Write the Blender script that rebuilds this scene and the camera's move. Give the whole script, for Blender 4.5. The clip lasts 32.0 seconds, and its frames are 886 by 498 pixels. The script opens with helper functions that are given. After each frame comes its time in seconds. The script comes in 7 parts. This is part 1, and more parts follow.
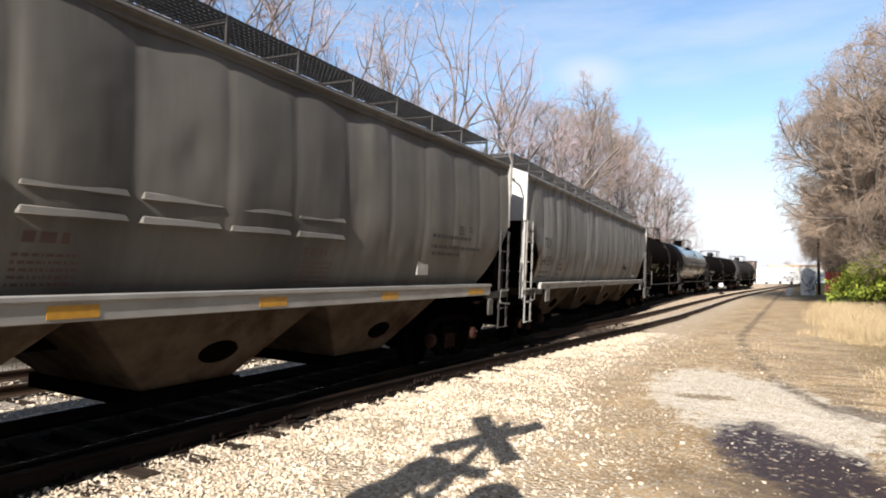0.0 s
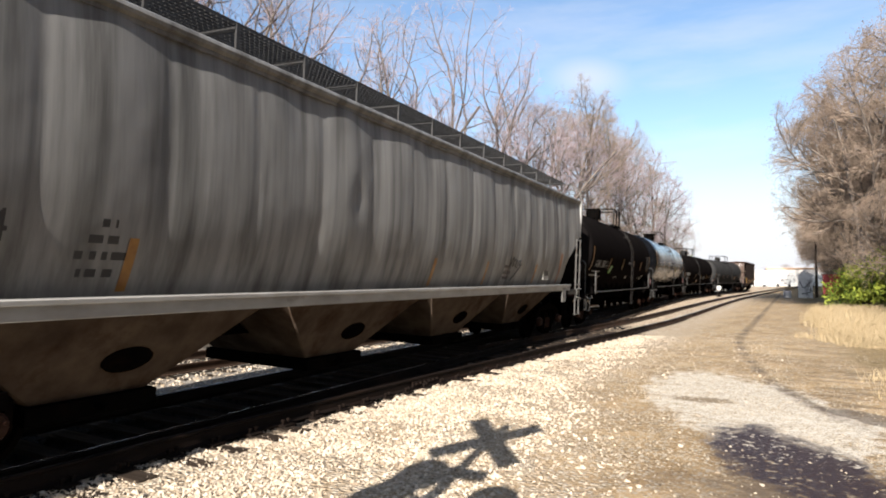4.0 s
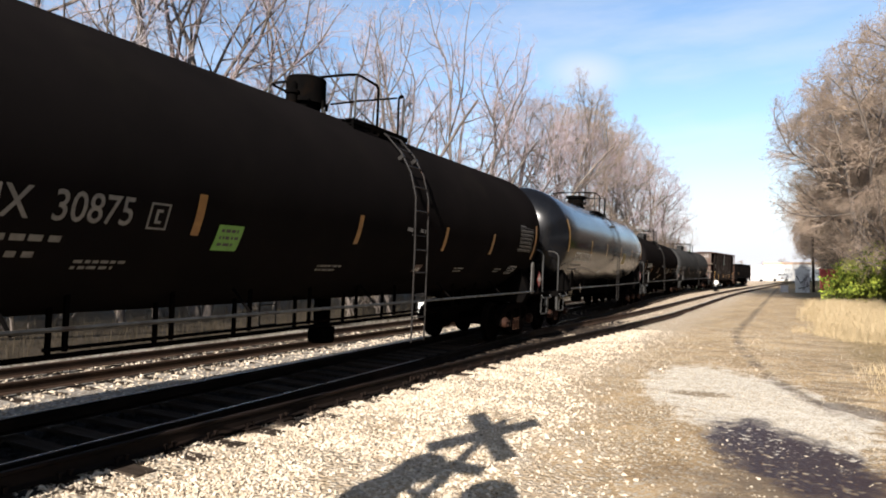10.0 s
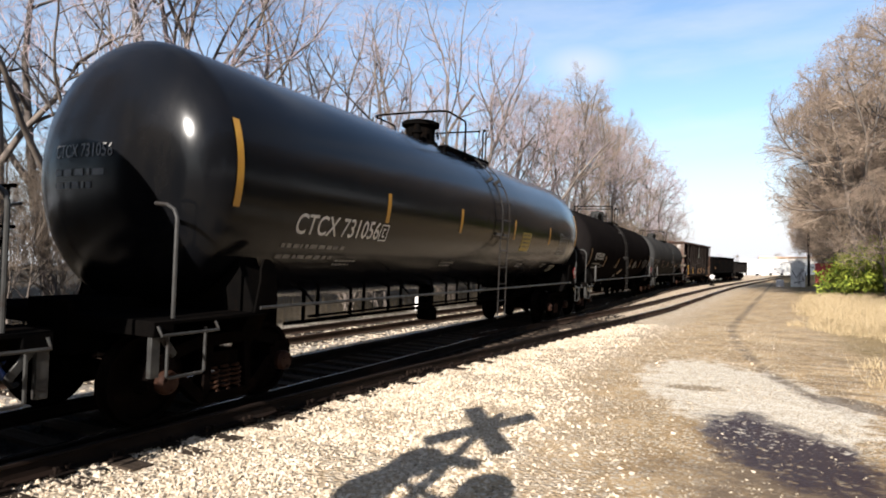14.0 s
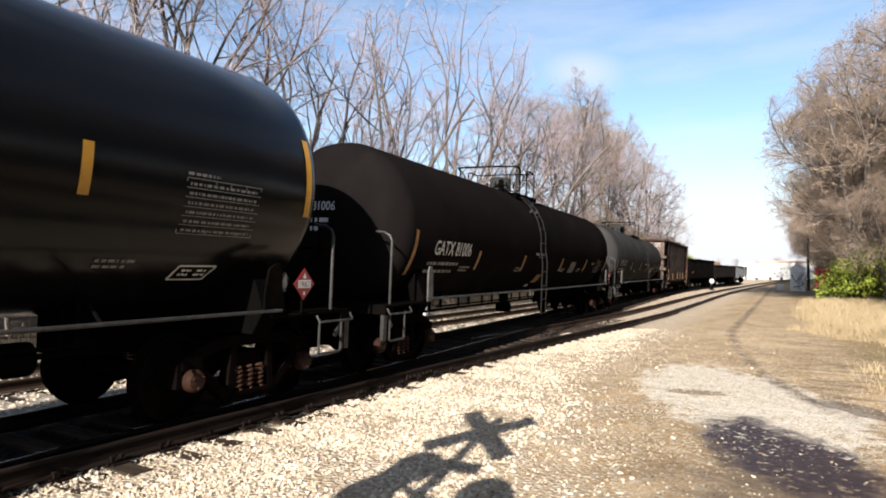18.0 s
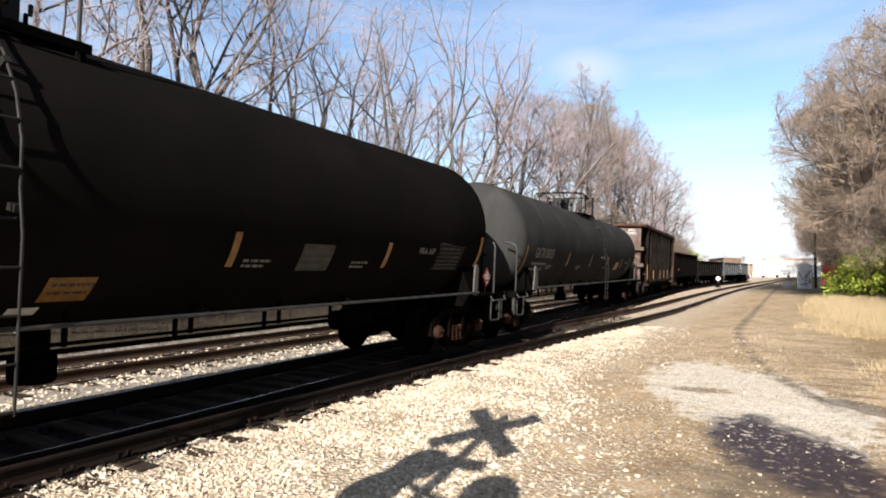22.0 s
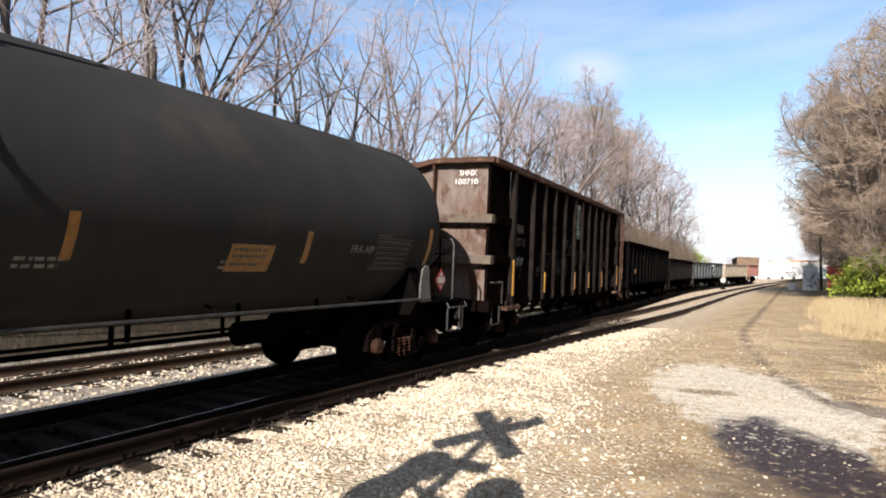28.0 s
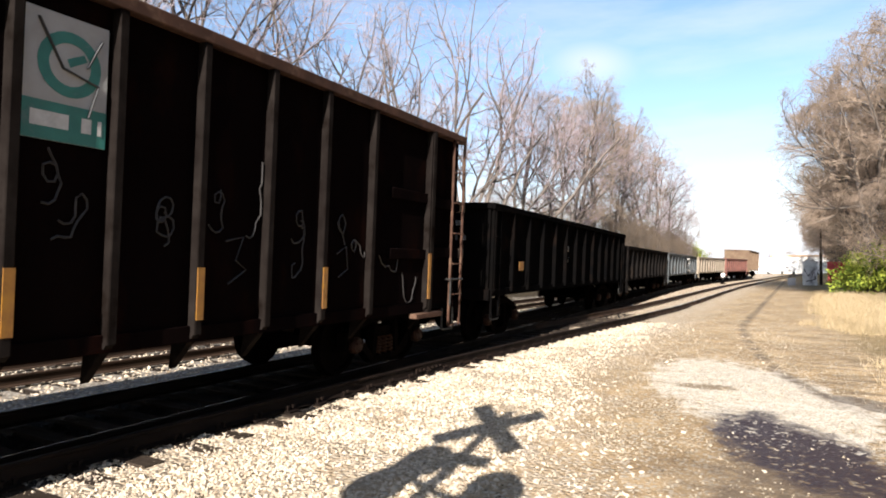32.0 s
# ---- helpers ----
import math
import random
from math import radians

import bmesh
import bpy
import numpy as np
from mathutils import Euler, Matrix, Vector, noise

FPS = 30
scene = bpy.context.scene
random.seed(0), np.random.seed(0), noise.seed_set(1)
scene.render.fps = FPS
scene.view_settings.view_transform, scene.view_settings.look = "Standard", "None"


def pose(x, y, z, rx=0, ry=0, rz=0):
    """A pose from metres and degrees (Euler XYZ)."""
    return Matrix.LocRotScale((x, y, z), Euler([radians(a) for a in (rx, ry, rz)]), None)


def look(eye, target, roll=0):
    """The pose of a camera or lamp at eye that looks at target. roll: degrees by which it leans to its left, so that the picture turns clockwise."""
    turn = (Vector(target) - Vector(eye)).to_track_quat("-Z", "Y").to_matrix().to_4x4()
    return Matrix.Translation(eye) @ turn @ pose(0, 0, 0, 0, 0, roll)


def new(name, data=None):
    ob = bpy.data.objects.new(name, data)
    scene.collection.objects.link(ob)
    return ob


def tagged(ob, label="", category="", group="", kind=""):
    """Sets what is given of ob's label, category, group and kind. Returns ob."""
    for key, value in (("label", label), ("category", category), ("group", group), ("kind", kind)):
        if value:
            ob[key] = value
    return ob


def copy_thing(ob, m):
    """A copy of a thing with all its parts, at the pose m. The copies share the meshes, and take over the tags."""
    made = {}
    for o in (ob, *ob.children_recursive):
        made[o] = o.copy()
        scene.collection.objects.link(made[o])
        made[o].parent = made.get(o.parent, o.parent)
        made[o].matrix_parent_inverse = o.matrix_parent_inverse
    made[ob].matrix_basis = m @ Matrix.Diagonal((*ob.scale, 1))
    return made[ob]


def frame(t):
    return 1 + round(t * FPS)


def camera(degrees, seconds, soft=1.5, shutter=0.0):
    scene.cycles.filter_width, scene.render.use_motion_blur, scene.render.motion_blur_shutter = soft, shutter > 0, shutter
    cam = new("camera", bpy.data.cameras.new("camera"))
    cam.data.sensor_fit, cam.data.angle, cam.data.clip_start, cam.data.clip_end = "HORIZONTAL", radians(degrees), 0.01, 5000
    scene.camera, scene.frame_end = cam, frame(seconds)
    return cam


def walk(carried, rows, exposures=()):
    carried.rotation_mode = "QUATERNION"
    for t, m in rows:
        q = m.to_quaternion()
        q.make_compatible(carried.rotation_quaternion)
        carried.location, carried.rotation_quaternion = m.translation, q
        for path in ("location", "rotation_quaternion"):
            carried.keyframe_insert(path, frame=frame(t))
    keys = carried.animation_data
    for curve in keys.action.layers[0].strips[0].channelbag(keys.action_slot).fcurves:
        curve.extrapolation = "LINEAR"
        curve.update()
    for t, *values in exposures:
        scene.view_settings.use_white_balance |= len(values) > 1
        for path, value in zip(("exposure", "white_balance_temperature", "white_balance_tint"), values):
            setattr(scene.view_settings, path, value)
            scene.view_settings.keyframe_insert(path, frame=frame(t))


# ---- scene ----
SECONDS = 32.0
EYE = Vector((0.0, 0.0, 1.60))


def aim(yaw, pitch, roll=0.22):
    """The camera's pose from its yaw (to the left of the track's way), pitch and roll, in degrees."""
    a, b = radians(yaw), radians(pitch)
    way = Vector((-math.sin(a) * math.cos(b), math.cos(a) * math.cos(b), math.sin(b)))
    return look(EYE, EYE + way, roll)


cam = camera(69.4, SECONDS, soft=1.9)
walk(cam, [
    (0, aim(28.906, 2.337)), (0.5, aim(28.845, 2.375)), (1, aim(28.845, 2.337)), (1.5, aim(28.815, 2.415)),
    (2, aim(28.785, 2.453)), (2.5, aim(28.815, 2.415)), (3, aim(28.874, 2.453)), (3.5, aim(28.815, 2.532)),
    (5.5, aim(28.604, 2.646)), (6, aim(28.574, 2.608)), (6.5, aim(28.574, 2.608)), (7, aim(28.574, 2.608)),
    (7.5, aim(28.633, 2.532)), (8, aim(28.633, 2.337)), (8.5, aim(28.574, 2.183)), (9, aim(28.542, 2.183)),
    (9.5, aim(28.542, 2.145)), (10, aim(28.542, 2.104)), (10.5, aim(28.542, 2.104)), (11, aim(28.481, 2.066)),
    (11.5, aim(28.452, 2.028)), (12, aim(28.422, 1.988)), (12.5, aim(28.361, 1.912)), (13, aim(28.301, 1.912)),
    (13.5, aim(28.240, 1.755)), (14, aim(28.240, 1.601)), (14.5, aim(28.240, 1.447)), (16.5, aim(28.301, 1.368)),
    (17, aim(28.270, 1.601)), (17.5, aim(28.240, 1.834)), (18, aim(28.209, 1.988)), (18.5, aim(28.149, 2.145)),
    (19, aim(28.149, 2.221)), (19.5, aim(28.149, 2.221)), (20, aim(28.149, 2.145)), (20.5, aim(28.211, 1.912)),
    (21, aim(28.422, 1.796)), (21.5, aim(28.604, 1.796)), (22, aim(28.694, 1.755)), (22.5, aim(28.754, 1.717)),
    (23, aim(28.845, 1.677)), (23.5, aim(28.906, 1.677)), (24, aim(28.967, 1.717)), (24.5, aim(28.997, 1.717)),
    (25, aim(28.997, 1.717)), (25.5, aim(29.058, 1.717)), (27.5, aim(29.117, 1.796)), (28, aim(29.056, 1.910)),
    (28.5, aim(28.997, 2.028)), (29, aim(28.967, 1.991)), (29.5, aim(28.967, 1.872)), (30, aim(29.058, 1.872)),
    (30.5, aim(29.087, 1.796)), (31, aim(29.087, 1.796)), (31.5, aim(29.087, 1.679)), (32, aim(29.058, 1.447)),
], exposures=[(0, 1.376), (29, 1.376), (30, 1.41), (31, 1.48), (32, 1.58)])

# ---- world, sun, exposure ----
SUN_EL, SUN_AZ = radians(27.0), radians(9.5)   # the sun stands behind the camera, a little to the right of the track
to_sun = Vector((math.sin(SUN_AZ) * math.cos(SUN_EL), -math.cos(SUN_AZ) * math.cos(SUN_EL), math.sin(SUN_EL)))


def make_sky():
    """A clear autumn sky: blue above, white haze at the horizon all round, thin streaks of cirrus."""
    world = bpy.data.worlds.new("sky")
    scene.world = world
    world.use_nodes = True
    nt = world.node_tree
    bg = nt.nodes["Background"]
    sky = nt.nodes.new("ShaderNodeTexSky")
    sky.sky_type = 'NISHITA'
    sky.sun_disc = False
    sky.sun_elevation = SUN_EL
    sky.sun_rotation = math.pi - SUN_AZ
    sky.air_density, sky.dust_density, sky.ozone_density = 1.0, 0.6, 2.2
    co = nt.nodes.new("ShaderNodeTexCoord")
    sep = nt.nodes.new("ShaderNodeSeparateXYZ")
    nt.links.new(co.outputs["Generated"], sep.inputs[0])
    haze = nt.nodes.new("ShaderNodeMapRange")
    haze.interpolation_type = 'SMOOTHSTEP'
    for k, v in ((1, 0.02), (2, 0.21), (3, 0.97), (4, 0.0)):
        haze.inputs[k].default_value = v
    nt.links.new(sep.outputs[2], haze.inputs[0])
    mp = nt.nodes.new("ShaderNodeMapping")
    mp.inputs["Rotation"].default_value = (0.0, 0.25, 0.5)
    mp.inputs["Scale"].default_value = (1.6, 3.2, 9.0)
    nt.links.new(co.outputs["Generated"], mp.inputs[0])
    ns = nt.nodes.new("ShaderNodeTexNoise")
    ns.inputs["Scale"].default_value, ns.inputs["Detail"].default_value, ns.inputs["Roughness"].default_value = 1.5, 7, 0.6
    nt.links.new(mp.outputs[0], ns.inputs["Vector"])
    cl = nt.nodes.new("ShaderNodeMapRange")
    for k, v in ((1, 0.42), (2, 0.76), (3, 0.0), (4, 0.45)):
        cl.inputs[k].default_value = v
    nt.links.new(ns.outputs[0], cl.inputs[0])
    # one small cloud low over the far trees
    near = nt.nodes.new("ShaderNodeMapping")
    near.vector_type = 'TEXTURE'
    near.inputs["Location"].default_value = (-0.262, 0.92, 0.296)
    near.inputs["Rotation"].default_value = (0.0, 0.12, 0.28)
    near.inputs["Scale"].default_value = (0.06, 0.2, 0.03)
    nt.links.new(co.outputs["Generated"], near.inputs[0])
    far = nt.nodes.new("ShaderNodeVectorMath")
    far.operation = 'LENGTH'
    nt.links.new(near.outputs[0], far.inputs[0])
    wisp = nt.nodes.new("ShaderNodeMapRange")
    wisp.interpolation_type = 'SMOOTHSTEP'
    for k, v in ((1, 1.5), (2, 0.0), (3, 0.0), (4, 0.6)):
        wisp.inputs[k].default_value = v
    nt.links.new(far.outputs["Value"], wisp.inputs[0])
    both = nt.nodes.new("ShaderNodeMath")
    both.operation = 'MAXIMUM'
    nt.links.new(wisp.outputs[0], both.inputs[0])
    nt.links.new(cl.outputs[0], both.inputs[1])
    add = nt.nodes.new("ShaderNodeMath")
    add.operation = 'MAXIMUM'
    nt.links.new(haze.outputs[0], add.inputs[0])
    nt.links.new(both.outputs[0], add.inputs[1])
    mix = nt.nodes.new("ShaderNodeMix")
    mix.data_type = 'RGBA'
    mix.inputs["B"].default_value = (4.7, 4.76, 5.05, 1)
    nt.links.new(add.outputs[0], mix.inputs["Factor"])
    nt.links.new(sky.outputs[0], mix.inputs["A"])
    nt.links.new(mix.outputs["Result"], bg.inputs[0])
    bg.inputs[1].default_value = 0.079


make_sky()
sun = new("sun", bpy.data.lights.new("sun", 'SUN'))
sun.data.energy = 5.0
sun.data.angle = radians(0.5)
sun.data.color = (1.0, 0.932, 0.862)
sun.matrix_world = look(to_sun * 50, (0, 0, 0))

# ---- the plan ----
TRACK_X = -6.46                 # centre line of the near track
CANT = 2.26                     # degrees by which the near track leans towards the road
GROUND = -0.22


def ease(u):
    u = min(1.0, max(0.0, u))
    return u * u * (3 - 2 * u)


def bend(s):
    """Both old tracks turn away to the left far up the line."""
    q = max(0.0, s - 92.0)
    return -q * q / 350.0 if q < 70 else -14.0 - (q - 70) * 0.4


def swing(s):
    """How far the train's path lies left of the near track's line, s metres up the track."""
    return -2.96 * ease((s + 7.1) / 71.8) + 3.5 * ease((s - 58.0) / 62.0) + bend(s)


SIDING = ((-8, -6.46), (0, -6.44), (5, -6.36), (10, -6.18), (15, -5.9), (20, -5.5), (27, -5.12), (33, -5.03), (40, -5.02), (48, -5.0), (58, -4.88),
          (68, -4.56), (80, -4.05), (98, -3.15), (123, -1.9), (160, 0.4), (220, 5.0))


def siding(y):
    """The middle of the track that branches off towards the road."""
    for (y0, x0), (y1, x1) in zip(SIDING, SIDING[1:]):
        if y <= y1:
            return x0 + (x1 - x0) * min(1.0, max(0.0, (y - y0) / (y1 - y0)))
    return SIDING[-1][1]


SPEED = ((0, 3.467), (6, 3.359), (12, 3.318), (18, 3.331), (24, 3.517), (32, 4.028))


def gone(t):
    """How far the train has come after t seconds."""
    total = 0.0
    for (t0, v0), (t1, v1) in zip(SPEED, SPEED[1:]):
        if t <= t0:
            break
        e = min(t, t1)
        v = v0 + (v1 - v0) * (e - t0) / (t1 - t0)
        total += (v0 + v) / 2 * (e - t0)
    return total


def car_pose(centre, bogies, t):
    """The pose at t of a car whose middle is centre metres up the track at the start, on bogies so far apart."""
    s = centre - gone(t)
    xa, xb = swing(s - bogies / 2), swing(s + bogies / 2)
    turn = math.degrees(math.atan2(-(xb - xa), bogies))
    return pose(TRACK_X + (xa + xb) / 2, s, 0) @ pose(0, 0, 0, 0, 0, turn) @ pose(0, 0, 0, 0, CANT, 0)


# ---- mesh helpers ----
class Build:
    """Collects corners and faces of one mesh."""

    def __init__(self):
        self.v, self.f = [], []

    def add(self, verts, faces):
        n = len(self.v)
        self.v.extend([tuple(p) for p in verts])
        self.f.extend([tuple(i + n for i in f) for f in faces])
        return self

    def box(self, x0, x1, y0, y1, z0, z1, m=None, taper=0.0):
        """A box, its upper side narrower by taper; m moves it."""
        t = taper
        p = [Vector(q) for q in ((x0, y0, z0), (x1, y0, z0), (x1, y1, z0), (x0, y1, z0),
                                 (x0 + t, y0 + t, z1), (x1 - t, y0 + t, z1), (x1 - t, y1 - t, z1), (x0 + t, y1 - t, z1))]
        if m is not None:
            p = [m @ q for q in p]
        return self.add(p, ((0, 3, 2, 1), (4, 5, 6, 7), (0, 1, 5, 4), (1, 2, 6, 5), (2, 3, 7, 6), (3, 0, 4, 7)))

    def tube(self, pts, r, n=6, r1=None, cap=True):
        """A round bar through the points."""
        pts = [Vector(p) for p in pts]
        r1 = r if r1 is None else r1
        rings = []
        ref = None
        for i, p in enumerate(pts):
            d = (pts[min(i + 1, len(pts) - 1)] - pts[max(i - 1, 0)]).normalized()
            if ref is None or abs(ref.dot(d)) > 0.95:
                ref = Vector((0, 0, 1)) if abs(d.z) < 0.9 else Vector((1, 0, 0))
            a = d.cross(ref).normalized()
            b = d.cross(a)
            ref = a.cross(d)
            rr = r + (r1 - r) * i / max(1, len(pts) - 1)
            rings.append([p + (a * math.cos(k * math.tau / n) + b * math.sin(k * math.tau / n)) * rr for k in range(n)])
        verts = [q for ring in rings for q in ring]
        faces = [(i * n + k, i * n + (k + 1) % n, (i + 1) * n + (k + 1) % n, (i + 1) * n + k) for i in range(len(pts) - 1) for k in range(n)]
        if cap:
            faces += [tuple(reversed(range(n))), tuple(range((len(pts) - 1) * n, len(pts) * n))]
        return self.add(verts, faces)

    def lathe(self, profile, n, m):
        """A body turned round its own z axis from (radius, height) pairs, then moved by m."""
        verts = [m @ Vector((r * math.cos(k * math.tau / n), r * math.sin(k * math.tau / n), h)) for r, h in profile for k in range(n)]
        faces = [(i * n + k, i * n + (k + 1) % n, (i + 1) * n + (k + 1) % n, (i + 1) * n + k) for i in range(len(profile) - 1) for k in range(n)]
        faces += [tuple(reversed(range(n))), tuple(range((len(profile) - 1) * n, len(profile) * n))]
        return self.add(verts, faces)

    def prism(self, poly, depth, m):
        """A plate: the outline poly in the x-y plane, depth thick in z, moved by m."""
        n = len(poly)
        verts = [m @ Vector((x, y, 0)) for x, y in poly] + [m @ Vector((x, y, depth)) for x, y in poly]
        faces = [tuple(reversed(range(n))), tuple(range(n, 2 * n))] + [(k, (k + 1) % n, n + (k + 1) % n, n + k) for k in range(n)]
        return self.add(verts, faces)

    def grid(self, rows):
        """A sheet over rows of points."""
        n = len(rows[0])
        verts = [p for row in rows for p in row]
        faces = [(i * n + k, i * n + k + 1, (i + 1) * n + k + 1, (i + 1) * n + k) for i in range(len(rows) - 1) for k in range(n - 1)]
        return self.add(verts, faces)

    def mesh(self, name, material, smooth=35):
        me = bpy.data.meshes.new(name)
        me.from_pydata(self.v, [], self.f)
        if smooth:
            me.shade_smooth()
            me.set_sharp_from_angle(angle=radians(smooth))
        me.materials.append(material)
        return me


def part(name, b, material, parent, label="", smooth=35, bevel=0.0):
    """Links a Build, a bmesh or a mesh as ONE object under a thing or under a part."""
    if isinstance(b, Build):
        me = b.mesh(name, material, smooth)
    elif isinstance(b, bpy.types.Mesh):
        me = b
    else:
        me = bpy.data.meshes.new(name)
        b.to_mesh(me)
        b.free()
        me.materials.append(material)
    ob = new(name, me)
    ob.parent = parent
    if label:
        tagged(ob, label)
    if name in ("small_print", "bolts", "graffiti", "test_table"):
        tagged(ob, kind="stuff")
    if bevel:
        mod = ob.modifiers.new("bevel", 'BEVEL')
        mod.width, mod.segments, mod.limit_method = bevel, 1, 'ANGLE'
    return ob


def thing(name, label, category, group="", kind=""):
    return tagged(new(name), label, category, group, kind)


# along(y, z, x): frames for signs: side faces +x and reads along +y; end faces -y and reads along +x
def on_side(x, y, z):
    return Matrix(((0, 0, 1, x), (1, 0, 0, y), (0, 1, 0, z), (0, 0, 0, 1)))


def on_end(x, y, z):
    return Matrix(((1, 0, 0, x), (0, 0, -1, y), (0, 1, 0, z), (0, 0, 0, 1)))


def letters(text, height, width=None, bold=0.012):
    """The built-in font's outlines as a flat Build, capitals so high, starting at the origin; width squeezes it."""
    cu = bpy.data.curves.new("letters", 'FONT')
    cu.body = text
    cu.size = height / 0.72
    cu.resolution_u = 3
    cu.offset = bold * height
    ob = bpy.data.objects.new("letters", cu)
    scene.collection.objects.link(ob)
    me = bpy.data.meshes.new_from_object(ob.evaluated_get(bpy.context.evaluated_depsgraph_get()))
    b = Build()
    xs = [v.co.x for v in me.vertices]
    k = (width / (max(xs) - min(xs))) if width else 1.0
    x0 = min(xs)
    b.add([((v.co.x - x0) * k, v.co.y, 0.0) for v in me.vertices], [tuple(p.vertices) for p in me.polygons])
    bpy.data.objects.remove(ob)
    bpy.data.meshes.remove(me)
    bpy.data.curves.remove(cu)
    return b


def bars(rows, height, seed=1):
    """Rows of short plain bars that stand for writing too small to read: (x, y, length) each."""
    rnd = random.Random(seed)
    b = Build()
    for x, y, length in rows:
        p = x
        while p < x + length:
            w = min(rnd.uniform(0.6, 2.6) * height, x + length - p)
            b.add([(p, y, 0), (p + w, y, 0), (p + w, y + height, 0), (p, y + height, 0)], [(0, 1, 2, 3)])
            p += w + height * rnd.uniform(0.4, 0.9)
    return b


def moved(b, m):
    b.v = [tuple(m @ Vector(p)) for p in b.v]
    return b


def wrapped(b, radius, zc, y, z, lift=0.006):
    """Lays a flat Build on the near flank of a lying tank, its origin at y, z."""
    a0 = math.asin((z - zc) / radius)
    out = []
    for u, v, w in b.v:
        a = a0 + v / radius
        r = radius + lift + w
        out.append((r * math.cos(a), y + u, zc + r * math.sin(a)))
    b.v = out
    return b


# ---- materials ----
def material(name, base, second=None, scale=3.0, rough=0.6, metal=0.0, bump=0.15, fine=40.0, stretch=(1, 1, 1), third=None, third_scale=0.7,
             third_at=(0.55, 0.7), spec=0.5, contrast=(0.35, 0.65), rough_var=0.12, bump_dist=0.01, per_piece=0.0, coat=0.0, dent=0.0):
    """A surface with a base and a second colour mixed by noise, an optional third (stains, rust), fine relief and uneven gloss."""
    m = bpy.data.materials.new(name)
    m.use_nodes = True
    nt = m.node_tree
    bsdf = nt.nodes["Principled BSDF"]
    co = nt.nodes.new("ShaderNodeTexCoord")
    mp = nt.nodes.new("ShaderNodeMapping")
    mp.inputs["Scale"].default_value = stretch
    nt.links.new(co.outputs["Object"], mp.inputs[0])

    def noise_at(s, detail=6, rgh=0.6):
        n = nt.nodes.new("ShaderNodeTexNoise")
        n.inputs["Scale"].default_value, n.inputs["Detail"].default_value, n.inputs["Roughness"].default_value = s, detail, rgh
        nt.links.new(mp.outputs[0], n.inputs["Vector"])
        return n

    def ranged(src, a, b, lo=0.0, hi=1.0):
        r = nt.nodes.new("ShaderNodeMapRange")
        for k, v in ((1, a), (2, b), (3, lo), (4, hi)):
            r.inputs[k].default_value = v
        nt.links.new(src, r.inputs[0])
        return r.outputs[0]

    def blend(f, a, b):
        x = nt.nodes.new("ShaderNodeMix")
        x.data_type = 'RGBA'
        for key, val in (("A", a), ("B", b)):
            if isinstance(val, tuple):
                x.inputs[key].default_value = (*val, 1)
            else:
                nt.links.new(val, x.inputs[key])
        nt.links.new(f, x.inputs["Factor"])
        return x.outputs["Result"]

    second = second or tuple(c * 0.75 for c in base)
    n1 = noise_at(scale)
    col = blend(ranged(n1.outputs[0], *contrast), base, second)
    if third:
        n3 = noise_at(third_scale, 8, 0.65)
        col = blend(ranged(n3.outputs[0], *third_at), col, third)
    if per_piece:
        info = nt.nodes.new("ShaderNodeObjectInfo")
        col = blend(ranged(info.outputs["Random"], 0, 1, 0, per_piece), col, tuple(c * 0.35 for c in base))
    nt.links.new(col, bsdf.inputs["Base Color"])
    n2 = noise_at(fine, 4, 0.6)
    nt.links.new(ranged(n1.outputs[0], 0.3, 0.7, max(0.02, rough - rough_var), min(1, rough + rough_var)), bsdf.inputs["Roughness"])
    bsdf.inputs["Metallic"].default_value = metal
    bsdf.inputs["Specular IOR Level"].default_value = spec
    bsdf.inputs["Coat Weight"].default_value = coat
    bsdf.inputs["Coat Roughness"].default_value = 0.08
    if bump:
        bp = nt.nodes.new("ShaderNodeBump")
        bp.inputs["Strength"].default_value, bp.inputs["Distance"].default_value = bump, bump_dist
        nt.links.new(n2.outputs[0], bp.inputs["Height"])
        nt.links.new(bp.outputs[0], bsdf.inputs["Normal"])
        if dent:   # shallow dents of the thin sheet, seen where the sun grazes it
            nd = nt.nodes.new("ShaderNodeTexNoise")
            nd.inputs["Scale"].default_value, nd.inputs["Detail"].default_value, nd.inputs["Roughness"].default_value = 1.3, 2, 0.4
            nt.links.new(co.outputs["Object"], nd.inputs["Vector"])
            bd = nt.nodes.new("ShaderNodeBump")
            bd.inputs["Strength"].default_value, bd.inputs["Distance"].default_value = 1.0, dent
            nt.links.new(nd.outputs[0], bd.inputs["Height"])
            nt.links.new(bd.outputs[0], bp.inputs["Normal"])
    return m


TANK_MATT = material("matt_black_tank_paint", (0.0063, 0.0055, 0.0054), (0.0083, 0.007, 0.0068), 1.6, 0.62, bump=0.12, fine=90, stretch=(1, 0.6, 0.35),
                     third=(0.0124, 0.0107, 0.0088), third_at=(0.58, 0.85), spec=0.0)
TANK_GLOSS = material("gloss_black_tank_paint", (0.0028, 0.0031, 0.0038), (0.0041, 0.0041, 0.0048), 1.2, 0.18, bump=0.02, fine=20, stretch=(1, 0.5, 0.4),
                      third=(0.011, 0.0097, 0.0086), third_at=(0.62, 0.9), spec=0.16, rough_var=0.05)
TANK_GREY = material("faded_black_tank_paint", (0.02664, 0.02664, 0.02664), (0.0348, 0.03432, 0.03312), 1.5, 0.66, bump=0.12, fine=90, stretch=(1, 0.6, 0.35),
                     third=(0.05724, 0.05136, 0.04572), third_at=(0.58, 0.85), spec=0.0)
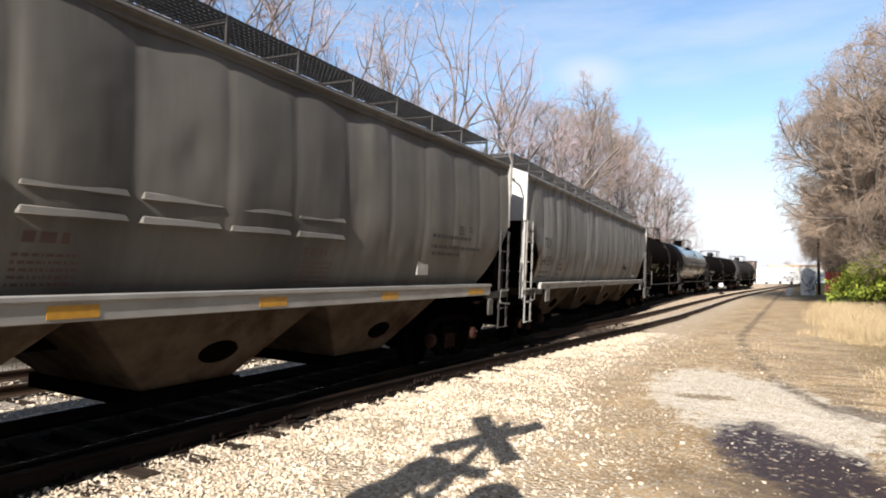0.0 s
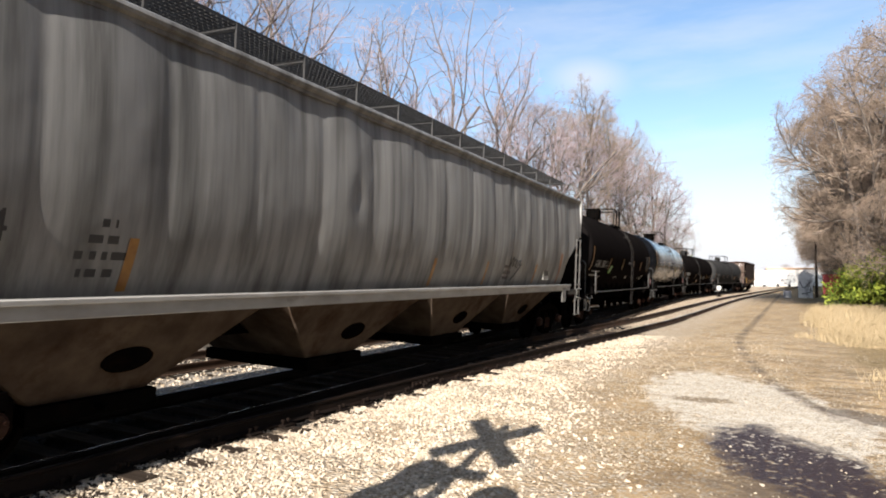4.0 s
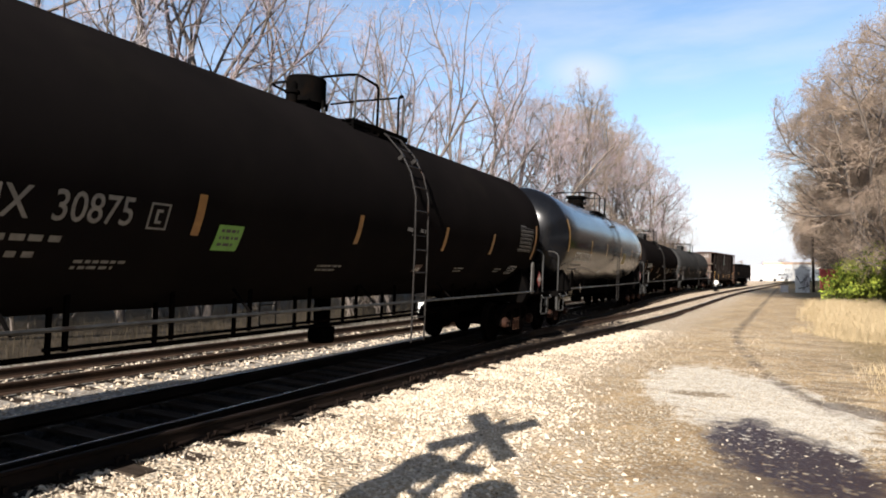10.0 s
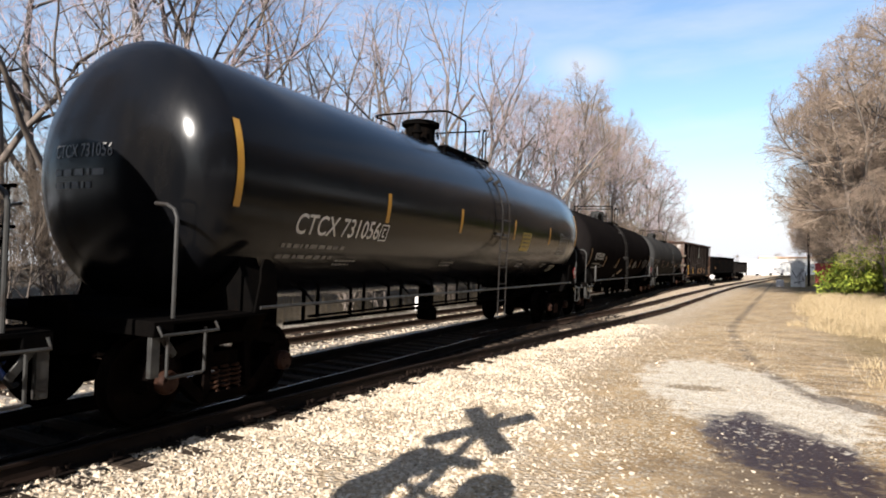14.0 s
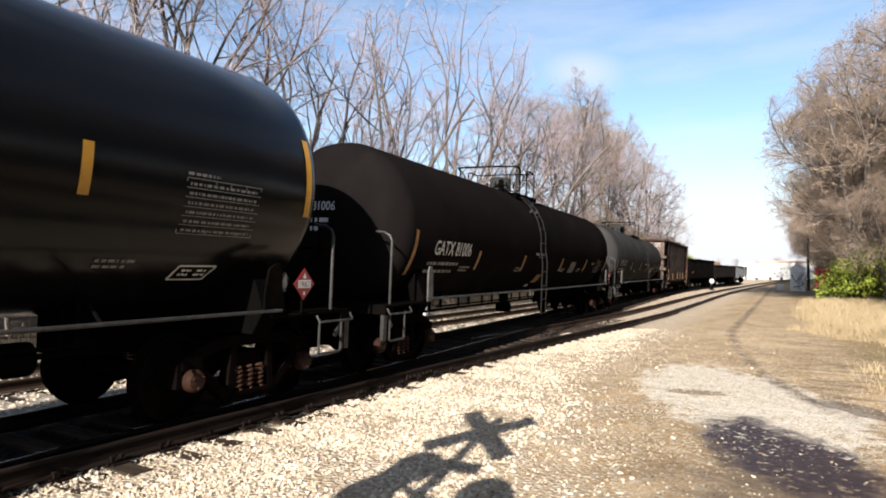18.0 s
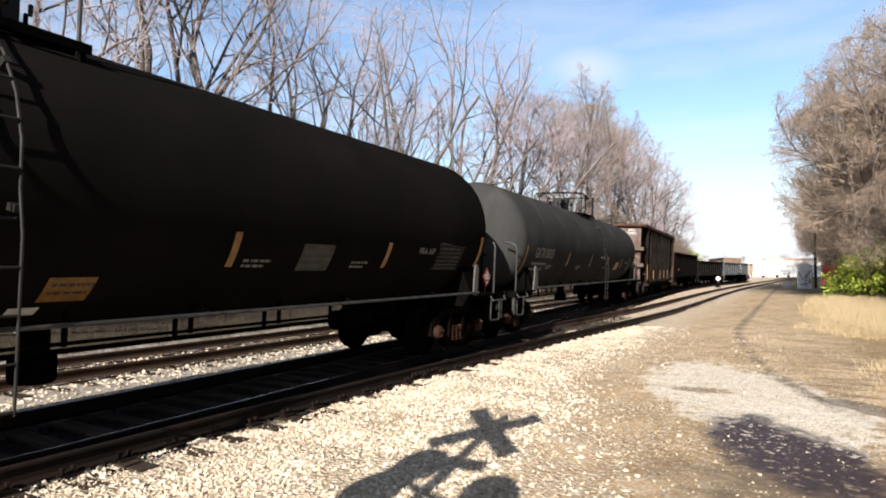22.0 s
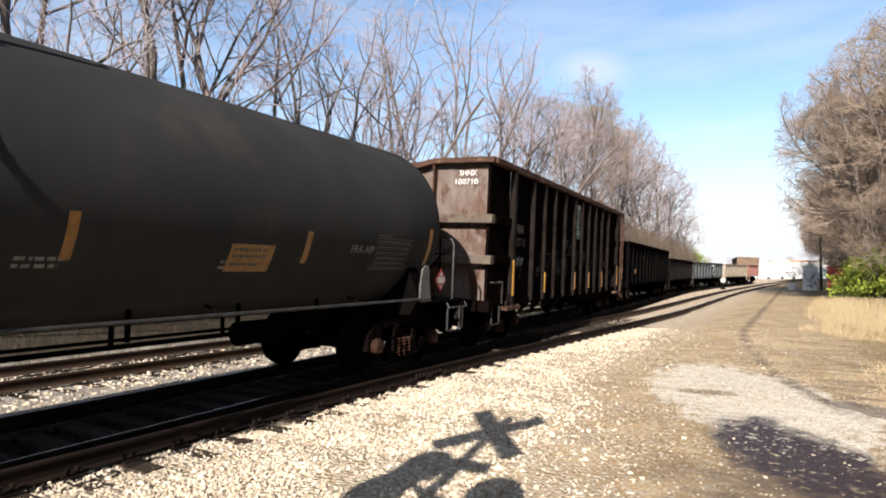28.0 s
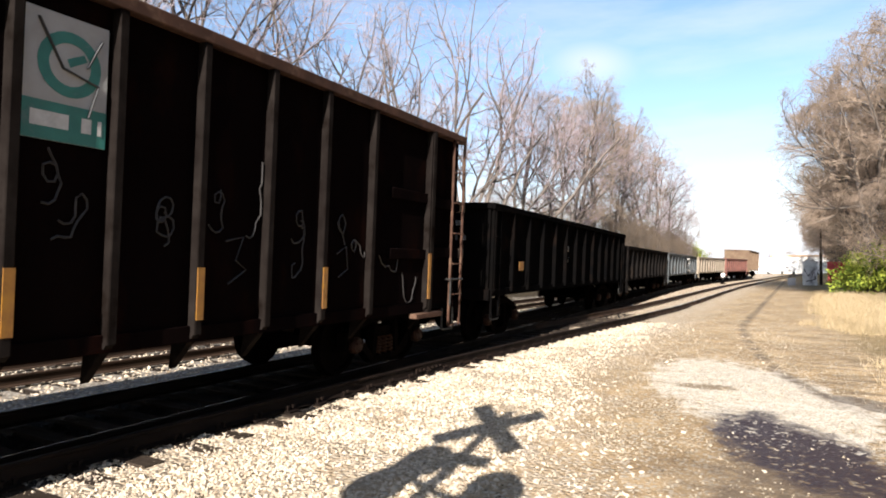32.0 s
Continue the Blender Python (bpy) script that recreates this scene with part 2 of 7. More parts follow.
# black paint that also carries the shade of underframes and hopper ends
STEEL_BLACK = material("black_and_shaded_steel", (0.0021, 0.002, 0.002), (0.0033, 0.0028, 0.0025), 4, 0.65, bump=0.2, third=(0.0058, 0.0037, 0.0025), third_scale=2.2, spec=0.0)
STEEL_WHITE = material("worn_white_paint", (0.1655, 0.1622, 0.1523), (0.1258, 0.1192, 0.1092), 5, 0.55, bump=0.15, third=(0.053, 0.0331, 0.0199), third_scale=3.0, third_at=(0.56, 0.7), spec=0.15)
PLATE_GREY = material("worn_grey_bracket_paint", (0.0897, 0.0874, 0.0829), (0.0583, 0.0538, 0.0493), 5, 0.6, bump=0.15, third=(0.0314, 0.0201, 0.0134), third_scale=3.0, third_at=(0.56, 0.7), spec=0.1)
STEEL_WORN = material("worn_dark_ladder_steel", (0.01515, 0.01345, 0.01241), (0.00845, 0.00741, 0.006695), 6, 0.6, bump=0.1, third=(0.01683, 0.01008, 0.006695), third_scale=3.0, spec=0.15)
PIPE_GREY = material("dull_galvanised_pipe", (0.043, 0.043, 0.0412), (0.0251, 0.0242, 0.0233), 6, 0.5, metal=0.3, bump=0.1, third=(0.0179, 0.0108, 0.0072), third_scale=4, spec=0.15)
HOP_DARK = material("sooty_grey_hopper_paint", (0.122, 0.115, 0.104), (0.058, 0.054, 0.05), 1.0, 0.55, spec=0.15, dent=0.03, contrast=(0.38, 0.68), bump=0.05, stretch=(1, 1.3, 0.16), fine=60,
                    third=(0.17, 0.159, 0.1394), third_scale=0.5, third_at=(0.5, 0.72))
HOP_LIGHT = material("streaked_light_grey_hopper_paint", (0.19, 0.188, 0.18), (0.055, 0.053, 0.05), 2.0, 0.55, spec=0.15, dent=0.025, bump=0.05, stretch=(1, 1.9, 0.1), fine=60,
                     third=(0.26, 0.256, 0.245), third_scale=0.8, third_at=(0.52, 0.8), contrast=(0.4, 0.72))
HOP_WHITE = material("chalky_white_end_paint", (0.36, 0.3555, 0.342), (0.297, 0.288, 0.27), 3, 0.5, bump=0.08, third=(0.135, 0.108, 0.081), third_scale=3, third_at=(0.62, 0.8))
SILL_GREY = material("light_grey_sill_paint", (0.2586, 0.2534, 0.2379), (0.1862, 0.1759, 0.1603), 3, 0.5, bump=0.1, stretch=(1, 0.5, 1), third=(0.0828, 0.0621, 0.0466), third_scale=1.6, third_at=(0.58, 0.72))
BAY_BROWN = material("dusty_brown_hopper_bay", (0.0799, 0.0614, 0.0462), (0.043, 0.0319, 0.0246), 2.2, 0.8, spec=0.0, bump=0.2, third=(0.0308, 0.0184, 0.0123), third_scale=1.4, third_at=(0.52, 0.68))
GRATE = material("dark_galvanised_grating", (0.0379, 0.0379, 0.0379), (0.0241, 0.0224, 0.0207), 8, 0.55, metal=0.4, bump=0.05)
# rust with shade in its colour: sides near black, sun-facing ends get paler plate
RUST_DARK = material("shaded_rusted_gondola_steel", (0.00431, 0.00255, 0.00235), (0.00283, 0.00184, 0.00184), 1.8, 0.7, bump=0.25, stretch=(1, 1, 0.5), third=(0.0106, 0.00398, 0.00275), third_scale=1.5, third_at=(0.55, 0.75), spec=0.0)
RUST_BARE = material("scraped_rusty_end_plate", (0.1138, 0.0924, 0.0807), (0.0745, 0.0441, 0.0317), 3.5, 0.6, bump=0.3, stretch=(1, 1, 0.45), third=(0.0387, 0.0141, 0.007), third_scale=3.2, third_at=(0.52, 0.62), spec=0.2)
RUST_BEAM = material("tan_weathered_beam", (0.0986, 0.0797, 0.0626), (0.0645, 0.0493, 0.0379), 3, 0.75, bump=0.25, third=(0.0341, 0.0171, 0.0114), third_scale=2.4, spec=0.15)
CHORD_RUST = material("brown_rusted_top_chord", (0.0662, 0.0342, 0.0232), (0.0386, 0.0221, 0.0166), 4, 0.75, bump=0.3, third=(0.1103, 0.0662, 0.0441), third_scale=3, spec=0.08)
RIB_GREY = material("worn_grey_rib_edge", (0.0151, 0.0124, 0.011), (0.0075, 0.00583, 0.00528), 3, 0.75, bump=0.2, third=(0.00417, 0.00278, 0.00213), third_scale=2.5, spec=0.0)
# casting and wheel browns are darkened almost to black for the shade beneath the cars
TRUCK_RUST = material("shaded_rust_brown_casting", (0.0041, 0.003, 0.0026), (0.003, 0.0024, 0.0022), 5, 0.8, bump=0.3, third=(0.0093, 0.0056, 0.0037), third_scale=3, spec=0.0)
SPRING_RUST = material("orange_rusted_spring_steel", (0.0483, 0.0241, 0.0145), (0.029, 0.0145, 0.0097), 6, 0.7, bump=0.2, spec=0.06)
WHEEL_STEEL = material("shaded_brown_wheel_steel", (0.0048, 0.0036, 0.003), (0.0034, 0.0026, 0.0024), 4, 0.7, bump=0.2, third=(0.0084, 0.0056, 0.0043), third_scale=3, spec=0.0)
CAP_RUST = material("red_brown_bearing_cap", (0.032, 0.0151, 0.0099), (0.02, 0.0099, 0.007), 8, 0.6, bump=0.2, spec=0.06)
REFLECT_OLD = material("dull_orange_reflective_strip", (0.234, 0.108, 0.0135), (0.171, 0.072, 0.0135), 9, 0.5, bump=0.05)
REFLECT_NEW = material("bright_yellow_reflective_strip", (0.405, 0.2137, 0.0169), (0.3375, 0.1631, 0.0169), 9, 0.4, bump=0.05)
REFLECT_RUST = material("rust_red_faded_strip", (0.1575, 0.0577, 0.021), (0.1155, 0.0525, 0.0262), 7, 0.6, bump=0.05)
PAINT_WHITE = material("white_stencil_paint", (0.54, 0.5325, 0.51), (0.42, 0.4125, 0.39), 14, 0.55, bump=0.0)
PAINT_GREY = material("faded_white_stencil_paint", (0.1545, 0.1497, 0.14), (0.1062, 0.1014, 0.0966), 14, 0.6, bump=0.0)
PRINT_DULL = material("dull_grey_table_print", (0.068, 0.066, 0.062), (0.03, 0.029, 0.028), 9, 0.65, bump=0.0)
PAINT_DARK = material("black_stencil_paint", (0.0103, 0.0103, 0.0121), (0.0207, 0.0207, 0.0224), 14, 0.6, bump=0.0)
PAINT_RED = material("faded_red_stencil_paint", (0.0607, 0.0232, 0.0188), (0.0552, 0.0303, 0.0259), 14, 0.6, bump=0.0)
PANEL_GREY = material("faded_grey_panel", (0.01035, 0.0095, 0.0083), (0.0062, 0.0058, 0.0054), 10, 0.6, bump=0.0)
PANEL_DARK = material("black_sign_panel", (0.0138, 0.0138, 0.0138), (0.0207, 0.0207, 0.0207), 10, 0.5, bump=0.0)
STICKER_GREEN = material("lime_green_sticker", (0.0924, 0.252, 0.0252), (0.084, 0.2184, 0.0252), 10, 0.5, bump=0.0)
STICKER_YELLOW = material("yellow_warning_panel", (0.279, 0.2025, 0.018), (0.225, 0.162, 0.018), 10, 0.5, bump=0.0)
STICKER_ORANGE = material("dull_orange_warning_panel", (0.2016, 0.096, 0.0144), (0.144, 0.0672, 0.0096), 10, 0.5, bump=0.0)
PLACARD_RED = material("red_hazard_placard", (0.1479, 0.0089, 0.0103), (0.1242, 0.0089, 0.0089), 8, 0.4, bump=0.0)
SIGN_TEAL = material("teal_sign_paint", (0.0315, 0.1733, 0.1417), (0.0263, 0.1365, 0.1155), 6, 0.5, bump=0.0, third=(0.1575, 0.21, 0.1995), third_scale=3)
SIGN_BLUE = material("pale_blue_spray_paint", (0.0966, 0.1545, 0.2028), (0.0483, 0.0628, 0.0772), 7, 0.6, bump=0.0)
SPRAY_GREY = material("faded_grey_spray_paint", (0.019, 0.0155, 0.0143), (0.00952, 0.00774, 0.00714), 9, 0.7, bump=0.0)
HOSE_BLACK = material("black_rubber_hose", (0.0069, 0.0069, 0.0069), (0.0103, 0.0103, 0.0103), 9, 0.7)
HOSE_BLUE = material("blue_hose_fitting", (0.0207, 0.0552, 0.2069), (0.0207, 0.0414, 0.1517), 9, 0.4, metal=0.3)
RAIL_SIDE = material("rusted_rail_steel", (0.0112, 0.0068, 0.005), (0.0068, 0.0047, 0.0037), 6, 0.7, bump=0.25, stretch=(1, 0.25, 1), third=(0.0186, 0.01, 0.0062), third_scale=2, spec=0.08)
RAIL_RUST = material("brown_rusted_rail", (0.0465, 0.02852, 0.01922), (0.0279, 0.0186, 0.01364), 6, 0.75, bump=0.25, stretch=(1, 0.25, 1), third=(0.0744, 0.04092, 0.0248), third_scale=2, spec=0.08)
RAIL_HEAD = material("worn_shiny_rail_head", (0.25, 0.25, 0.25), (0.2, 0.19, 0.18), 3, 0.24, metal=1.0, bump=0.03, stretch=(1, 0.1, 1))
TIE_WOOD = material("weathered_dark_tie_wood", (0.05688, 0.04272, 0.03204), (0.03204, 0.02352, 0.01788), 4, 0.85, bump=0.5, stretch=(0.35, 4, 2), fine=25, bump_dist=0.02, per_piece=0.7, spec=0.05)


# ---- railway cars: local frame: x towards the road, y up the track, z up from the rail heads ----
WHEEL_R = 0.457
MOVERS, WHEELS = [], []
SHARED = {}


def shared(key, make):
    if key not in SHARED:
        SHARED[key] = make()
    return SHARED[key]


def wheelset_mesh():
    b = Build()
    for s in (1, -1):
        prof = [(0.06, 0.66), (0.10, 0.66), (0.11, 0.70), (0.30, 0.715), (0.40, 0.70), (0.41, 0.685), (0.485, 0.69), (0.488, 0.715), (0.462, 0.73),
                (0.455, 0.83), (0.40, 0.83), (0.39, 0.765), (0.16, 0.775), (0.13, 0.84), (0.085, 0.845), (0.08, 1.0), (0.05, 1.0)]
        m = Matrix.Rotation(radians(90 * s), 4, 'Y')
        b.lathe(prof, 40, m)
    b.tube([(-0.7, 0, 0), (0, 0, 0), (0.7, 0, 0)], 0.085, 12)
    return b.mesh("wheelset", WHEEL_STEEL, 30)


def beam(b, p0, p1, h, x0, x1):
    """A bar between two (y, z) points, h high, from x0 to x1."""
    (ya, za), (yb, zb) = p0, p1
    n = Vector((-(zb - za), yb - ya)).normalized() * h / 2
    q = [(ya - n.x, za - n.y), (yb - n.x, zb - n.y), (yb + n.x, zb + n.y), (ya + n.x, za + n.y)]
    verts = [(x0, y, z) for y, z in q] + [(x1, y, z) for y, z in q]
    b.add(verts, ((0, 3, 2, 1), (4, 5, 6, 7), (0, 1, 5, 4), (1, 2, 6, 5), (2, 3, 7, 6), (3, 0, 4, 7)))


def side_frame_mesh():
    b = Build()
    top = [(-1.02, 0.62), (-0.85, 0.72), (-0.42, 0.83), (0.42, 0.83), (0.85, 0.72), (1.02, 0.62)]
    for p, q in zip(top, top[1:]):
        beam(b, p, q, 0.13, -0.075, 0.075)
    low = [(-0.72, 0.52), (-0.34, 0.19), (0.34, 0.19), (0.72, 0.52)]
    for p, q in zip(low, low[1:]):
        beam(b, p, q, 0.11, -0.07, 0.07)
    for s in (-1, 1):
        beam(b, (s * 0.33, 0.2), (s * 0.28, 0.8), 0.09, -0.08, 0.08)
        b.box(-0.09, 0.09, s * 0.89 - 0.13, s * 0.89 + 0.13, 0.58, 0.72)
        b.box(-0.08, 0.08, s * 0.75 - 0.05, s * 0.75 + 0.03, 0.4, 0.66)
        b.box(-0.08, 0.08, s * 1.04 - 0.04, s * 1.04 + 0.03, 0.4, 0.66)
    b.box(-0.1, 0.1, -0.3, 0.3, 0.2, 0.25)
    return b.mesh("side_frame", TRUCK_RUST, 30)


def spring_mesh():
    b = Build()
    pts = [(0.055 * math.cos(a), 0.055 * math.sin(a), 0.25 + 0.27 * a / (math.tau * 5)) for a in [k * math.tau * 5 / 45 for k in range(46)]]
    b.tube(pts, 0.017, 5)
    return b.mesh("spring", SPRING_RUST, 60)


def cap_mesh():
    b = Build()
    b.lathe([(0.05, 0.0), (0.12, 0.0), (0.125, 0.08), (0.1, 0.12), (0.06, 0.13)], 18, Matrix.Rotation(radians(90), 4, 'Y'))
    for k in range(3):
        a = k * math.tau / 3
        b.lathe([(0.018, 0.12), (0.018, 0.15), (0.01, 0.152)], 6, Matrix.Rotation(radians(90), 4, 'Y') @ Matrix.Translation((0.07 * math.cos(a), 0.07 * math.sin(a), 0)))
    return b.mesh("bearing_cap", CAP_RUST, 35)


def bolster_mesh():
    b = Build()
    b.box(-1.02, 1.02, -0.2, 0.2, 0.5, 0.68)
    b.box(-0.75, 0.75, -0.17, 0.17, 0.66, 0.8)
    b.lathe([(0.3, 0.78), (0.3, 0.9), (0.2, 0.92)], 20, Matrix.Identity(4))
    for s in (-1, 1):
        b.box(-0.7, 0.7, s * 0.42 - 0.05, s * 0.42 + 0.05, 0.36, 0.46)
    return b.mesh("bogie_bolster", TRUCK_RUST, 30)


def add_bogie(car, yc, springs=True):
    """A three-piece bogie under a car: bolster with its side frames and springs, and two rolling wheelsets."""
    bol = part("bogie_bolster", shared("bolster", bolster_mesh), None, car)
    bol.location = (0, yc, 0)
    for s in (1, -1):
        sf = part("side_frame", shared("side_frame", side_frame_mesh), None, bol, "rust-brown cast side frame, shaded near black")
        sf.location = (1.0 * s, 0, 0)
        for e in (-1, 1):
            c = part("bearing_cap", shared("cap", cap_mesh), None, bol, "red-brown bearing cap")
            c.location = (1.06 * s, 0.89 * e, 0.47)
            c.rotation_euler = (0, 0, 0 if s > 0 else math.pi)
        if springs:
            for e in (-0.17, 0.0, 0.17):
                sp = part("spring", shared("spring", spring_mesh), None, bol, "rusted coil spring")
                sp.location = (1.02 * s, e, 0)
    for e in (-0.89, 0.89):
        w = part("wheelset", shared("wheelset", wheelset_mesh), None, car, "brown steel wheels on an axle, shaded near black")
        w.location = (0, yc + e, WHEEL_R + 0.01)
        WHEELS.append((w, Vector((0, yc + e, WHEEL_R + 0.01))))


def add_couplers(car, half):
    for s in (-1, 1):
        b = Build()
        b.box(-0.12, 0.12, half - 0.5, half + 0.22, 0.74, 0.98)
        b.box(-0.17, 0.1, half + 0.2, half + 0.42, 0.7, 1.02, taper=0.02)
        b.box(0.05, 0.19, half + 0.28, half + 0.46, 0.72, 1.0, taper=0.03)
        if s < 0:
            moved(b, Matrix.Rotation(math.pi, 4, 'Z'))
        part("coupler", b, TRUCK_RUST, car, "rusted steel coupler", bevel=0.015)
        h = Build()
        h.tube([(0.35 * s, s * (half - 0.1), 0.85), (0.38 * s, s * (half + 0.15), 0.72), (0.3 * s, s * (half + 0.35), 0.5), (0.15 * s, s * (half + 0.48), 0.48)], 0.028, 6)
        hose = part("air_hose", h, HOSE_BLACK, car, "black rubber air hose")
        g = Build()
        g.tube([(0.38 * s, s * (half + 0.13), 0.75), (0.345 * s, s * (half + 0.25), 0.61)], 0.04, 8)
        part("hose_fitting", g, HOSE_BLUE, hose, "blue hose fitting")


def stirrup(car, x, y, z0, z1, w, mat, bevel=0.0):
    """A bent step bar that hangs under a corner."""
    b = Build()
    b.tube([(x, y - w / 2, z1), (x, y - w / 2, z0 + 0.02), (x, y - w / 2 + 0.03, z0), (x, y + w / 2 - 0.03, z0), (x, y + w / 2, z0 + 0.02), (x, y + w / 2, z1)], 0.017, 6)
    part("step", b, mat, car, "bent steel step")


def ladder(car, x, ys, z0, z1, rungs, mat, r=0.02, name="ladder"):
    """Two stiles at the two y's and rungs between them."""
    b = Build()
    for y in ys:
        b.box(x - 0.012, x + 0.03, y - 0.018, y + 0.018, z0, z1)
    lad = part(name, b, mat, car, "", bevel=0.006)
    for k in range(rungs):
        z = z0 + 0.03 + (z1 - z0 - 0.08) * k / max(1, rungs - 1)
        g = Build()
        g.tube([(x + 0.01, ys[0], z), (x + 0.06, ys[0] + 0.03, z), (x + 0.06, ys[1] - 0.03, z), (x + 0.01, ys[1], z)], 0.012, 6)
        part("rung", g, mat, lad)
    return lad


def placard(car, x, y, z, code, mat=None):
    """A diamond hazard placard with its number, facing sideways."""
    b = Build()
    s = 0.19
    b.prism([(-s, 0), (0, -s), (s, 0), (0, s)], 0.008, on_side(x, y, z))
    p = part("placard", b, PLACARD_RED, car, "red diamond placard with a number")
    q = Build()
    q.add([(-0.115, -0.048, 0), (0.115, -0.048, 0), (0.115, 0.048, 0), (-0.115, 0.048, 0)], [(0, 1, 2, 3)])
    q.add([(-0.035, 0.07, 0), (0.035, 0.07, 0), (0.0, 0.14, 0)], [(0, 1, 2)])
    q.add([(-0.015, -0.13, 0), (0.015, -0.13, 0), (0.015, -0.09, 0), (-0.015, -0.09, 0)], [(0, 1, 2, 3)])
    part("number_panel", moved(q, on_side(x + 0.012, y, z)), PAINT_WHITE, p, "white number panel")
    part("number", moved(letters(code, 0.07, 0.19), on_side(x + 0.016, y - 0.095, z - 0.035)), PAINT_DARK, p, "black number %s" % code)


def brake_wheel(car, x, y, z, mat):
    b = Build()
    b.tube([(x + 0.25 * math.cos(k * math.tau / 20), y, z + 0.25 * math.sin(k * math.tau / 20)) for k in range(21)], 0.016, 6, cap=False)
    for k in range(5):
        a = k * math.tau / 5
        b.tube([(x, y + 0.04, z), (x + 0.25 * math.cos(a), y, z + 0.25 * math.sin(a))], 0.012, 5)
    b.lathe([(0.05, 0.0), (0.05, 0.1), (0.03, 0.11)], 10, Matrix.Translation((x, y - 0.03, z)) @ Matrix.Rotation(radians(-90), 4, 'X'))
    part("brake_wheel", b, mat, car, "spoked hand brake wheel")


def tank_car(u0, u1, R, zc, shell, name_text, num_text, text_mat, look_of, strips, strip_mat, style, code, lad_y, guard):
    """A lying tank on two bogies. u0, u1: where its end sills are on the train; strips: (y from the near end, z, height) of reflectors;
    lad_y: the ladder's rails; guard: where the two hoops over the walkway begin and end."""
    half = (u1 - u0) / 2
    car = thing("tank_car", look_of, "tank car", "freight train cars")
    cyl = half - 1.0
    hd = 0.62
    n = 72
    prof = []
    for k in range(10):
        a = k / 9 * math.pi / 2
        prof.append((max(0.02, R * math.sin(a)), -cyl - hd * math.cos(a)))
    for k in range(1, 13):
        y = -cyl + 2 * cyl * k / 12
        if k < 12:
            prof.append((R, y))
    for k in range(9, -1, -1):
        a = k / 9 * math.pi / 2
        prof.append((max(0.02, R * math.sin(a)), cyl + hd * math.cos(a)))
    b = Build()
    b.lathe(prof, n, Matrix.Translation((0, 0, zc)) @ Matrix.Rotation(radians(-90), 4, 'X'))
    tank = part("tank", b, shell, car, "long cylindrical tank with domed ends", smooth=50)
    # underframe
    bottom = zc - R
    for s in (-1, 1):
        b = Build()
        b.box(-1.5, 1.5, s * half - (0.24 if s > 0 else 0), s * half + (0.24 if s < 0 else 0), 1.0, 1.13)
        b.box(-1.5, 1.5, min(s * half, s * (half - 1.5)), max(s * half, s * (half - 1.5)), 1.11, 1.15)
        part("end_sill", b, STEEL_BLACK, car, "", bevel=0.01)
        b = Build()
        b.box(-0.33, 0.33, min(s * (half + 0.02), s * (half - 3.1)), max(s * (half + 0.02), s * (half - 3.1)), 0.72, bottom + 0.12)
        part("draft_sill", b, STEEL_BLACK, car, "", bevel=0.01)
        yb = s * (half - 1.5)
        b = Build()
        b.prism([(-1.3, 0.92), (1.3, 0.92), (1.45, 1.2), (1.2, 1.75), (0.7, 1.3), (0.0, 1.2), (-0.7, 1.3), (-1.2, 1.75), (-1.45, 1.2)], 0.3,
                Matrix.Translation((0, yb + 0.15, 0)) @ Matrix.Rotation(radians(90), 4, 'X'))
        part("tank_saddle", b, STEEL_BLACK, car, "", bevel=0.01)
        for e in (-1, 1):
            top = 1.92 if style == "matt" else 1.74
            w = 0.075 if style == "matt" else 0.09 if num_text == "81006" else 0.18
            b = Build()
            b.prism([(-w, 1.15), (w, 1.15), (w, 1.4), (w * 0.7, top - 0.06), (0.02, top), (-0.06, top), (-0.1, top - 0.1), (-0.1, 1.5)], 0.03, on_side(0, 0, 0))
            moved(b, Matrix.Translation((1.47 * e, yb, 0)) @ (Matrix.Identity(4) if s < 0 else Matrix.Diagonal((1, -1, 1, 1))))
            part("bolster_plate", b, PLATE_GREY if style != "gloss" else STEEL_BLACK, car, "worn grey bracket plate" if style != "gloss" else "black bracket plate", bevel=0.004)
            # bent corner handrail
            b = Build()
            yk = s * (half - 0.32)
            b.tube([(1.38 * e, yk, 1.14), (1.38 * e, yk, 2.12), (1.34 * e, yk, 2.2), (1.24 * e, yk, 2.25), (1.08 * e, yk, 2.26)], 0.021, 8)
            part("handrail", b, PIPE_GREY, car, "bent grey pipe handrail")
            b = Build()
            b.tube([(1.5 * e, s * (half - 0.05), 1.1), (1.55 * e, s * (half - 0.05), 1.02), (1.55 * e, s * (half - 0.75), 1.02), (1.5 * e, s * (half - 0.75), 1.1)], 0.016, 6)
            part("grab_iron", b, PIPE_GREY, car)
            stirrup(car, 1.47 * e, s * (half - 0.42), 0.6, 1.05, 0.46, PIPE_GREY)
            b = Build()
            b.box(1.44 * e - 0.03, 1.44 * e + 0.03, s * (half - 0.06) - 0.05, s * (half - 0.06) + 0.05, 0.62, 1.12)
            beam(b, (s * (half - 0.06), 1.1), (s * (half - 0.3), 0.8), 0.07, 1.44 * e - 0.015, 1.44 * e + 0.015)
            part("corner_bracket", b, PIPE_GREY if e > 0 else STEEL_BLACK, car, "grey corner bracket", bevel=0.006)
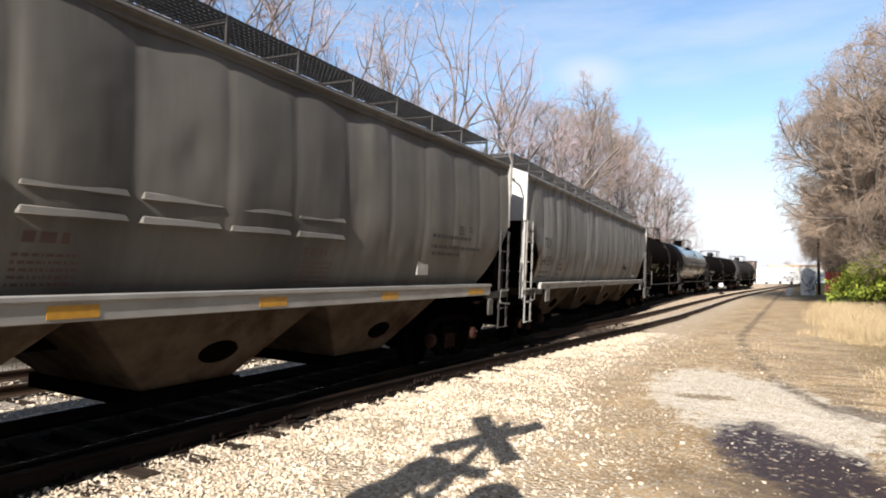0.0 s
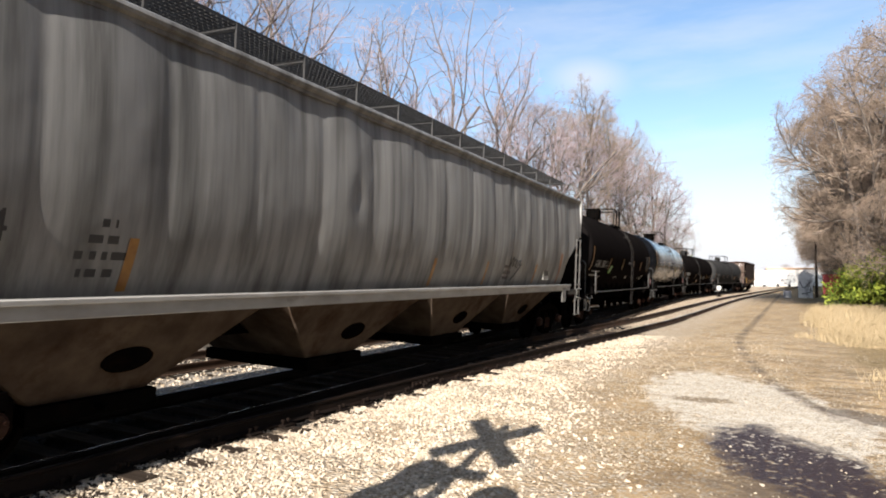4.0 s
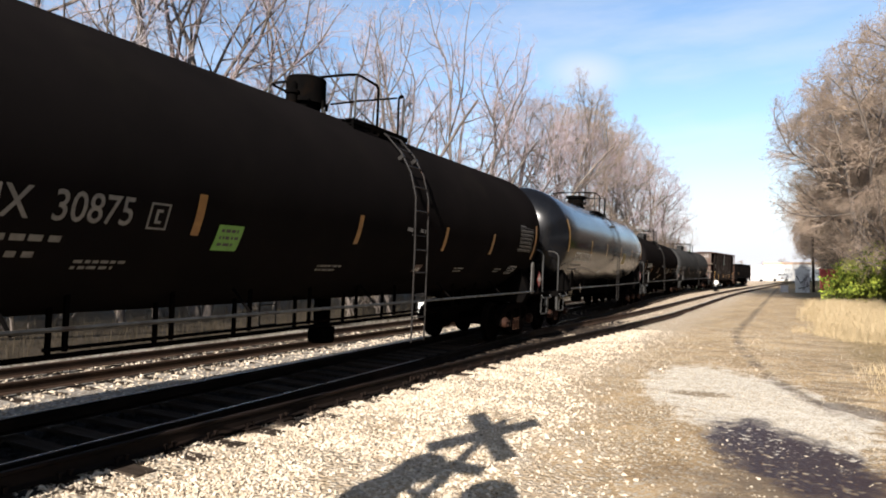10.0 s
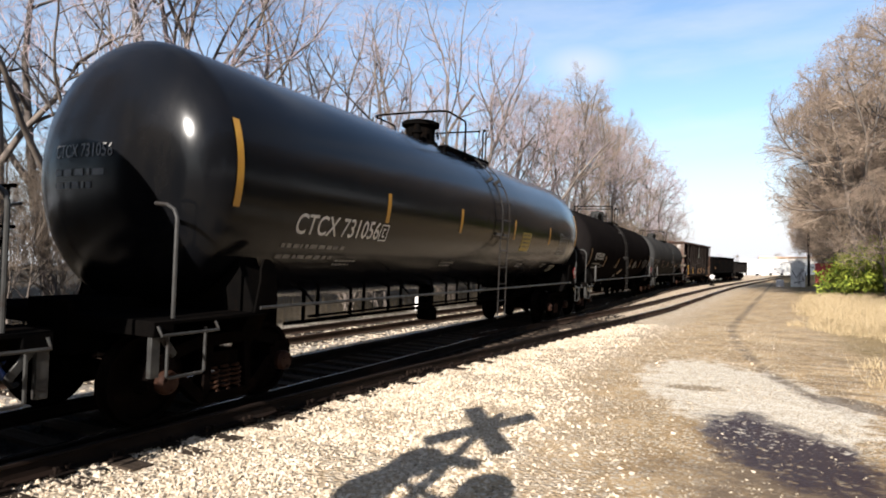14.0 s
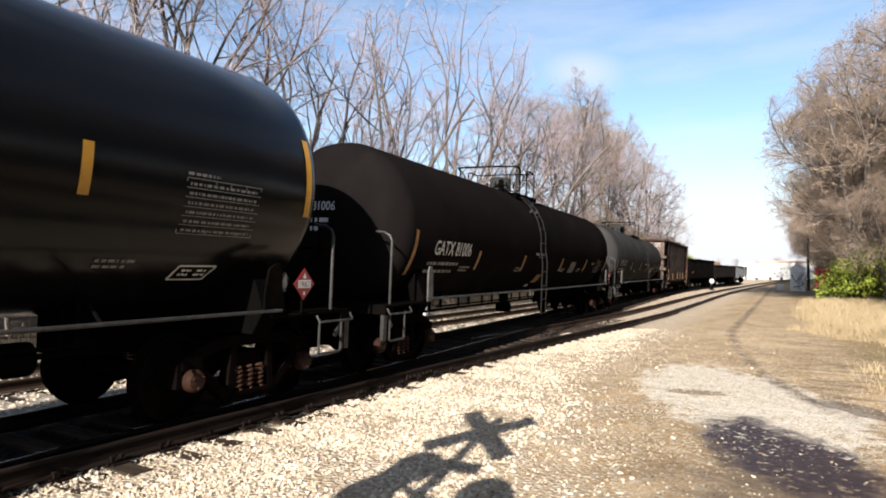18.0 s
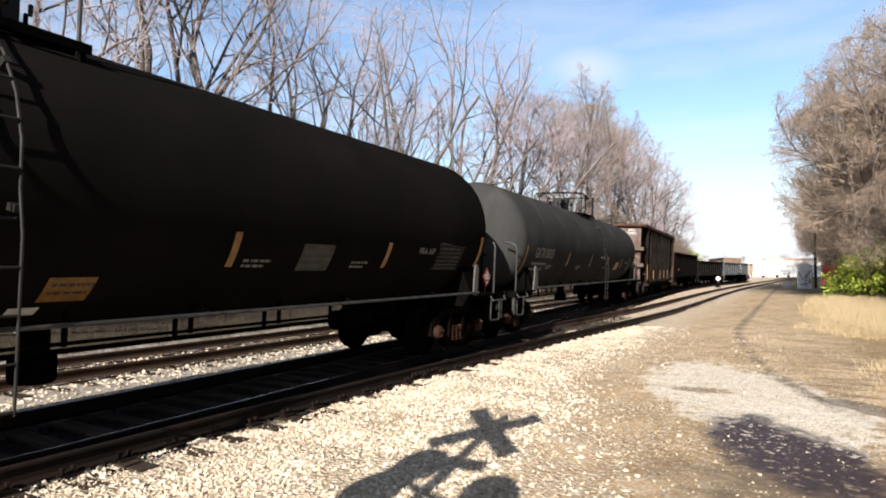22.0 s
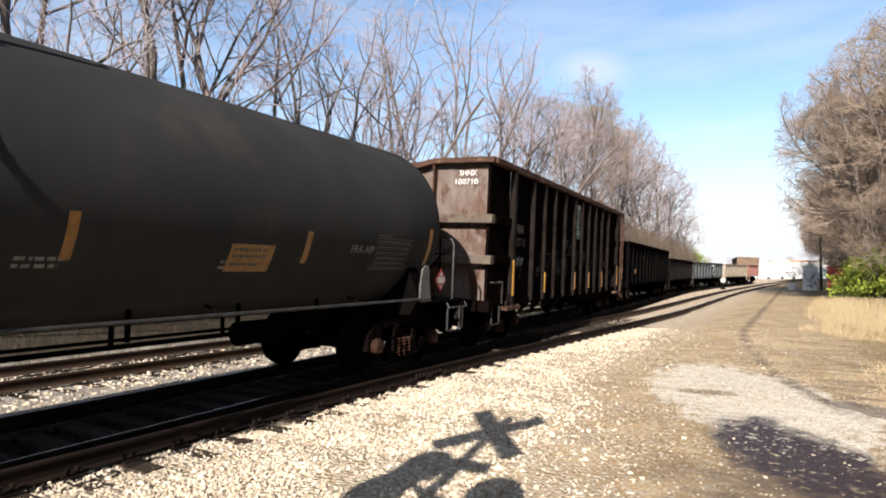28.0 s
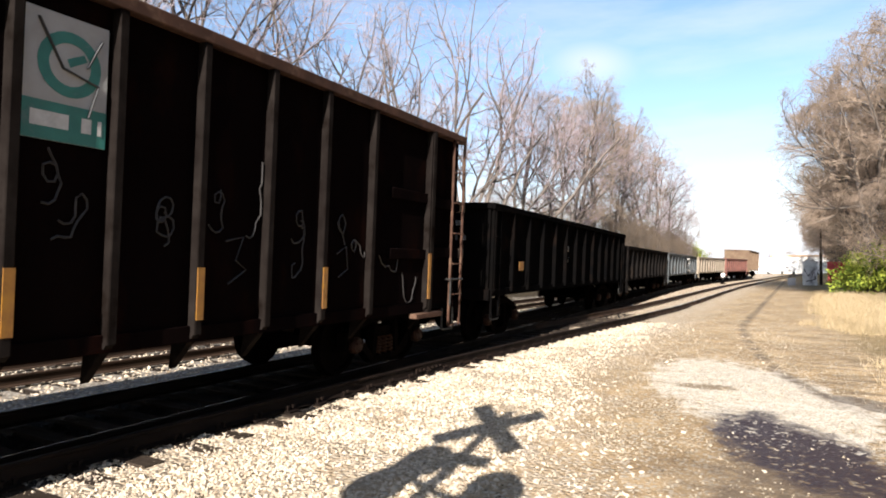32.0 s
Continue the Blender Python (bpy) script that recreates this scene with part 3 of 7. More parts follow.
    # long side handrails with their hangers and the brake rigging below
    for e in (-1, 1):
        b = Build()
        b.tube([(1.5 * e, -half + 1.4, 1.2), (1.5 * e, 0, 1.19), (1.5 * e, half - 1.4, 1.2)], 0.021, 6)
        rail = part("side_handrail", b, PIPE_GREY, car, "long grey pipe handrail")
        k = -half + 2.6
        while k < half - 2.4:
            b = Build()
            b.tube([(1.5 * e, k, 1.2), (1.36 * e, k, 1.16), (1.05 * e, k, bottom + 0.28)], 0.018, 5)
            part("bracket", b, STEEL_BLACK, rail)
            k += 2.6
    b = Build()
    b.tube([(0.55, -half + 3, 0.82), (0.55, half - 3, 0.82)], 0.03, 6)
    b.tube([(0.8, -half + 3.2, 0.93), (0.8, half - 3.2, 0.93)], 0.02, 6)
    for k in range(9):
        y = -half + 3.4 + k * (2 * half - 6.8) / 8
        b.box(0.53, 0.57, y - 0.02, y + 0.02, 0.8, bottom + 0.2)
        b.box(0.78, 0.82, y - 0.02, y + 0.02, 0.9, bottom + 0.3)
    part("brake_pipe", b, STEEL_BLACK, car, "black brake pipes on hangers")
    b = Build()
    b.lathe([(0.1, -0.45), (0.16, -0.43), (0.16, 0.43), (0.1, 0.45)], 18, Matrix.Translation((0.35, half - 4.0, 0.78)) @ Matrix.Rotation(radians(90), 4, 'X'))
    part("air_reservoir", b, STEEL_BLACK, car)
    b = Build()
    b.lathe([(0.2, 0.45), (0.22, 0.5), (0.22, 0.7), (0.14, 0.72), (0.14, bottom + 0.1)], 16, Matrix.Translation((0, 0.2, 0)))
    part("outlet_valve", b, STEEL_BLACK, car)
    # ladders at the middle, running up over the shell
    for e in (-1, 1):
        b = Build()
        for y in lad_y:
            pts = [(1.56 * e, y, 0.55), (1.56 * e, y, zc - 0.5)]
            for a in (-0.1, 0.15, 0.4, 0.65, 0.9, 1.1, 1.25):
                pts.append(((R + 0.09) * math.cos(a) * e, y, zc + (R + 0.09) * math.sin(a)))
            b.tube(pts, 0.014, 6)
        lad = part("ladder", b, STEEL_WORN, car, "steel ladder bent over the tank")
        zs = [0.58 + 0.36 * k for k in range(5)]
        pos = [(1.56 * e, z) for z in zs if z < zc - 0.5] + [((R + 0.09) * math.cos(a) * e, zc + (R + 0.09) * math.sin(a)) for a in (-0.25, 0.0, 0.25, 0.48, 0.7, 0.92, 1.12)]
        for x, z in pos:
            g = Build()
            g.tube([(x, lad_y[0], z), (x, lad_y[1], z)], 0.012, 5)
            part("rung", g, STEEL_WORN, lad)
        for a, y in [(a, y) for a in (-0.2, 0.6) for y in lad_y]:
                g = Build()
                g.box(0, 0.11, y - 0.03, y + 0.03, -0.03, 0.03, Matrix.Translation(((R - 0.01) * math.cos(a) * e, 0, zc + (R - 0.01) * math.sin(a))) @ Matrix.Rotation(-a if e > 0 else math.pi + a, 4, 'Y'))
                part("ladder_bracket", g, STEEL_WORN, lad)
    # manway, valves, platform with railings on top
    top = zc + R
    hy = {"81006": -0.42, "81015": -0.2}.get(num_text, lad_y[0] - 0.9)
    b = Build()
    if style == "matt":
        b.lathe([(0.2, top - 0.15), (0.23, top - 0.1), (0.23, top + 0.12), (0.31, top + 0.12), (0.31, top + 0.5), (0.28, top + 0.53), (0.1, top + 0.54)], 28, Matrix.Translation((0.0, hy, 0)))
    elif style == "gloss":
        b.lathe([(0.38, top - 0.2), (0.38, top + 0.04), (0.31, top + 0.06), (0.31, top + 0.37), (0.4, top + 0.38), (0.4, top + 0.45), (0.36, top + 0.48), (0.1, top + 0.49)], 28, Matrix.Translation((0.0, hy, 0)))
    else:
        b.lathe([(0.36, top - 0.2), (0.36, top - 0.04), (0.3, top - 0.03), (0.3, top + 0.38), (0.27, top + 0.41), (0.08, top + 0.43)], 28, Matrix.Translation((0.0, hy, 0)))
    dome = part("manway", b, STEEL_BLACK if style != "grey" else TANK_GREY, car, "round hatch dome on top of the tank")
    g = Build()
    for k in range(8):
        a = k * math.tau / 8
        rr = 0.33 if style == "matt" else 0.4
        g.lathe([(0.022, -0.05), (0.022, 0.05), (0.012, 0.06)], 6, Matrix.Translation((rr * math.cos(a), hy + rr * math.sin(a), top + (0.1 if style == "matt" else 0.2))))
    part("bolts", g, STEEL_BLACK, dome)
    g = Build()
    g.lathe([(0.075, top - 0.2), (0.075, top + 0.1), (0.11, top + 0.12), (0.11, top + 0.16), (0.07, top + 0.18), (0.07, top + 0.27), (0.04, top + 0.3)], 14, Matrix.Translation((0.25, hy - 0.62, 0)))
    part("relief_valve", g, STEEL_BLACK, car)
    # walkways beside the hatch and two pipe hoops over them, with a gap for the ladder
    p1, p2, q1, q2 = guard
    zp, zr = top - 0.17, top + 0.56
    for e in (-1, 1):
        g = Build()
        ends = sorted((0.9 * e, 0.42 * e))
        for y in (p1 - 0.02, (p1 + q2) / 2, q2 + 0.04):
            g.box(ends[0], ends[1], y - 0.025, y + 0.025, zp - 0.05, zp)
            g.box(min(0.84 * e, 0.88 * e), max(0.84 * e, 0.88 * e), y - 0.025, y + 0.025, zp - 0.2, zp - 0.05)
        g.box(min(0.88 * e, 0.91 * e), max(0.88 * e, 0.91 * e), p1 - 0.1, q2 + 0.1, zp - 0.05, zp + 0.035)
        plat = part("platform", g, STEEL_BLACK, car, "slatted steel walkway beside the hatch")
        for k in range(4):
            sl = Build()
            x = (0.46 + 0.11 * k) * e
            sl.box(x - 0.04, x + 0.04, p1 - 0.1, q2 + 0.1, zp + 0.002, zp + 0.03)
            part("slat", sl, STEEL_BLACK, plat)
        x = 0.86 * e
        for y in (p1, q2):
            g = Build()
            g.tube([(x, y, zp - 0.2), (x, y, zr - 0.03)], 0.02, 8)
            part("post", g, PIPE_GREY, plat, "grey pipe post")
        g = Build()
        g.tube([(x * 0.8, p1, zr), (x * 0.97, p1 + 0.05, zr), (x, p1 + 0.14, zr - 0.005), (x, p2 - 0.06, zr - 0.03), (x, p2 - 0.01, zr - 0.07), (x, p2, zr - 0.15), (x, p2, zp)], 0.022, 8)
        part("railing", g, STEEL_BLACK, plat, "black pipe railing")
        g = Build()
        g.tube([(x, q1, zp), (x, q1, zr - 0.08), (x, q1 + 0.03, zr - 0.03), (x, q1 + 0.07, zr), (x, q2 - 0.04, zr), (x * 0.98, q2, zr), (x * 0.9, q2 + 0.02, zr)], 0.019, 8)
        part("railing", g, STEEL_BLACK, plat, "black pipe railing")
    for y, r in ((p1, 0.022), (q2 + 0.02, 0.018)):
        g = Build()
        g.tube([(-0.7, y, zr), (0.0, y, zr + 0.01), (0.7, y, zr)], r, 8)
        part("end_railing", g, STEEL_BLACK, car, "black pipe rail across the hatch")
    # reflective strips
    for yy, z, hgt in strips:
        a = math.asin(max(-0.99, min(0.99, (z - zc) / R)))
        m = max(6, int(hgt / 0.05))
        g = Build()
        rows = []
        for k in range(m + 1):
            a1 = a - hgt / 2 / R + hgt / R * k / m
            rows.append([((R + 0.007) * math.cos(a1), yy - half - 0.05, zc + (R + 0.007) * math.sin(a1)), ((R + 0.007) * math.cos(a1), yy - half + 0.05, zc + (R + 0.007) * math.sin(a1))])
        g.grid(rows)
        part("reflective_strip", g, strip_mat, tank, "orange-yellow reflective strip")
    add_bogie(car, -half + 1.4)
    add_bogie(car, half - 1.4)
    add_couplers(car, half)
    # rear platform rail and hand brake
    b = Build()
    b.tube([(-1.1, half - 0.12, 2.28), (1.1, half - 0.12, 2.28)], 0.018, 6)
    top_rail = part("end_handrail", b, STEEL_BLACK, car, "black pipe railing across the end")
    bars_ = [("middle_rail", (-1.1, 1.95), (1.1, 1.95))] + [("post", (x, 1.14), (x, 2.28)) for x in (-1.0, -0.35, 0.35, 1.0)] + [("brace", (x, 1.9), (x * 0.35, 1.2)) for x in (-1.0, 1.0)]
    for nm, (xa, za), (xb, zb) in bars_:
        b = Build()
        b.tube([(xa, half - 0.12, za), (xb, half - 0.12, zb)], 0.017, 6)
        part(nm, b, STEEL_BLACK, top_rail)
    brake_wheel(car, -0.5, half - 0.02, 1.95, STEEL_BLACK)
    placard(car, 1.52, half - 1.05, 1.5, code)
    b = Build()
    b.tube([(1.5, half - 1.05, 1.15), (1.5, half - 1.05, 1.45)], 0.015, 6)
    part("placard_bracket", b, STEEL_BLACK, car)
    # lettering
    zl = 2.07 if style == "matt" else (2.06 if style == "gloss" else 1.95)
    ty = -half + {"matt": 1.8, "gloss": 2.05, "grey": 1.86}[style]
    hl = 0.27
    part("lettering", wrapped(letters(name_text + "  " + num_text if style == "matt" else name_text + " " + num_text, hl, {"matt": 1.78, "gloss": 1.92, "grey": 1.64}[style]), R, zc, ty, zl), text_mat, tank, "large stencilled letters and number")
    part("small_print", wrapped(bars([(-0.12, -0.2, 1.35), (-0.12, -0.36, 1.2)], 0.06, 3), R, zc, ty, zl), PAINT_GREY, tank, "rows of small white print")
    b = Build()
    for p, q in (((0, 0), (0.22, 0.02)), ((0, 0.24), (0.22, 0.26)), ((0, 0), (0.02, 0.26)), ((0.2, 0), (0.22, 0.26)), ((0.08, 0.06), (0.14, 0.09)), ((0.08, 0.17), (0.14, 0.2)), ((0.07, 0.06), (0.1, 0.2))):
        b.add([(p[0], p[1], 0), (q[0], p[1], 0), (q[0], q[1], 0), (p[0], q[1], 0)], [(0, 1, 2, 3)])
    if style != "grey":
        part("boxed_mark", wrapped(b, R, zc, ty + (1.95 if style != "grey" else 1.8), zl - 0.02), PAINT_GREY if style != "gloss" else PAINT_WHITE, tank)
    # the same mark on the end that faces the road crossing
    zm = zc + {"matt": 0.34, "gloss": 0.1, "grey": 0.55}[style]
    xm = {"matt": -0.5, "gloss": -0.68, "grey": -0.6}[style]
    if num_text == "81006":
        zm, xm = zc + 0.2, -0.75
    yhead = lambda x, z: -cyl - hd * math.sqrt(max(0.0, 1 - (x * x + (z - zc) ** 2) / (R * R)))
    emat = PAINT_WHITE if style == "grey" else PAINT_GREY
    for b, nm in ((letters(name_text + " " + num_text, 0.15, 1.0), "end_lettering"), (bars([(0.02, -0.2, 0.9), (0.02, -0.34, 0.7)], 0.07, 5), "small_print")):
        b.v = [(x + xm, yhead(x + xm, zm + y) - 0.008, zm + y) for x, y, w in b.v]
        part(nm, b, emat, tank, "small white stencilled letters and number" if nm == "end_lettering" else "")
    for k, (yy, w) in enumerate(((3.2, 0.5), (6.6, 0.55), (10.9, 0.45), (13.0, 0.4))):
        part("small_print", wrapped(bars([(0, 0, w), (0, -0.07, w * 0.8)], 0.035, k), R, zc, -half + yy, 1.72), PAINT_GREY, tank)
    MOVERS.append((car, (u0 + u1) / 2, u1 - u0 - 2.8))
    return car, tank, half


def plate_on_tank(tank, R, zc, y, z, w, h, mat, name, label, text=None, tmat=None, rows=()):
    b = Build()
    rows_ = []
    for k in range(5):
        rows_.append([(0, h * k / 4, 0), (w, h * k / 4, 0)])
    b.grid([[tuple(p) for p in r] for r in rows_])
    p = part(name, wrapped(b, R, zc, y, z, 0.007), mat, tank, label)
    if rows:
        part("small_print", wrapped(bars(rows, 0.035, 7), R, zc, y, z, 0.011), tmat, p)
    return p


def table_on_tank(tank, R, zc, y, z, w, h):
    """The white ruled test table near a tank's far end."""
    b = Build()
    for k in range(7):
        yy = h * k / 6
        b.add([(0, yy - 0.004, 0), (w, yy - 0.004, 0), (w, yy + 0.004, 0), (0, yy + 0.004, 0)], [(0, 1, 2, 3)])
    for x in (0, w * 0.36, w * 0.56, w * 0.78, w):
        b.add([(x - 0.006, 0, 0), (x + 0.006, 0, 0), (x + 0.006, h, 0), (x - 0.006, h, 0)], [(0, 1, 2, 3)])
    q = bars([(0.04, h * (k + 0.25) / 6, w * 0.9) for k in range(6)] + [(0.0, h * 1.05, w * 0.4)], h / 20, 11)
    b.add(q.v, q.f)
    part("test_table", wrapped(b, R, zc, y, z), PRINT_DULL if R < 1.45 else PAINT_GREY, tank, "white ruled table of small print")


def rhomb_mark(tank, R, zc, y, z):
    b = Build()
    o = [(0.05, 0), (0.5, 0), (0.58, 0.2), (0.1, 0.2)]
    for (x0, y0), (x1, y1) in zip(o, o[1:] + o[:1]):
        d = Vector((x1 - x0, y1 - y0)).normalized() * 0.011
        b.add([(x0 - d.y, y0 + d.x, 0), (x1 - d.y, y1 + d.x, 0), (x1 + d.y, y1 - d.x, 0), (x0 + d.y, y0 - d.x, 0)], [(0, 1, 2, 3)])
    q = bars([(0.14, 0.06, 0.14), (0.34, 0.06, 0.14), (0.16, 0.12, 0.12), (0.36, 0.12, 0.12)], 0.03, 4)
    b.add(q.v, q.f)
    part("outlined_mark", wrapped(b, R, zc, y, z), PAINT_WHITE, tank, "white outlined stencil")


def build_tank_cars():
    st = [(1.18, 2.35, 0.85), (4.33, 2.22, 0.43), (7.18, 2.25, 0.42), (9.94, 2.25, 0.44), (12.2, 2.25, 0.44), (14.95, 2.4, 0.85)]
    _, tank, h = tank_car(33.92, 50.12, 1.47, 2.64, TANK_MATT, "ADMX", "30875", PAINT_GREY, "matt black railway tank car with a ladder and hatch dome", st, REFLECT_OLD, "matt", "1170", (0.45, 0.88), (-0.34, 0.3, 0.95, 1.12))
    plate_on_tank(tank, 1.47, 2.64, -h + 9.27, 1.66, 0.26, 0.16, PAINT_RED, "red_label", "small red and white label", rows=[(0.02, 0.02, 0.22), (0.02, 0.06, 0.2)], tmat=PAINT_WHITE)
    plate_on_tank(tank, 1.47, 2.64, -h + 4.62, 1.88, 0.36, 0.3, STICKER_GREEN, "green_sticker", "lime green square sticker", rows=[(0.05, 0.22, 0.25), (0.05, 0.14, 0.27), (0.05, 0.06, 0.22)], tmat=PANEL_DARK)
    table_on_tank(tank, 1.47, 2.64, -h + 13.8, 2.17, 0.95, 0.55)
    rhomb_mark(tank, 1.47, 2.64, -h + 13.75, 1.64)
    st = [(0.99, 2.76, 0.95), (4.1, 2.53, 0.44), (6.79, 2.52, 0.44), (9.82, 2.51, 0.43), (12.68, 2.5, 0.45), (15.5, 2.78, 0.95)]
    _, tank, h = tank_car(50.97, 67.5, 1.52, 2.67, TANK_GLOSS, "CTCX", "731056", PAINT_WHITE, "glossy black railway tank car mirroring sky and gravel", st, REFLECT_NEW, "gloss", "1987", (0.475, 0.915), (-0.95, 0.0, 0.98, 1.16))
    plate_on_tank(tank, 1.52, 2.67, -h + 10.43, 2.05, 0.65, 0.46, STICKER_YELLOW, "yellow_panel", "yellow warning panel", rows=[(0.05, 0.38, 0.5), (0.05, 0.29, 0.54), (0.05, 0.2, 0.5), (0.05, 0.1, 0.5)], tmat=PANEL_DARK)
    table_on_tank(tank, 1.52, 2.67, -h + 13.7, 2.02, 1.0, 0.56)
    rhomb_mark(tank, 1.52, 2.67, -h + 13.85, 1.55)
    st = [(1.1, 1.95, 0.8), (4.0, 1.88, 0.42), (7.05, 1.85, 0.42), (10.71, 1.85, 0.42), (13.86, 1.85, 0.42), (17.25, 1.98, 0.62)]
    _, tank, h = tank_car(68.33, 86.67, 1.42, 2.4, TANK_MATT, "GATX", "81006", PAINT_WHITE, "black railway tank car with an underframe shaded near black", st, REFLECT_OLD, "grey", "1170", (-1.27, -0.84), (-1.57, -1.28, -0.71, -0.03))
    plate_on_tank(tank, 1.42, 2.4, -h + 8.62, 1.22, 0.26, 0.12, PAINT_WHITE, "white_label", "small white label")
    plate_on_tank(tank, 1.42, 2.4, -h + 11.85, 1.62, 0.64, 0.38, PANEL_GREY, "faded_panel", "faded grey panel of print", rows=[(0.05, 0.26, 0.5), (0.05, 0.16, 0.5), (0.05, 0.06, 0.4)], tmat=PANEL_DARK)
    plate_on_tank(tank, 1.42, 2.4, -h + 8.8, 1.34, 0.44, 0.3, STICKER_ORANGE, "orange_panel", "dull orange warning panel", rows=[(0.05, 0.2, 0.38), (0.05, 0.1, 0.35)], tmat=PANEL_DARK)
    table_on_tank(tank, 1.42, 2.4, -h + 15.5, 1.64, 1.0, 0.46)
    part("lettering", wrapped(letters("FRA AIP", 0.11, 0.55), 1.42, 2.4, -h + 14.82, 1.9), PAINT_GREY, tank, "small stencilled letters")
    st = [(1.1, 1.84, 0.8), (5.25, 1.95, 0.42), (8.38, 1.94, 0.42), (11.3, 1.93, 0.43), (14.32, 1.93, 0.42), (17.4, 2.03, 0.62)]
    _, tank, h = tank_car(87.39, 106.0, 1.4, 2.37, TANK_GREY, "GATX", "81015", PAINT_GREY, "faded dark grey railway tank car with white bracket plates", st, REFLECT_OLD, "grey", "1170", (0.6, 1.03), (-0.6, 0.0, 1.08, 1.28))
    plate_on_tank(tank, 1.4, 2.37, -h + 13.08, 1.63, 0.67, 0.34, STICKER_ORANGE, "orange_panel", "dull orange warning panel", rows=[(0.05, 0.26, 0.5), (0.05, 0.18, 0.5), (0.05, 0.08, 0.45)], tmat=PANEL_DARK)
    table_on_tank(tank, 1.4, 2.37, -h + 15.84, 1.66, 0.98, 0.5)
    part("lettering", wrapped(letters("FRA AIP", 0.11, 0.55), 1.4, 2.37, -h + 15.25, 1.9), PAINT_GREY, tank, "small stencilled letters")


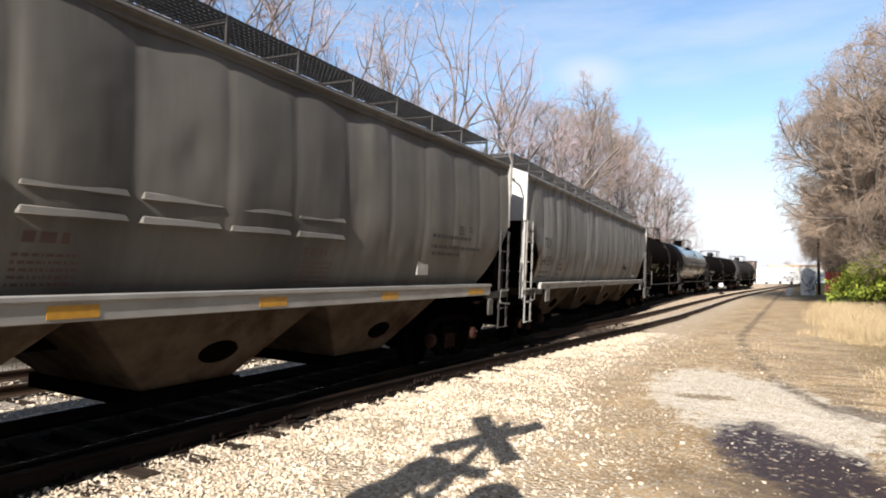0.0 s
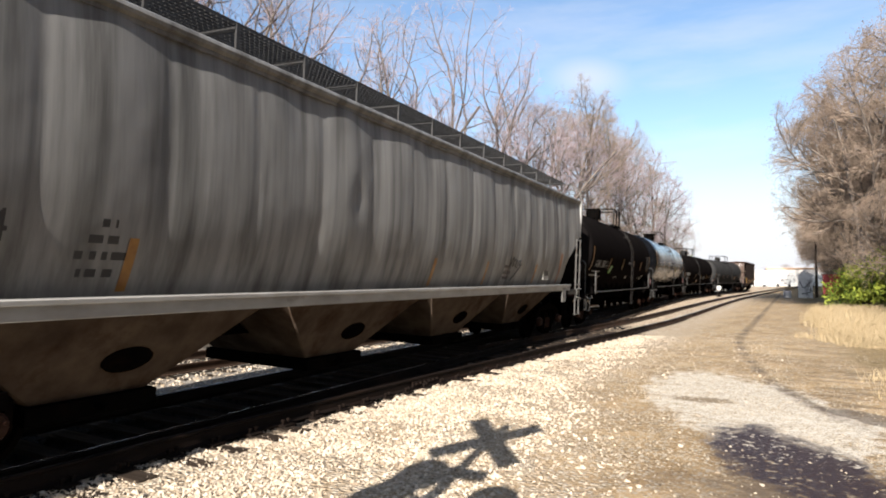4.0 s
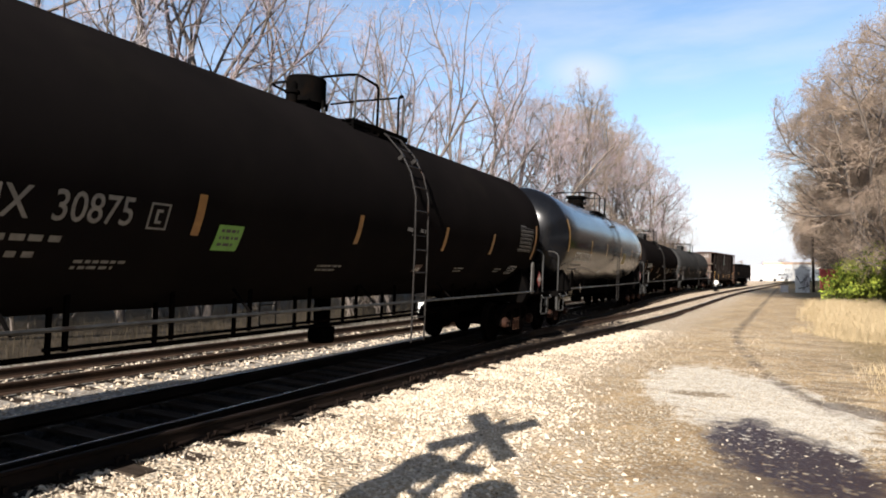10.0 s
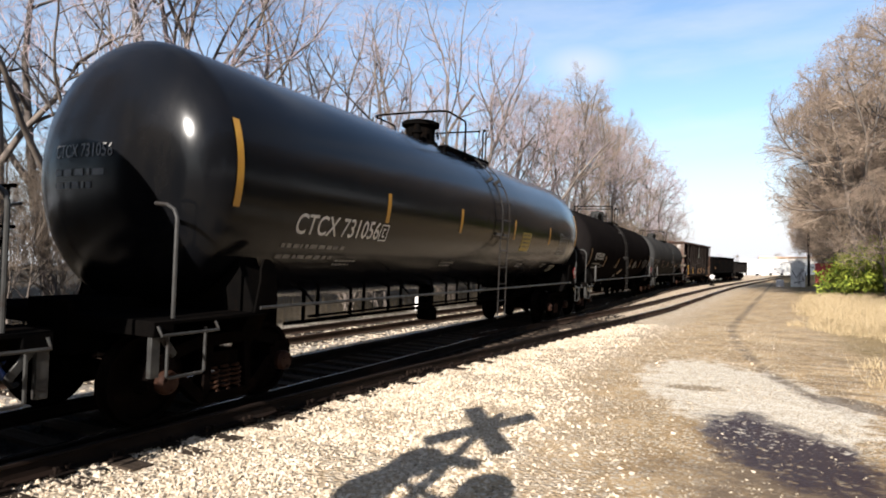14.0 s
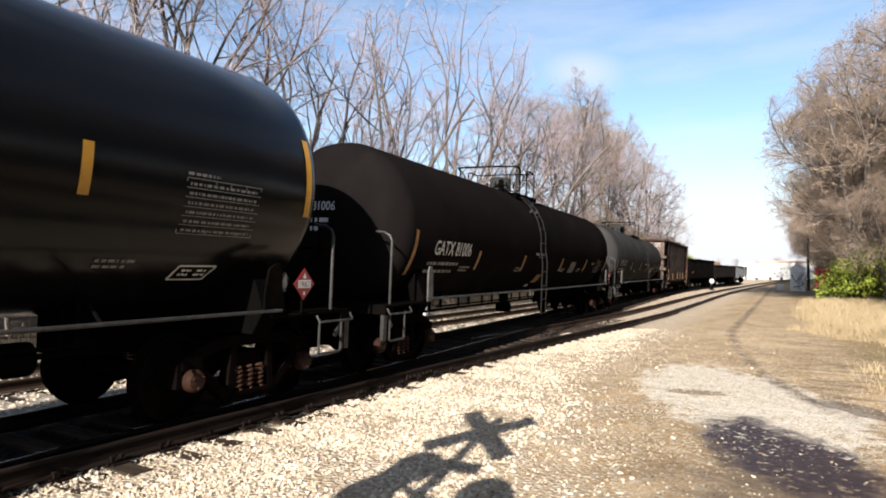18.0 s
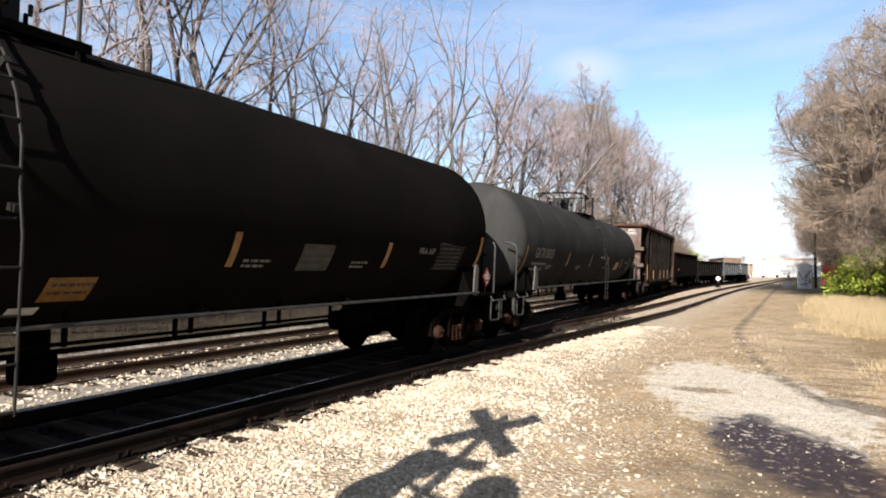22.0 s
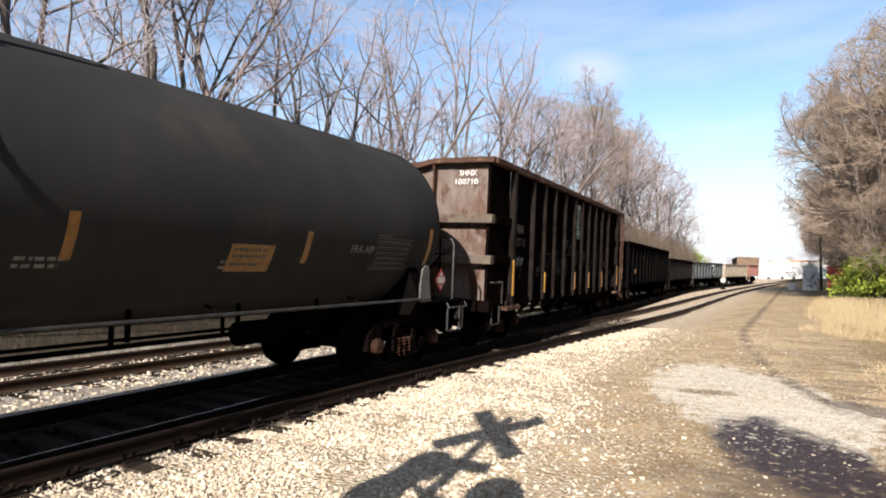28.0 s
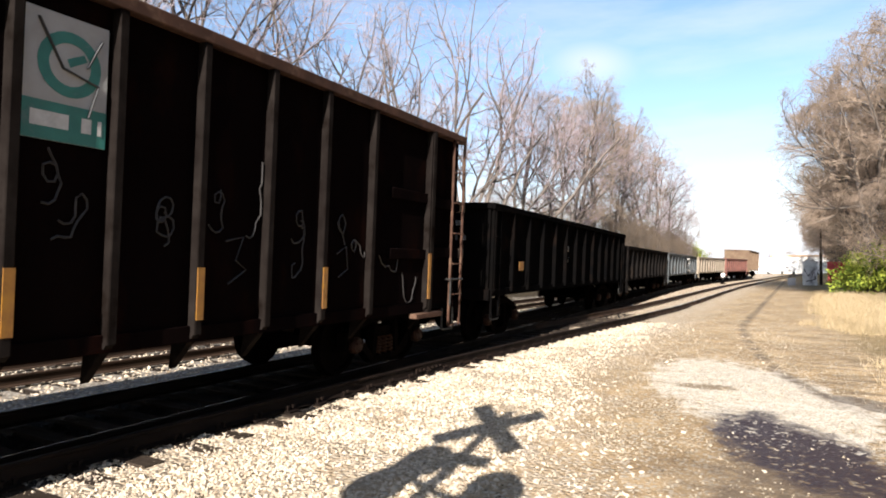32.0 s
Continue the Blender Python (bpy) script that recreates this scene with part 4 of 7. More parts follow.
# ---- hopper cars ----
def hopper_car(u0, u1, paint, look_of, kind):
    half = (u1 - u0) / 2
    car = thing("hopper_car", look_of, "hopper car", "freight train cars")
    z0, z1 = 1.47, 3.96
    cut = 1.3 if kind == "light" else 1.15
    zcut = 2.95 if kind == "light" else 2.7
    rnd = random.Random(5 if kind == "light" else 9)
    dents = [(rnd.uniform(-half, half), rnd.uniform(1.7, 3.5), rnd.uniform(0.14, 0.35), rnd.uniform(-0.035, 0.015)) for _ in range(26)]
    seam = 1.18 if kind == "light" else 1.07

    def inset(z):
        if z >= zcut:
            return 0.0
        u = (zcut - z) / (zcut - z0)
        return cut * (min(1.0, u / 0.62) ** 0.8 if kind == "light" else u ** 1.2)

    def flank(y, z):
        v = (z - z0) / (z1 - z0)
        x = 1.49 - 0.36 * (v - 0.5) ** 2 - 0.8 * max(0.0, 0.42 - v) ** 2
        ph = ((y - half + 5.8) / seam) % 1.0
        x += (0.014 if kind == "light" else 0.008) * 4 * ph * (1 - ph) * (0.5 + 0.5 * v) - 0.008 * math.exp(-((min(ph, 1 - ph)) * seam / 0.05) ** 2)
        x += 0.04 * noise.noise(Vector((y * 1.2, z * 0.25, 3.1 if kind == "light" else 8.7))) * (0.35 + 0.65 * v)
        x += 0.007 * noise.noise(Vector((y * 2.6, z * 0.6, 1.7)))
        for dy, dz, r, a in dents:
            q = ((y - dy) / r) ** 2 + ((z - dz) / (r * 1.6)) ** 2
            if q < 6:
                x += a * math.exp(-q)
        return x

    def painted(b, y, z):
        """Lays a flat Build on the dented flank."""
        b.v = [(flank(y + u, z + w) + 0.004, y + u, z + w) for u, w, q in b.v]
        return b

    zs = [z0 + (z1 - z0) * k / 26 for k in range(27)]
    ny = 330
    for e in (1, -1):
        rows = []
        for z in zs:
            lim = half - inset(z)
            if e > 0:
                cols = [max(-lim, min(lim, -half + 2 * half * k / ny)) for k in range(ny + 1)]
                rows.append([(flank(y, z), y, z) for y in cols])
            else:
                rows.append([(-1.5, lim - 2 * lim * k / 8, z) for k in range(9)])
        b = Build()
        b.grid(rows)
        sheet = part("side_sheet", b, paint, car, "dented sheet-steel side", smooth=60)
        b = Build()
        xe, re = (1.435, 0.06) if kind == "light" else (1.425, 0.05)
        b.tube([(xe * e, -half - 0.02, 4.0), (xe * e, 0, 4.0), (xe * e, half + 0.02, 4.0)], re, 10)
        b.box((xe - 0.05) * e - 0.06, (xe - 0.05) * e + 0.06, -half, half, 3.9, 4.06)
        part("eave", b, paint, car, "rounded grey eave along the roof edge")
        b = Build()
        lo = 1.27 if kind == "dark" else 1.32
        b.box(1.5 * e - 0.06, 1.5 * e + 0.045, -half + cut - 0.15, half - cut + 0.15, lo, 1.45)
        b.box(1.5 * e - 0.06, 1.5 * e + 0.07, -half + cut - 0.15, half - cut + 0.15, 1.44, 1.49)
        sill = part("side_sill", b, SILL_GREY, car, "light grey side sill", bevel=0.008)
        for s in (-1, 1):
            b = Build()
            b.box(1.5 * e - 0.05, 1.5 * e + 0.03, min(s * half, s * (half - cut)), max(s * half, s * (half - cut)), 1.2, 1.33)
            part("end_side_sill", b, PIPE_GREY, car, "", bevel=0.008)
        if e > 0:
            if kind == "dark":
                for yy in (half - 1.75, half - 4.7, half - 7.18, half - 9.5, half - 12.4, half - 15.2):
                    g = Build()
                    g.box(1.545, 1.55, yy - 0.28, yy + (0.42 if yy > half - 2 else 0.16), 1.3, 1.41)
                    part("reflective_strip", g, REFLECT_NEW, sill, "yellow-orange reflective strip")
            else:
                for yy, w, m in ((1.2, 0.12, REFLECT_RUST), (3.56, 0.1, REFLECT_OLD), (9.5, 0.1, REFLECT_OLD), (11.9, 0.1, REFLECT_OLD), (15.1, 0.1, REFLECT_OLD), (17.2, 0.14, REFLECT_RUST)):
                    g = Build()
                    y = yy - half
                    top = 2.35 if yy < 2 or yy > 16.5 else 2.0
                    g.grid([[(flank(y + dy, z) + 0.008, y + dy + (z - 1.6) * 0.04, z) for dy in (-w / 2, w / 2)] for z in [1.52 + (top - 1.52) * k / 6 for k in range(7)]])
                    part("reflective_strip", g, m, sheet, "worn orange reflective strip")
    # roof
    b = Build()
    rows = []
    for k in range(15):
        x = -1.46 + 2.92 * k / 14
        z = 4.03 + 0.3 * (1 - (x / 1.5) ** 2)
        rows.append([(x, -half, z), (x, -half / 2, z), (x, 0, z), (x, half / 2, z), (x, half, z)])
    b.grid(rows)
    part("roof", b, HOP_WHITE if kind == "light" else SILL_GREY, car, "shallow curved grey roof")
    for k in range(6):
        y = -half + 2 + k * (2 * half - 4) / 5
        g = Build()
        g.box(-0.35, 0.35, y - 0.9, y + 0.9, 4.3, 4.42, taper=0.04)
        part("roof_hatch", g, SILL_GREY, car, "long grey roof hatch", bevel=0.01)
    for e in (-1, 1):
        b = Build()
        x0, x1 = (0.42, 1.04) if e > 0 else (-1.04, -0.42)
        zt = 4.55
        for k in range(9):
            x = x0 + (x1 - x0) * k / 8
            b.box(x - 0.003, x + 0.003, -half + 0.15, half - 0.25, zt - 0.04, zt)
        nb = int((2 * half - 0.4) / 0.085)
        for k in range(nb + 1):
            y = -half + 0.15 + (2 * half - 0.4) * k / nb
            b.box(x0, x1, y - 0.004, y + 0.004, zt - 0.02, zt - 0.004)
        walkway = part("roofwalk", b, GRATE, car, "dark steel grating roofwalk", smooth=0)
        k = -half + 0.2
        while k < half:
            g = Build()
            for x in (x0, x1):
                zr = 4.03 + 0.3 * (1 - (x / 1.5) ** 2)
                g.box(x - 0.015, x + 0.015, k - 0.025, k + 0.025, zr - 0.03, zt - 0.02)
            g.box(x0, x1, k - 0.025, k + 0.025, zt - 0.09, zt - 0.05)
            part("walk_bracket", g, GRATE, walkway)
            k += 1.22
    # ends: upper panel, sloping sheet, platform
    for s in (-1, 1):
        b = Build()
        poly = [(-1.5, zcut - 0.02), (1.5, zcut - 0.02), (1.5, 4.03)] + [(1.5 - 3.0 * k / 14, 4.03 + 0.3 * (1 - ((1.5 - 3.0 * k / 14) / 1.5) ** 2)) for k in range(1, 14)] + [(-1.5, 4.03)]
        b.prism(poly, 0.05, Matrix.Translation((0, s * half + (0.0 if s < 0 else 0.05), 0)) @ Matrix.Rotation(radians(90), 4, 'X'))
        part("end_panel", b, HOP_WHITE if kind == "light" else SILL_GREY, car, "bright upper end panel", bevel=0.01)
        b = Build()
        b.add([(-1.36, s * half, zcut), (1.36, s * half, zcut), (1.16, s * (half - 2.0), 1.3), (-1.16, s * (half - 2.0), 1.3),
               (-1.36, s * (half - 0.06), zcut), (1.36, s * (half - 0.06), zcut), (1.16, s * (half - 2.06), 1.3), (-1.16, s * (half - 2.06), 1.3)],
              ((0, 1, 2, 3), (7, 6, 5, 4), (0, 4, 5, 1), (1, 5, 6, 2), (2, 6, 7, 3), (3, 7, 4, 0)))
        # shade below the end panel is put into the sheet's and sill's dark colours
        part("slope_sheet", b, STEEL_BLACK, car, "sloping end sheet coloured black as in shadow")
        b = Build()
        b.box(-1.5, 1.5, min(s * half, s * (half - 0.3)), max(s * half, s * (half - 0.3)), 1.02, 1.16)
        b.box(-1.4, 1.4, min(s * (half - 0.28), s * (half - 1.1)), max(s * (half - 0.28), s * (half - 1.1)), 1.08, 1.13)
        part("end_sill", b, RUST_DARK, car, "end sill coloured as dark as its shade", bevel=0.01)
        b = Build()
        b.box(-0.3, 0.3, min(s * half, s * (half - 3.6)), max(s * half, s * (half - 3.6)), 0.72, 1.06)
        part("draft_sill", b, STEEL_BLACK, car, "", bevel=0.01)
        for e in (-1, 1):
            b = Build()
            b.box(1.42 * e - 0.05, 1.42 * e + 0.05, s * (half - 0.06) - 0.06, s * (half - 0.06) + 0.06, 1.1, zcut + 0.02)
            # the near lit post stays grey, the others are blackened to look shaded
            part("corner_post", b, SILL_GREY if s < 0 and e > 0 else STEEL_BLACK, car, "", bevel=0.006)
            yl = (s * (half - 0.02), s * (half - 0.46))
            ladder(car, 1.5 if e > 0 else -1.53, (min(yl), max(yl)), 0.56, zcut if s < 0 else zcut - 0.1, 6, STEEL_WHITE if s < 0 else PLATE_GREY if kind == "light" else PIPE_GREY)
            b = Build()
            b.tube([(1.5 * e, s * (half - 0.02), 1.35), (1.58 * e, s * (half - 0.1), 1.35), (1.58 * e, s * (half - 0.55), 1.35), (1.58 * e, s * (half - 0.55), 1.1), (1.58 * e, s * (half - 0.02), 1.06)], 0.018, 6)
            part("grab_iron", b, STEEL_WHITE, car)
            b = Build()
            back, drop = (1.78, 0.0) if kind == "light" else (0.95, 0.22)
            wide = 0.18 if kind == "light" else 0.12
            b.box(1.53 * e - 0.02, 1.53 * e + 0.02, s * (half - back) - wide, s * (half - back) + wide, 1.0 - drop * 0.6, 1.42 - drop)
            pad = part("jacking_pad", b, STEEL_WHITE if kind == "light" else PLATE_GREY, car, "painted plate with a round hole", bevel=0.03)
            if e > 0:
                # the plate is not pierced: a dark disc paints the hole's shade
                g = Build()
                g.prism([(0.05 * math.cos(k * math.tau / 14), 0.06 * math.sin(k * math.tau / 14)) for k in range(14)], 0.004, on_side(1.551, s * (half - back) - 0.05, 1.18 - drop))
                part("hole", g, PANEL_DARK, pad, "dark disc standing for a round hole")
        b = Build()
        if s > 0:
            b.tube([(1.04, s * (half - 0.22), 4.54), (1.2, s * (half - 0.02), 4.52), (1.42, s * (half + 0.05), 4.3), (1.5, s * (half + 0.05), 4.05), (1.5, s * (half + 0.05), 3.35), (1.44, s * (half - 0.02), 3.3)], 0.017, 7)
            part("roof_grab", b, STEEL_WHITE, car, "curved hand rail up to the roofwalk")
        if kind == "light" and s < 0:
            b = Build()
            b.box(1.4, 1.475, -half - 0.03, -half + 0.13, zcut - 0.04, 4.0)
            part("corner_flange", b, HOP_WHITE, car, "white corner flange", bevel=0.008)
            b = Build()
            beam(b, (-half + 0.08, zcut - 0.02), (-half + 0.47, 2.42), 0.07, 1.45, 1.5)
            part("corner_brace", b, SILL_GREY, car, "slanting corner brace", bevel=0.005)
        b = Build()
        for z in (1.75, 2.25):
            b.tube([(-1.35, s * (half - 0.03), z), (1.4, s * (half - 0.03), z)], 0.014, 6)
        for x in (-0.5, 0.75):
            b.box(x - 0.025, x + 0.025, s * (half - 0.05) - 0.02, s * (half - 0.05) + 0.02, 1.12, zcut)
        part("end_ladder", b, RIB_GREY, car, "dark rungs and stiles across the end")
    brake_wheel(car, -0.75, half - 0.0, 2.1, STEEL_BLACK)
    # discharge bays
    ys = [-5.9 + 3.75 * k for k in range(4)] if kind == "light" else [-4.9, -1.63, 1.64, 4.9]
    wtop, wbot = (3.35, 1.15) if kind == "light" else (3.24, 1.2)
    zb = 0.5 if kind == "light" else 0.42
    for yc in ys:
        b = Build()
        b.add([(-1.42, yc - wtop / 2, 1.33), (1.42, yc - wtop / 2, 1.33), (1.42, yc + wtop / 2, 1.33), (-1.42, yc + wtop / 2, 1.33),
               (-0.85, yc - wbot / 2, zb), (0.85, yc - wbot / 2, zb), (0.85, yc + wbot / 2, zb), (-0.85, yc + wbot / 2, zb)],
              ((0, 1, 2, 3), (7, 6, 5, 4), (0, 4, 5, 1), (1, 5, 6, 2), (2, 6, 7, 3), (3, 7, 4, 0)))
        bay = part("discharge_bay", b, BAY_BROWN, car, "dusty brown tapered discharge bay", bevel=0.02)
        g = Build()
        g.box(-0.95, 0.95, yc - wbot / 2 - 0.08, yc + wbot / 2 + 0.08, zb - 0.14, zb + 0.02)
        g.tube([(-1.1, yc, zb - 0.06), (1.1, yc, zb - 0.06)], 0.04, 8)
        part("outlet_gate", g, STEEL_BLACK, bay, "dark outlet gate", bevel=0.008)
        for e in (-1, 1):
            g = Build()
            g.prism([(0.27 * math.cos(k * math.tau / 16), 0.15 * math.sin(k * math.tau / 16)) for k in range(16)], 0.02 * e,
                    Matrix.Translation(((0.85 + 0.37 * 0.57 / (1.33 - zb)) * e, yc + wbot * 0.15, zb + 0.37)) @ Matrix.Rotation(radians(34 * e), 4, 'Y') @ on_side(0.0, 0, 0))
            part("poke_hole_cover", g, STEEL_BLACK, bay)
    b = Build()
    b.box(-0.25, 0.25, -half + 2, half - 2, 0.86, 1.3)
    part("centre_sill", b, STEEL_BLACK, car)
    b = Build()
    b.tube([(-0.5, -half + 2.5, 0.95), (-0.5, half - 2.5, 0.95)], 0.025, 6)
    part("brake_pipe", b, STEEL_BLACK, car)
    if kind == "light":
        y = -half + 1.54
        part("lettering", painted(letters("TILX", 0.27, 0.6), y, 2.37), PAINT_DARK, car, "black stencilled letters")
        part("lettering", painted(letters("641354", 0.25, 1.03), y - 0.08, 1.92), PAINT_DARK, car, "black stencilled number")
        part("small_print", painted(bars([(0, 0, 0.8), (0, -0.12, 0.75)], 0.05, 2), y, 1.72), PAINT_DARK, car)
        part("graffiti", painted(bars([(0, 0, 0.5), (0.1, 0.14, 0.3), (0.2, 0.28, 0.15), (0.05, -0.15, 0.35)], 0.07, 8), y + 1.5, 1.8), PAINT_DARK, car)
        g = Build()
        scrawl = [(0.0, 0.2), (0.1, 0.02), (0.2, 0.22), (0.24, 0.0), (0.32, 0.18), (0.44, 0.16), (0.36, 0.02), (0.48, -0.02), (0.52, 0.12), (0.62, 0.16), (0.58, 0.02), (0.7, 0.06), (0.45, -0.2), (0.3, -0.32)]
        g.tube([(flank(-half + 13.25 + a, 1.92 + c) + 0.004, -half + 13.25 + a, 1.92 + c) for a, c in scrawl], 0.012, 4)
        part("graffiti", g, PAINT_DARK, car, "black spray paint scrawl")
        g = Build()
        fx = flank(-half + 16.0, 1.77)
        g.box(fx - 0.01, fx + 0.02, -half + 15.8, -half + 16.26, 1.62, 1.92)
        lab = part("label_panel", g, SILL_GREY, car, "pale framed label panel")
        g = Build()
        g.box(fx + 0.015, fx + 0.025, -half + 15.85, -half + 16.21, 1.72, 1.89)
        part("panel_print", g, PANEL_DARK, lab)
        part("small_print", painted(bars([(0, 0.28 - 0.07 * k, 0.45) for k in range(4)], 0.03, 5), -half + 12.95, 1.6), PAINT_RED, car)
        part("end_lettering", moved(letters("TILX", 0.13, 0.32, 0.0), on_end(0.72, -half - 0.06, 4.0)), PAINT_DARK, car, "black stencilled letters")
        part("end_lettering", moved(letters("641354", 0.12, 0.5, 0.0), on_end(0.7, -half - 0.06, 3.82)), PAINT_DARK, car, "black stencilled number")
        part("small_print", moved(bars([(0, 0.2 - 0.07 * k, 0.85) for k in range(6)], 0.028, 6), on_end(-0.3, -half - 0.06, 3.84)), PAINT_RED, car)
        part("small_print", painted(bars([(0, 0, 0.55), (0, -0.12, 0.5), (0, 0.14, 0.5)], 0.06, 9), half - 6.2, 1.75), SPRAY_GREY, car)
    else:
        for zz in (2.37, 2.15):
            k = half - 5.8
            while k > -half:
                b = Build()
                b.box(1.43, 1.508, k - seam + 0.07, k - 0.05, zz - 0.035, zz + 0.035, taper=0.028)
                part("side_rib", b, paint, car, "horizontal pressed rib", bevel=0.01)
                k -= seam
        for y, w, m in ((half - 6.62, 0.66, PAINT_RED), (half - 9.92, 0.55, PAINT_RED), (half - 13.2, 0.6, PAINT_RED)):
            part("warning_print", painted(bars([(0, 0.3, w * 0.7)], 0.09, 4), y, 1.6), m, car, "faded red warning print")
            part("small_print", painted(bars([(-0.05, 0.19 - 0.06 * k, w) for k in range(5)], 0.026, 5), y, 1.6), m, car)
        part("small_print", painted(bars([(0, 0.3, 1.5), (0, 0.12, 1.95), (0.05, 0.0, 1.1)], 0.055, 6), half - 3.4, 2.0), PAINT_DARK, car)
        part("small_print", painted(bars([(0, 0.12 - 0.06 * k, 0.22) for k in range(3)] + [(0.38, 0.12, 0.15), (0.38, 0.06, 0.2)], 0.028, 7), half - 2.4, 2.4), PAINT_DARK, car)
        b = Build()
        fx = flank(half - 3.54, 1.77)
        b.box(fx - 0.01, fx + 0.02, half - 3.72, half - 3.36, 1.66, 1.88)
        part("label_panel", b, SILL_GREY, car, "pale rectangular label")
    add_bogie(car, -half + 1.75)
    add_bogie(car, half - 1.75)
    add_couplers(car, half)
    MOVERS.append((car, (u0 + u1) / 2, u1 - u0 - 3.5))
    return car


# ---- gondolas ----
def gondola(u0, u1, look_of, side_mat, rib_mat, chord_mat, z0, z1, rib_ys, rib_foot=0.0, end_bay=0.0, springs=True):
    """An open car: ribbed sides, end walls, top chords, floor. rib_ys: ribs from the near end; end_bay: how far the ends stand back."""
    half = (u1 - u0) / 2
    car = thing("gondola_car", look_of, "gondola car", "freight train cars")
    for e in (-1, 1):
        b = Build()
        b.box(1.42 * e - 0.03, 1.42 * e + 0.03, -half + end_bay, half - end_bay, z0, z1 - 0.03)
        part("side_wall", b, side_mat, car, "", bevel=0.006)
        b = Build()
        b.box(1.47 * e - 0.1, 1.47 * e + 0.09, -half + end_bay - 0.03, half - end_bay + 0.03, z1 - 0.13, z1)
        part("top_chord", b, chord_mat, car, "", bevel=0.012)
        b = Build()
        b.box(1.44 * e - 0.05, 1.44 * e + 0.05, -half + end_bay, half - end_bay, z0 - 0.02, z0 + 0.14)
        part("bottom_chord", b, side_mat, car, "", bevel=0.01)
        for y in rib_ys:
            yy = -half + y
            b = Build()
            x0, x1 = (1.44, 1.55) if e > 0 else (-1.55, -1.44)
            b.box(x0, x1, yy - 0.045, yy + 0.045, z0 + 0.05, z1 - 0.12, taper=0.0)
            if rib_foot:
                q = (1.55, 1.2) if e > 0 else (-1.55, -1.2)
                b.add([(q[0], yy - 0.05, z0 + 0.08), (q[0], yy + 0.05, z0 + 0.08), (q[1], yy + 0.05, z0 - rib_foot), (q[1], yy - 0.05, z0 - rib_foot),
                       (q[0] * 0.8, yy - 0.05, z0 + 0.08), (q[0] * 0.8, yy + 0.05, z0 + 0.08)], ((0, 1, 2, 3), (0, 3, 4), (1, 5, 2), (4, 3, 2, 5), (0, 4, 5, 1)))
            part("rib", b, rib_mat, car, "", bevel=0.01)
    for s in (-1, 1):
        ye = s * (half - 0.05)
        b = Build()
        if end_bay:
            yw = s * (half - 0.18)
            for face in (1, -1):
                b.grid([[(-1.31 + 2.62 * i / 30, yw + face * 0.02 + 0.028 * noise.noise(Vector((i * 0.33, j * 0.4, 5.1))) + 0.015 * noise.noise(Vector((i * 0.9, j * 0.8, 2.2))), z0 + 0.1 + (z1 - z0 - 0.16) * j / 26) for i in range(31)] for j in range(27)])
        else:
            b.box(-1.42, 1.42, ye - 0.04, ye + 0.04, z0 + 0.1, z1 - 0.05)
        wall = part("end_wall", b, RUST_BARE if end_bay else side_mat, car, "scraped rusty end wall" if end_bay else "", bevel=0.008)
        b = Build()
        if end_bay:
            pts = [(-1.5 + 3.0 * k / 20, 0.09 * math.exp(-((k - 7) / 2.6) ** 2) + 0.02 * noise.noise(Vector((k * 0.6, 0.3, 0.7)))) for k in range(21)]
            poly = [(x, z1 - 0.11 - d) for x, d in pts] + [(x, z1 + 0.005 - d) for x, d in reversed(pts)]
            b.prism(poly, 0.46, Matrix.Translation((0, s * half + (0.46 if s > 0 else 0.0) - 0.4 * (s > 0) - 0.06 * (s < 0) + (0.46 if s < 0 else 0.0), 0)) @ Matrix.Rotation(radians(90), 4, 'X'))
        else:
            b.box(-1.5, 1.5, ye - 0.1, ye + 0.1, z1 - 0.12, z1 + 0.0)
        part("end_chord", b, chord_mat, wall, "bent weathered top beam" if end_bay else "", bevel=0.012)
        b = Build()
        b.box(-1.5, 1.5, ye - 0.14, ye + 0.08, z0 - 0.1, z0 + 0.12)
        part("end_sill", b, RUST_DARK if end_bay else side_mat, car, "", bevel=0.01)
        b = Build()
        b.box(-0.3, 0.3, min(s * half, s * (half - 3)), max(s * half, s * (half - 3)), 0.72, z0)
        part("draft_sill", b, STEEL_BLACK, car)
        yl = (s * (half - 0.04), s * (half - 0.45))
        if s > 0 or not end_bay:
            ladder(car, 1.5, (min(yl), max(yl)), 0.6, z1 - 0.1 if s > 0 or not end_bay else z0 + 0.3, 7 if end_bay and s > 0 else 5, chord_mat if end_bay else rib_mat)
        stirrup(car, 1.46, s * (half - 0.4), 0.55, z0, 0.42, PIPE_GREY)
        if end_bay:
            for zz in (z0 + 0.95, z0 + 1.78):
                b = Build()
                b.box(-1.5, 1.5, min(s * (half + 0.08), s * (half - 0.16)), max(s * (half + 0.08), s * (half - 0.16)), zz - 0.09, zz + 0.09)
                part("end_beam", b, RUST_BEAM, wall, "tan weathered cross beam", bevel=0.012)
                for e in (-1, 1):
                    b = Build()
                    b.box(1.43 * e - 0.07, 1.43 * e + 0.07, min(ye, s * (half - end_bay)), max(ye, s * (half - end_bay)), zz - 0.09, zz + 0.09)
                    # same beam round the corner, in the shaded side's near-black colour
                    part("side_beam", b, side_mat, car, "", bevel=0.012)
            for x in (-0.85, 0.12):
                for za, zb in ((z0 + 0.14, z0 + 0.85), (z0 + 1.05, z0 + 1.68), (z0 + 1.88, z1 - 0.13)):
                    b = Build()
                    b.box(x - 0.014, x + 0.014, min(s * (half + 0.02), s * (half - 0.16)), max(s * (half + 0.02), s * (half - 0.16)), za, zb)
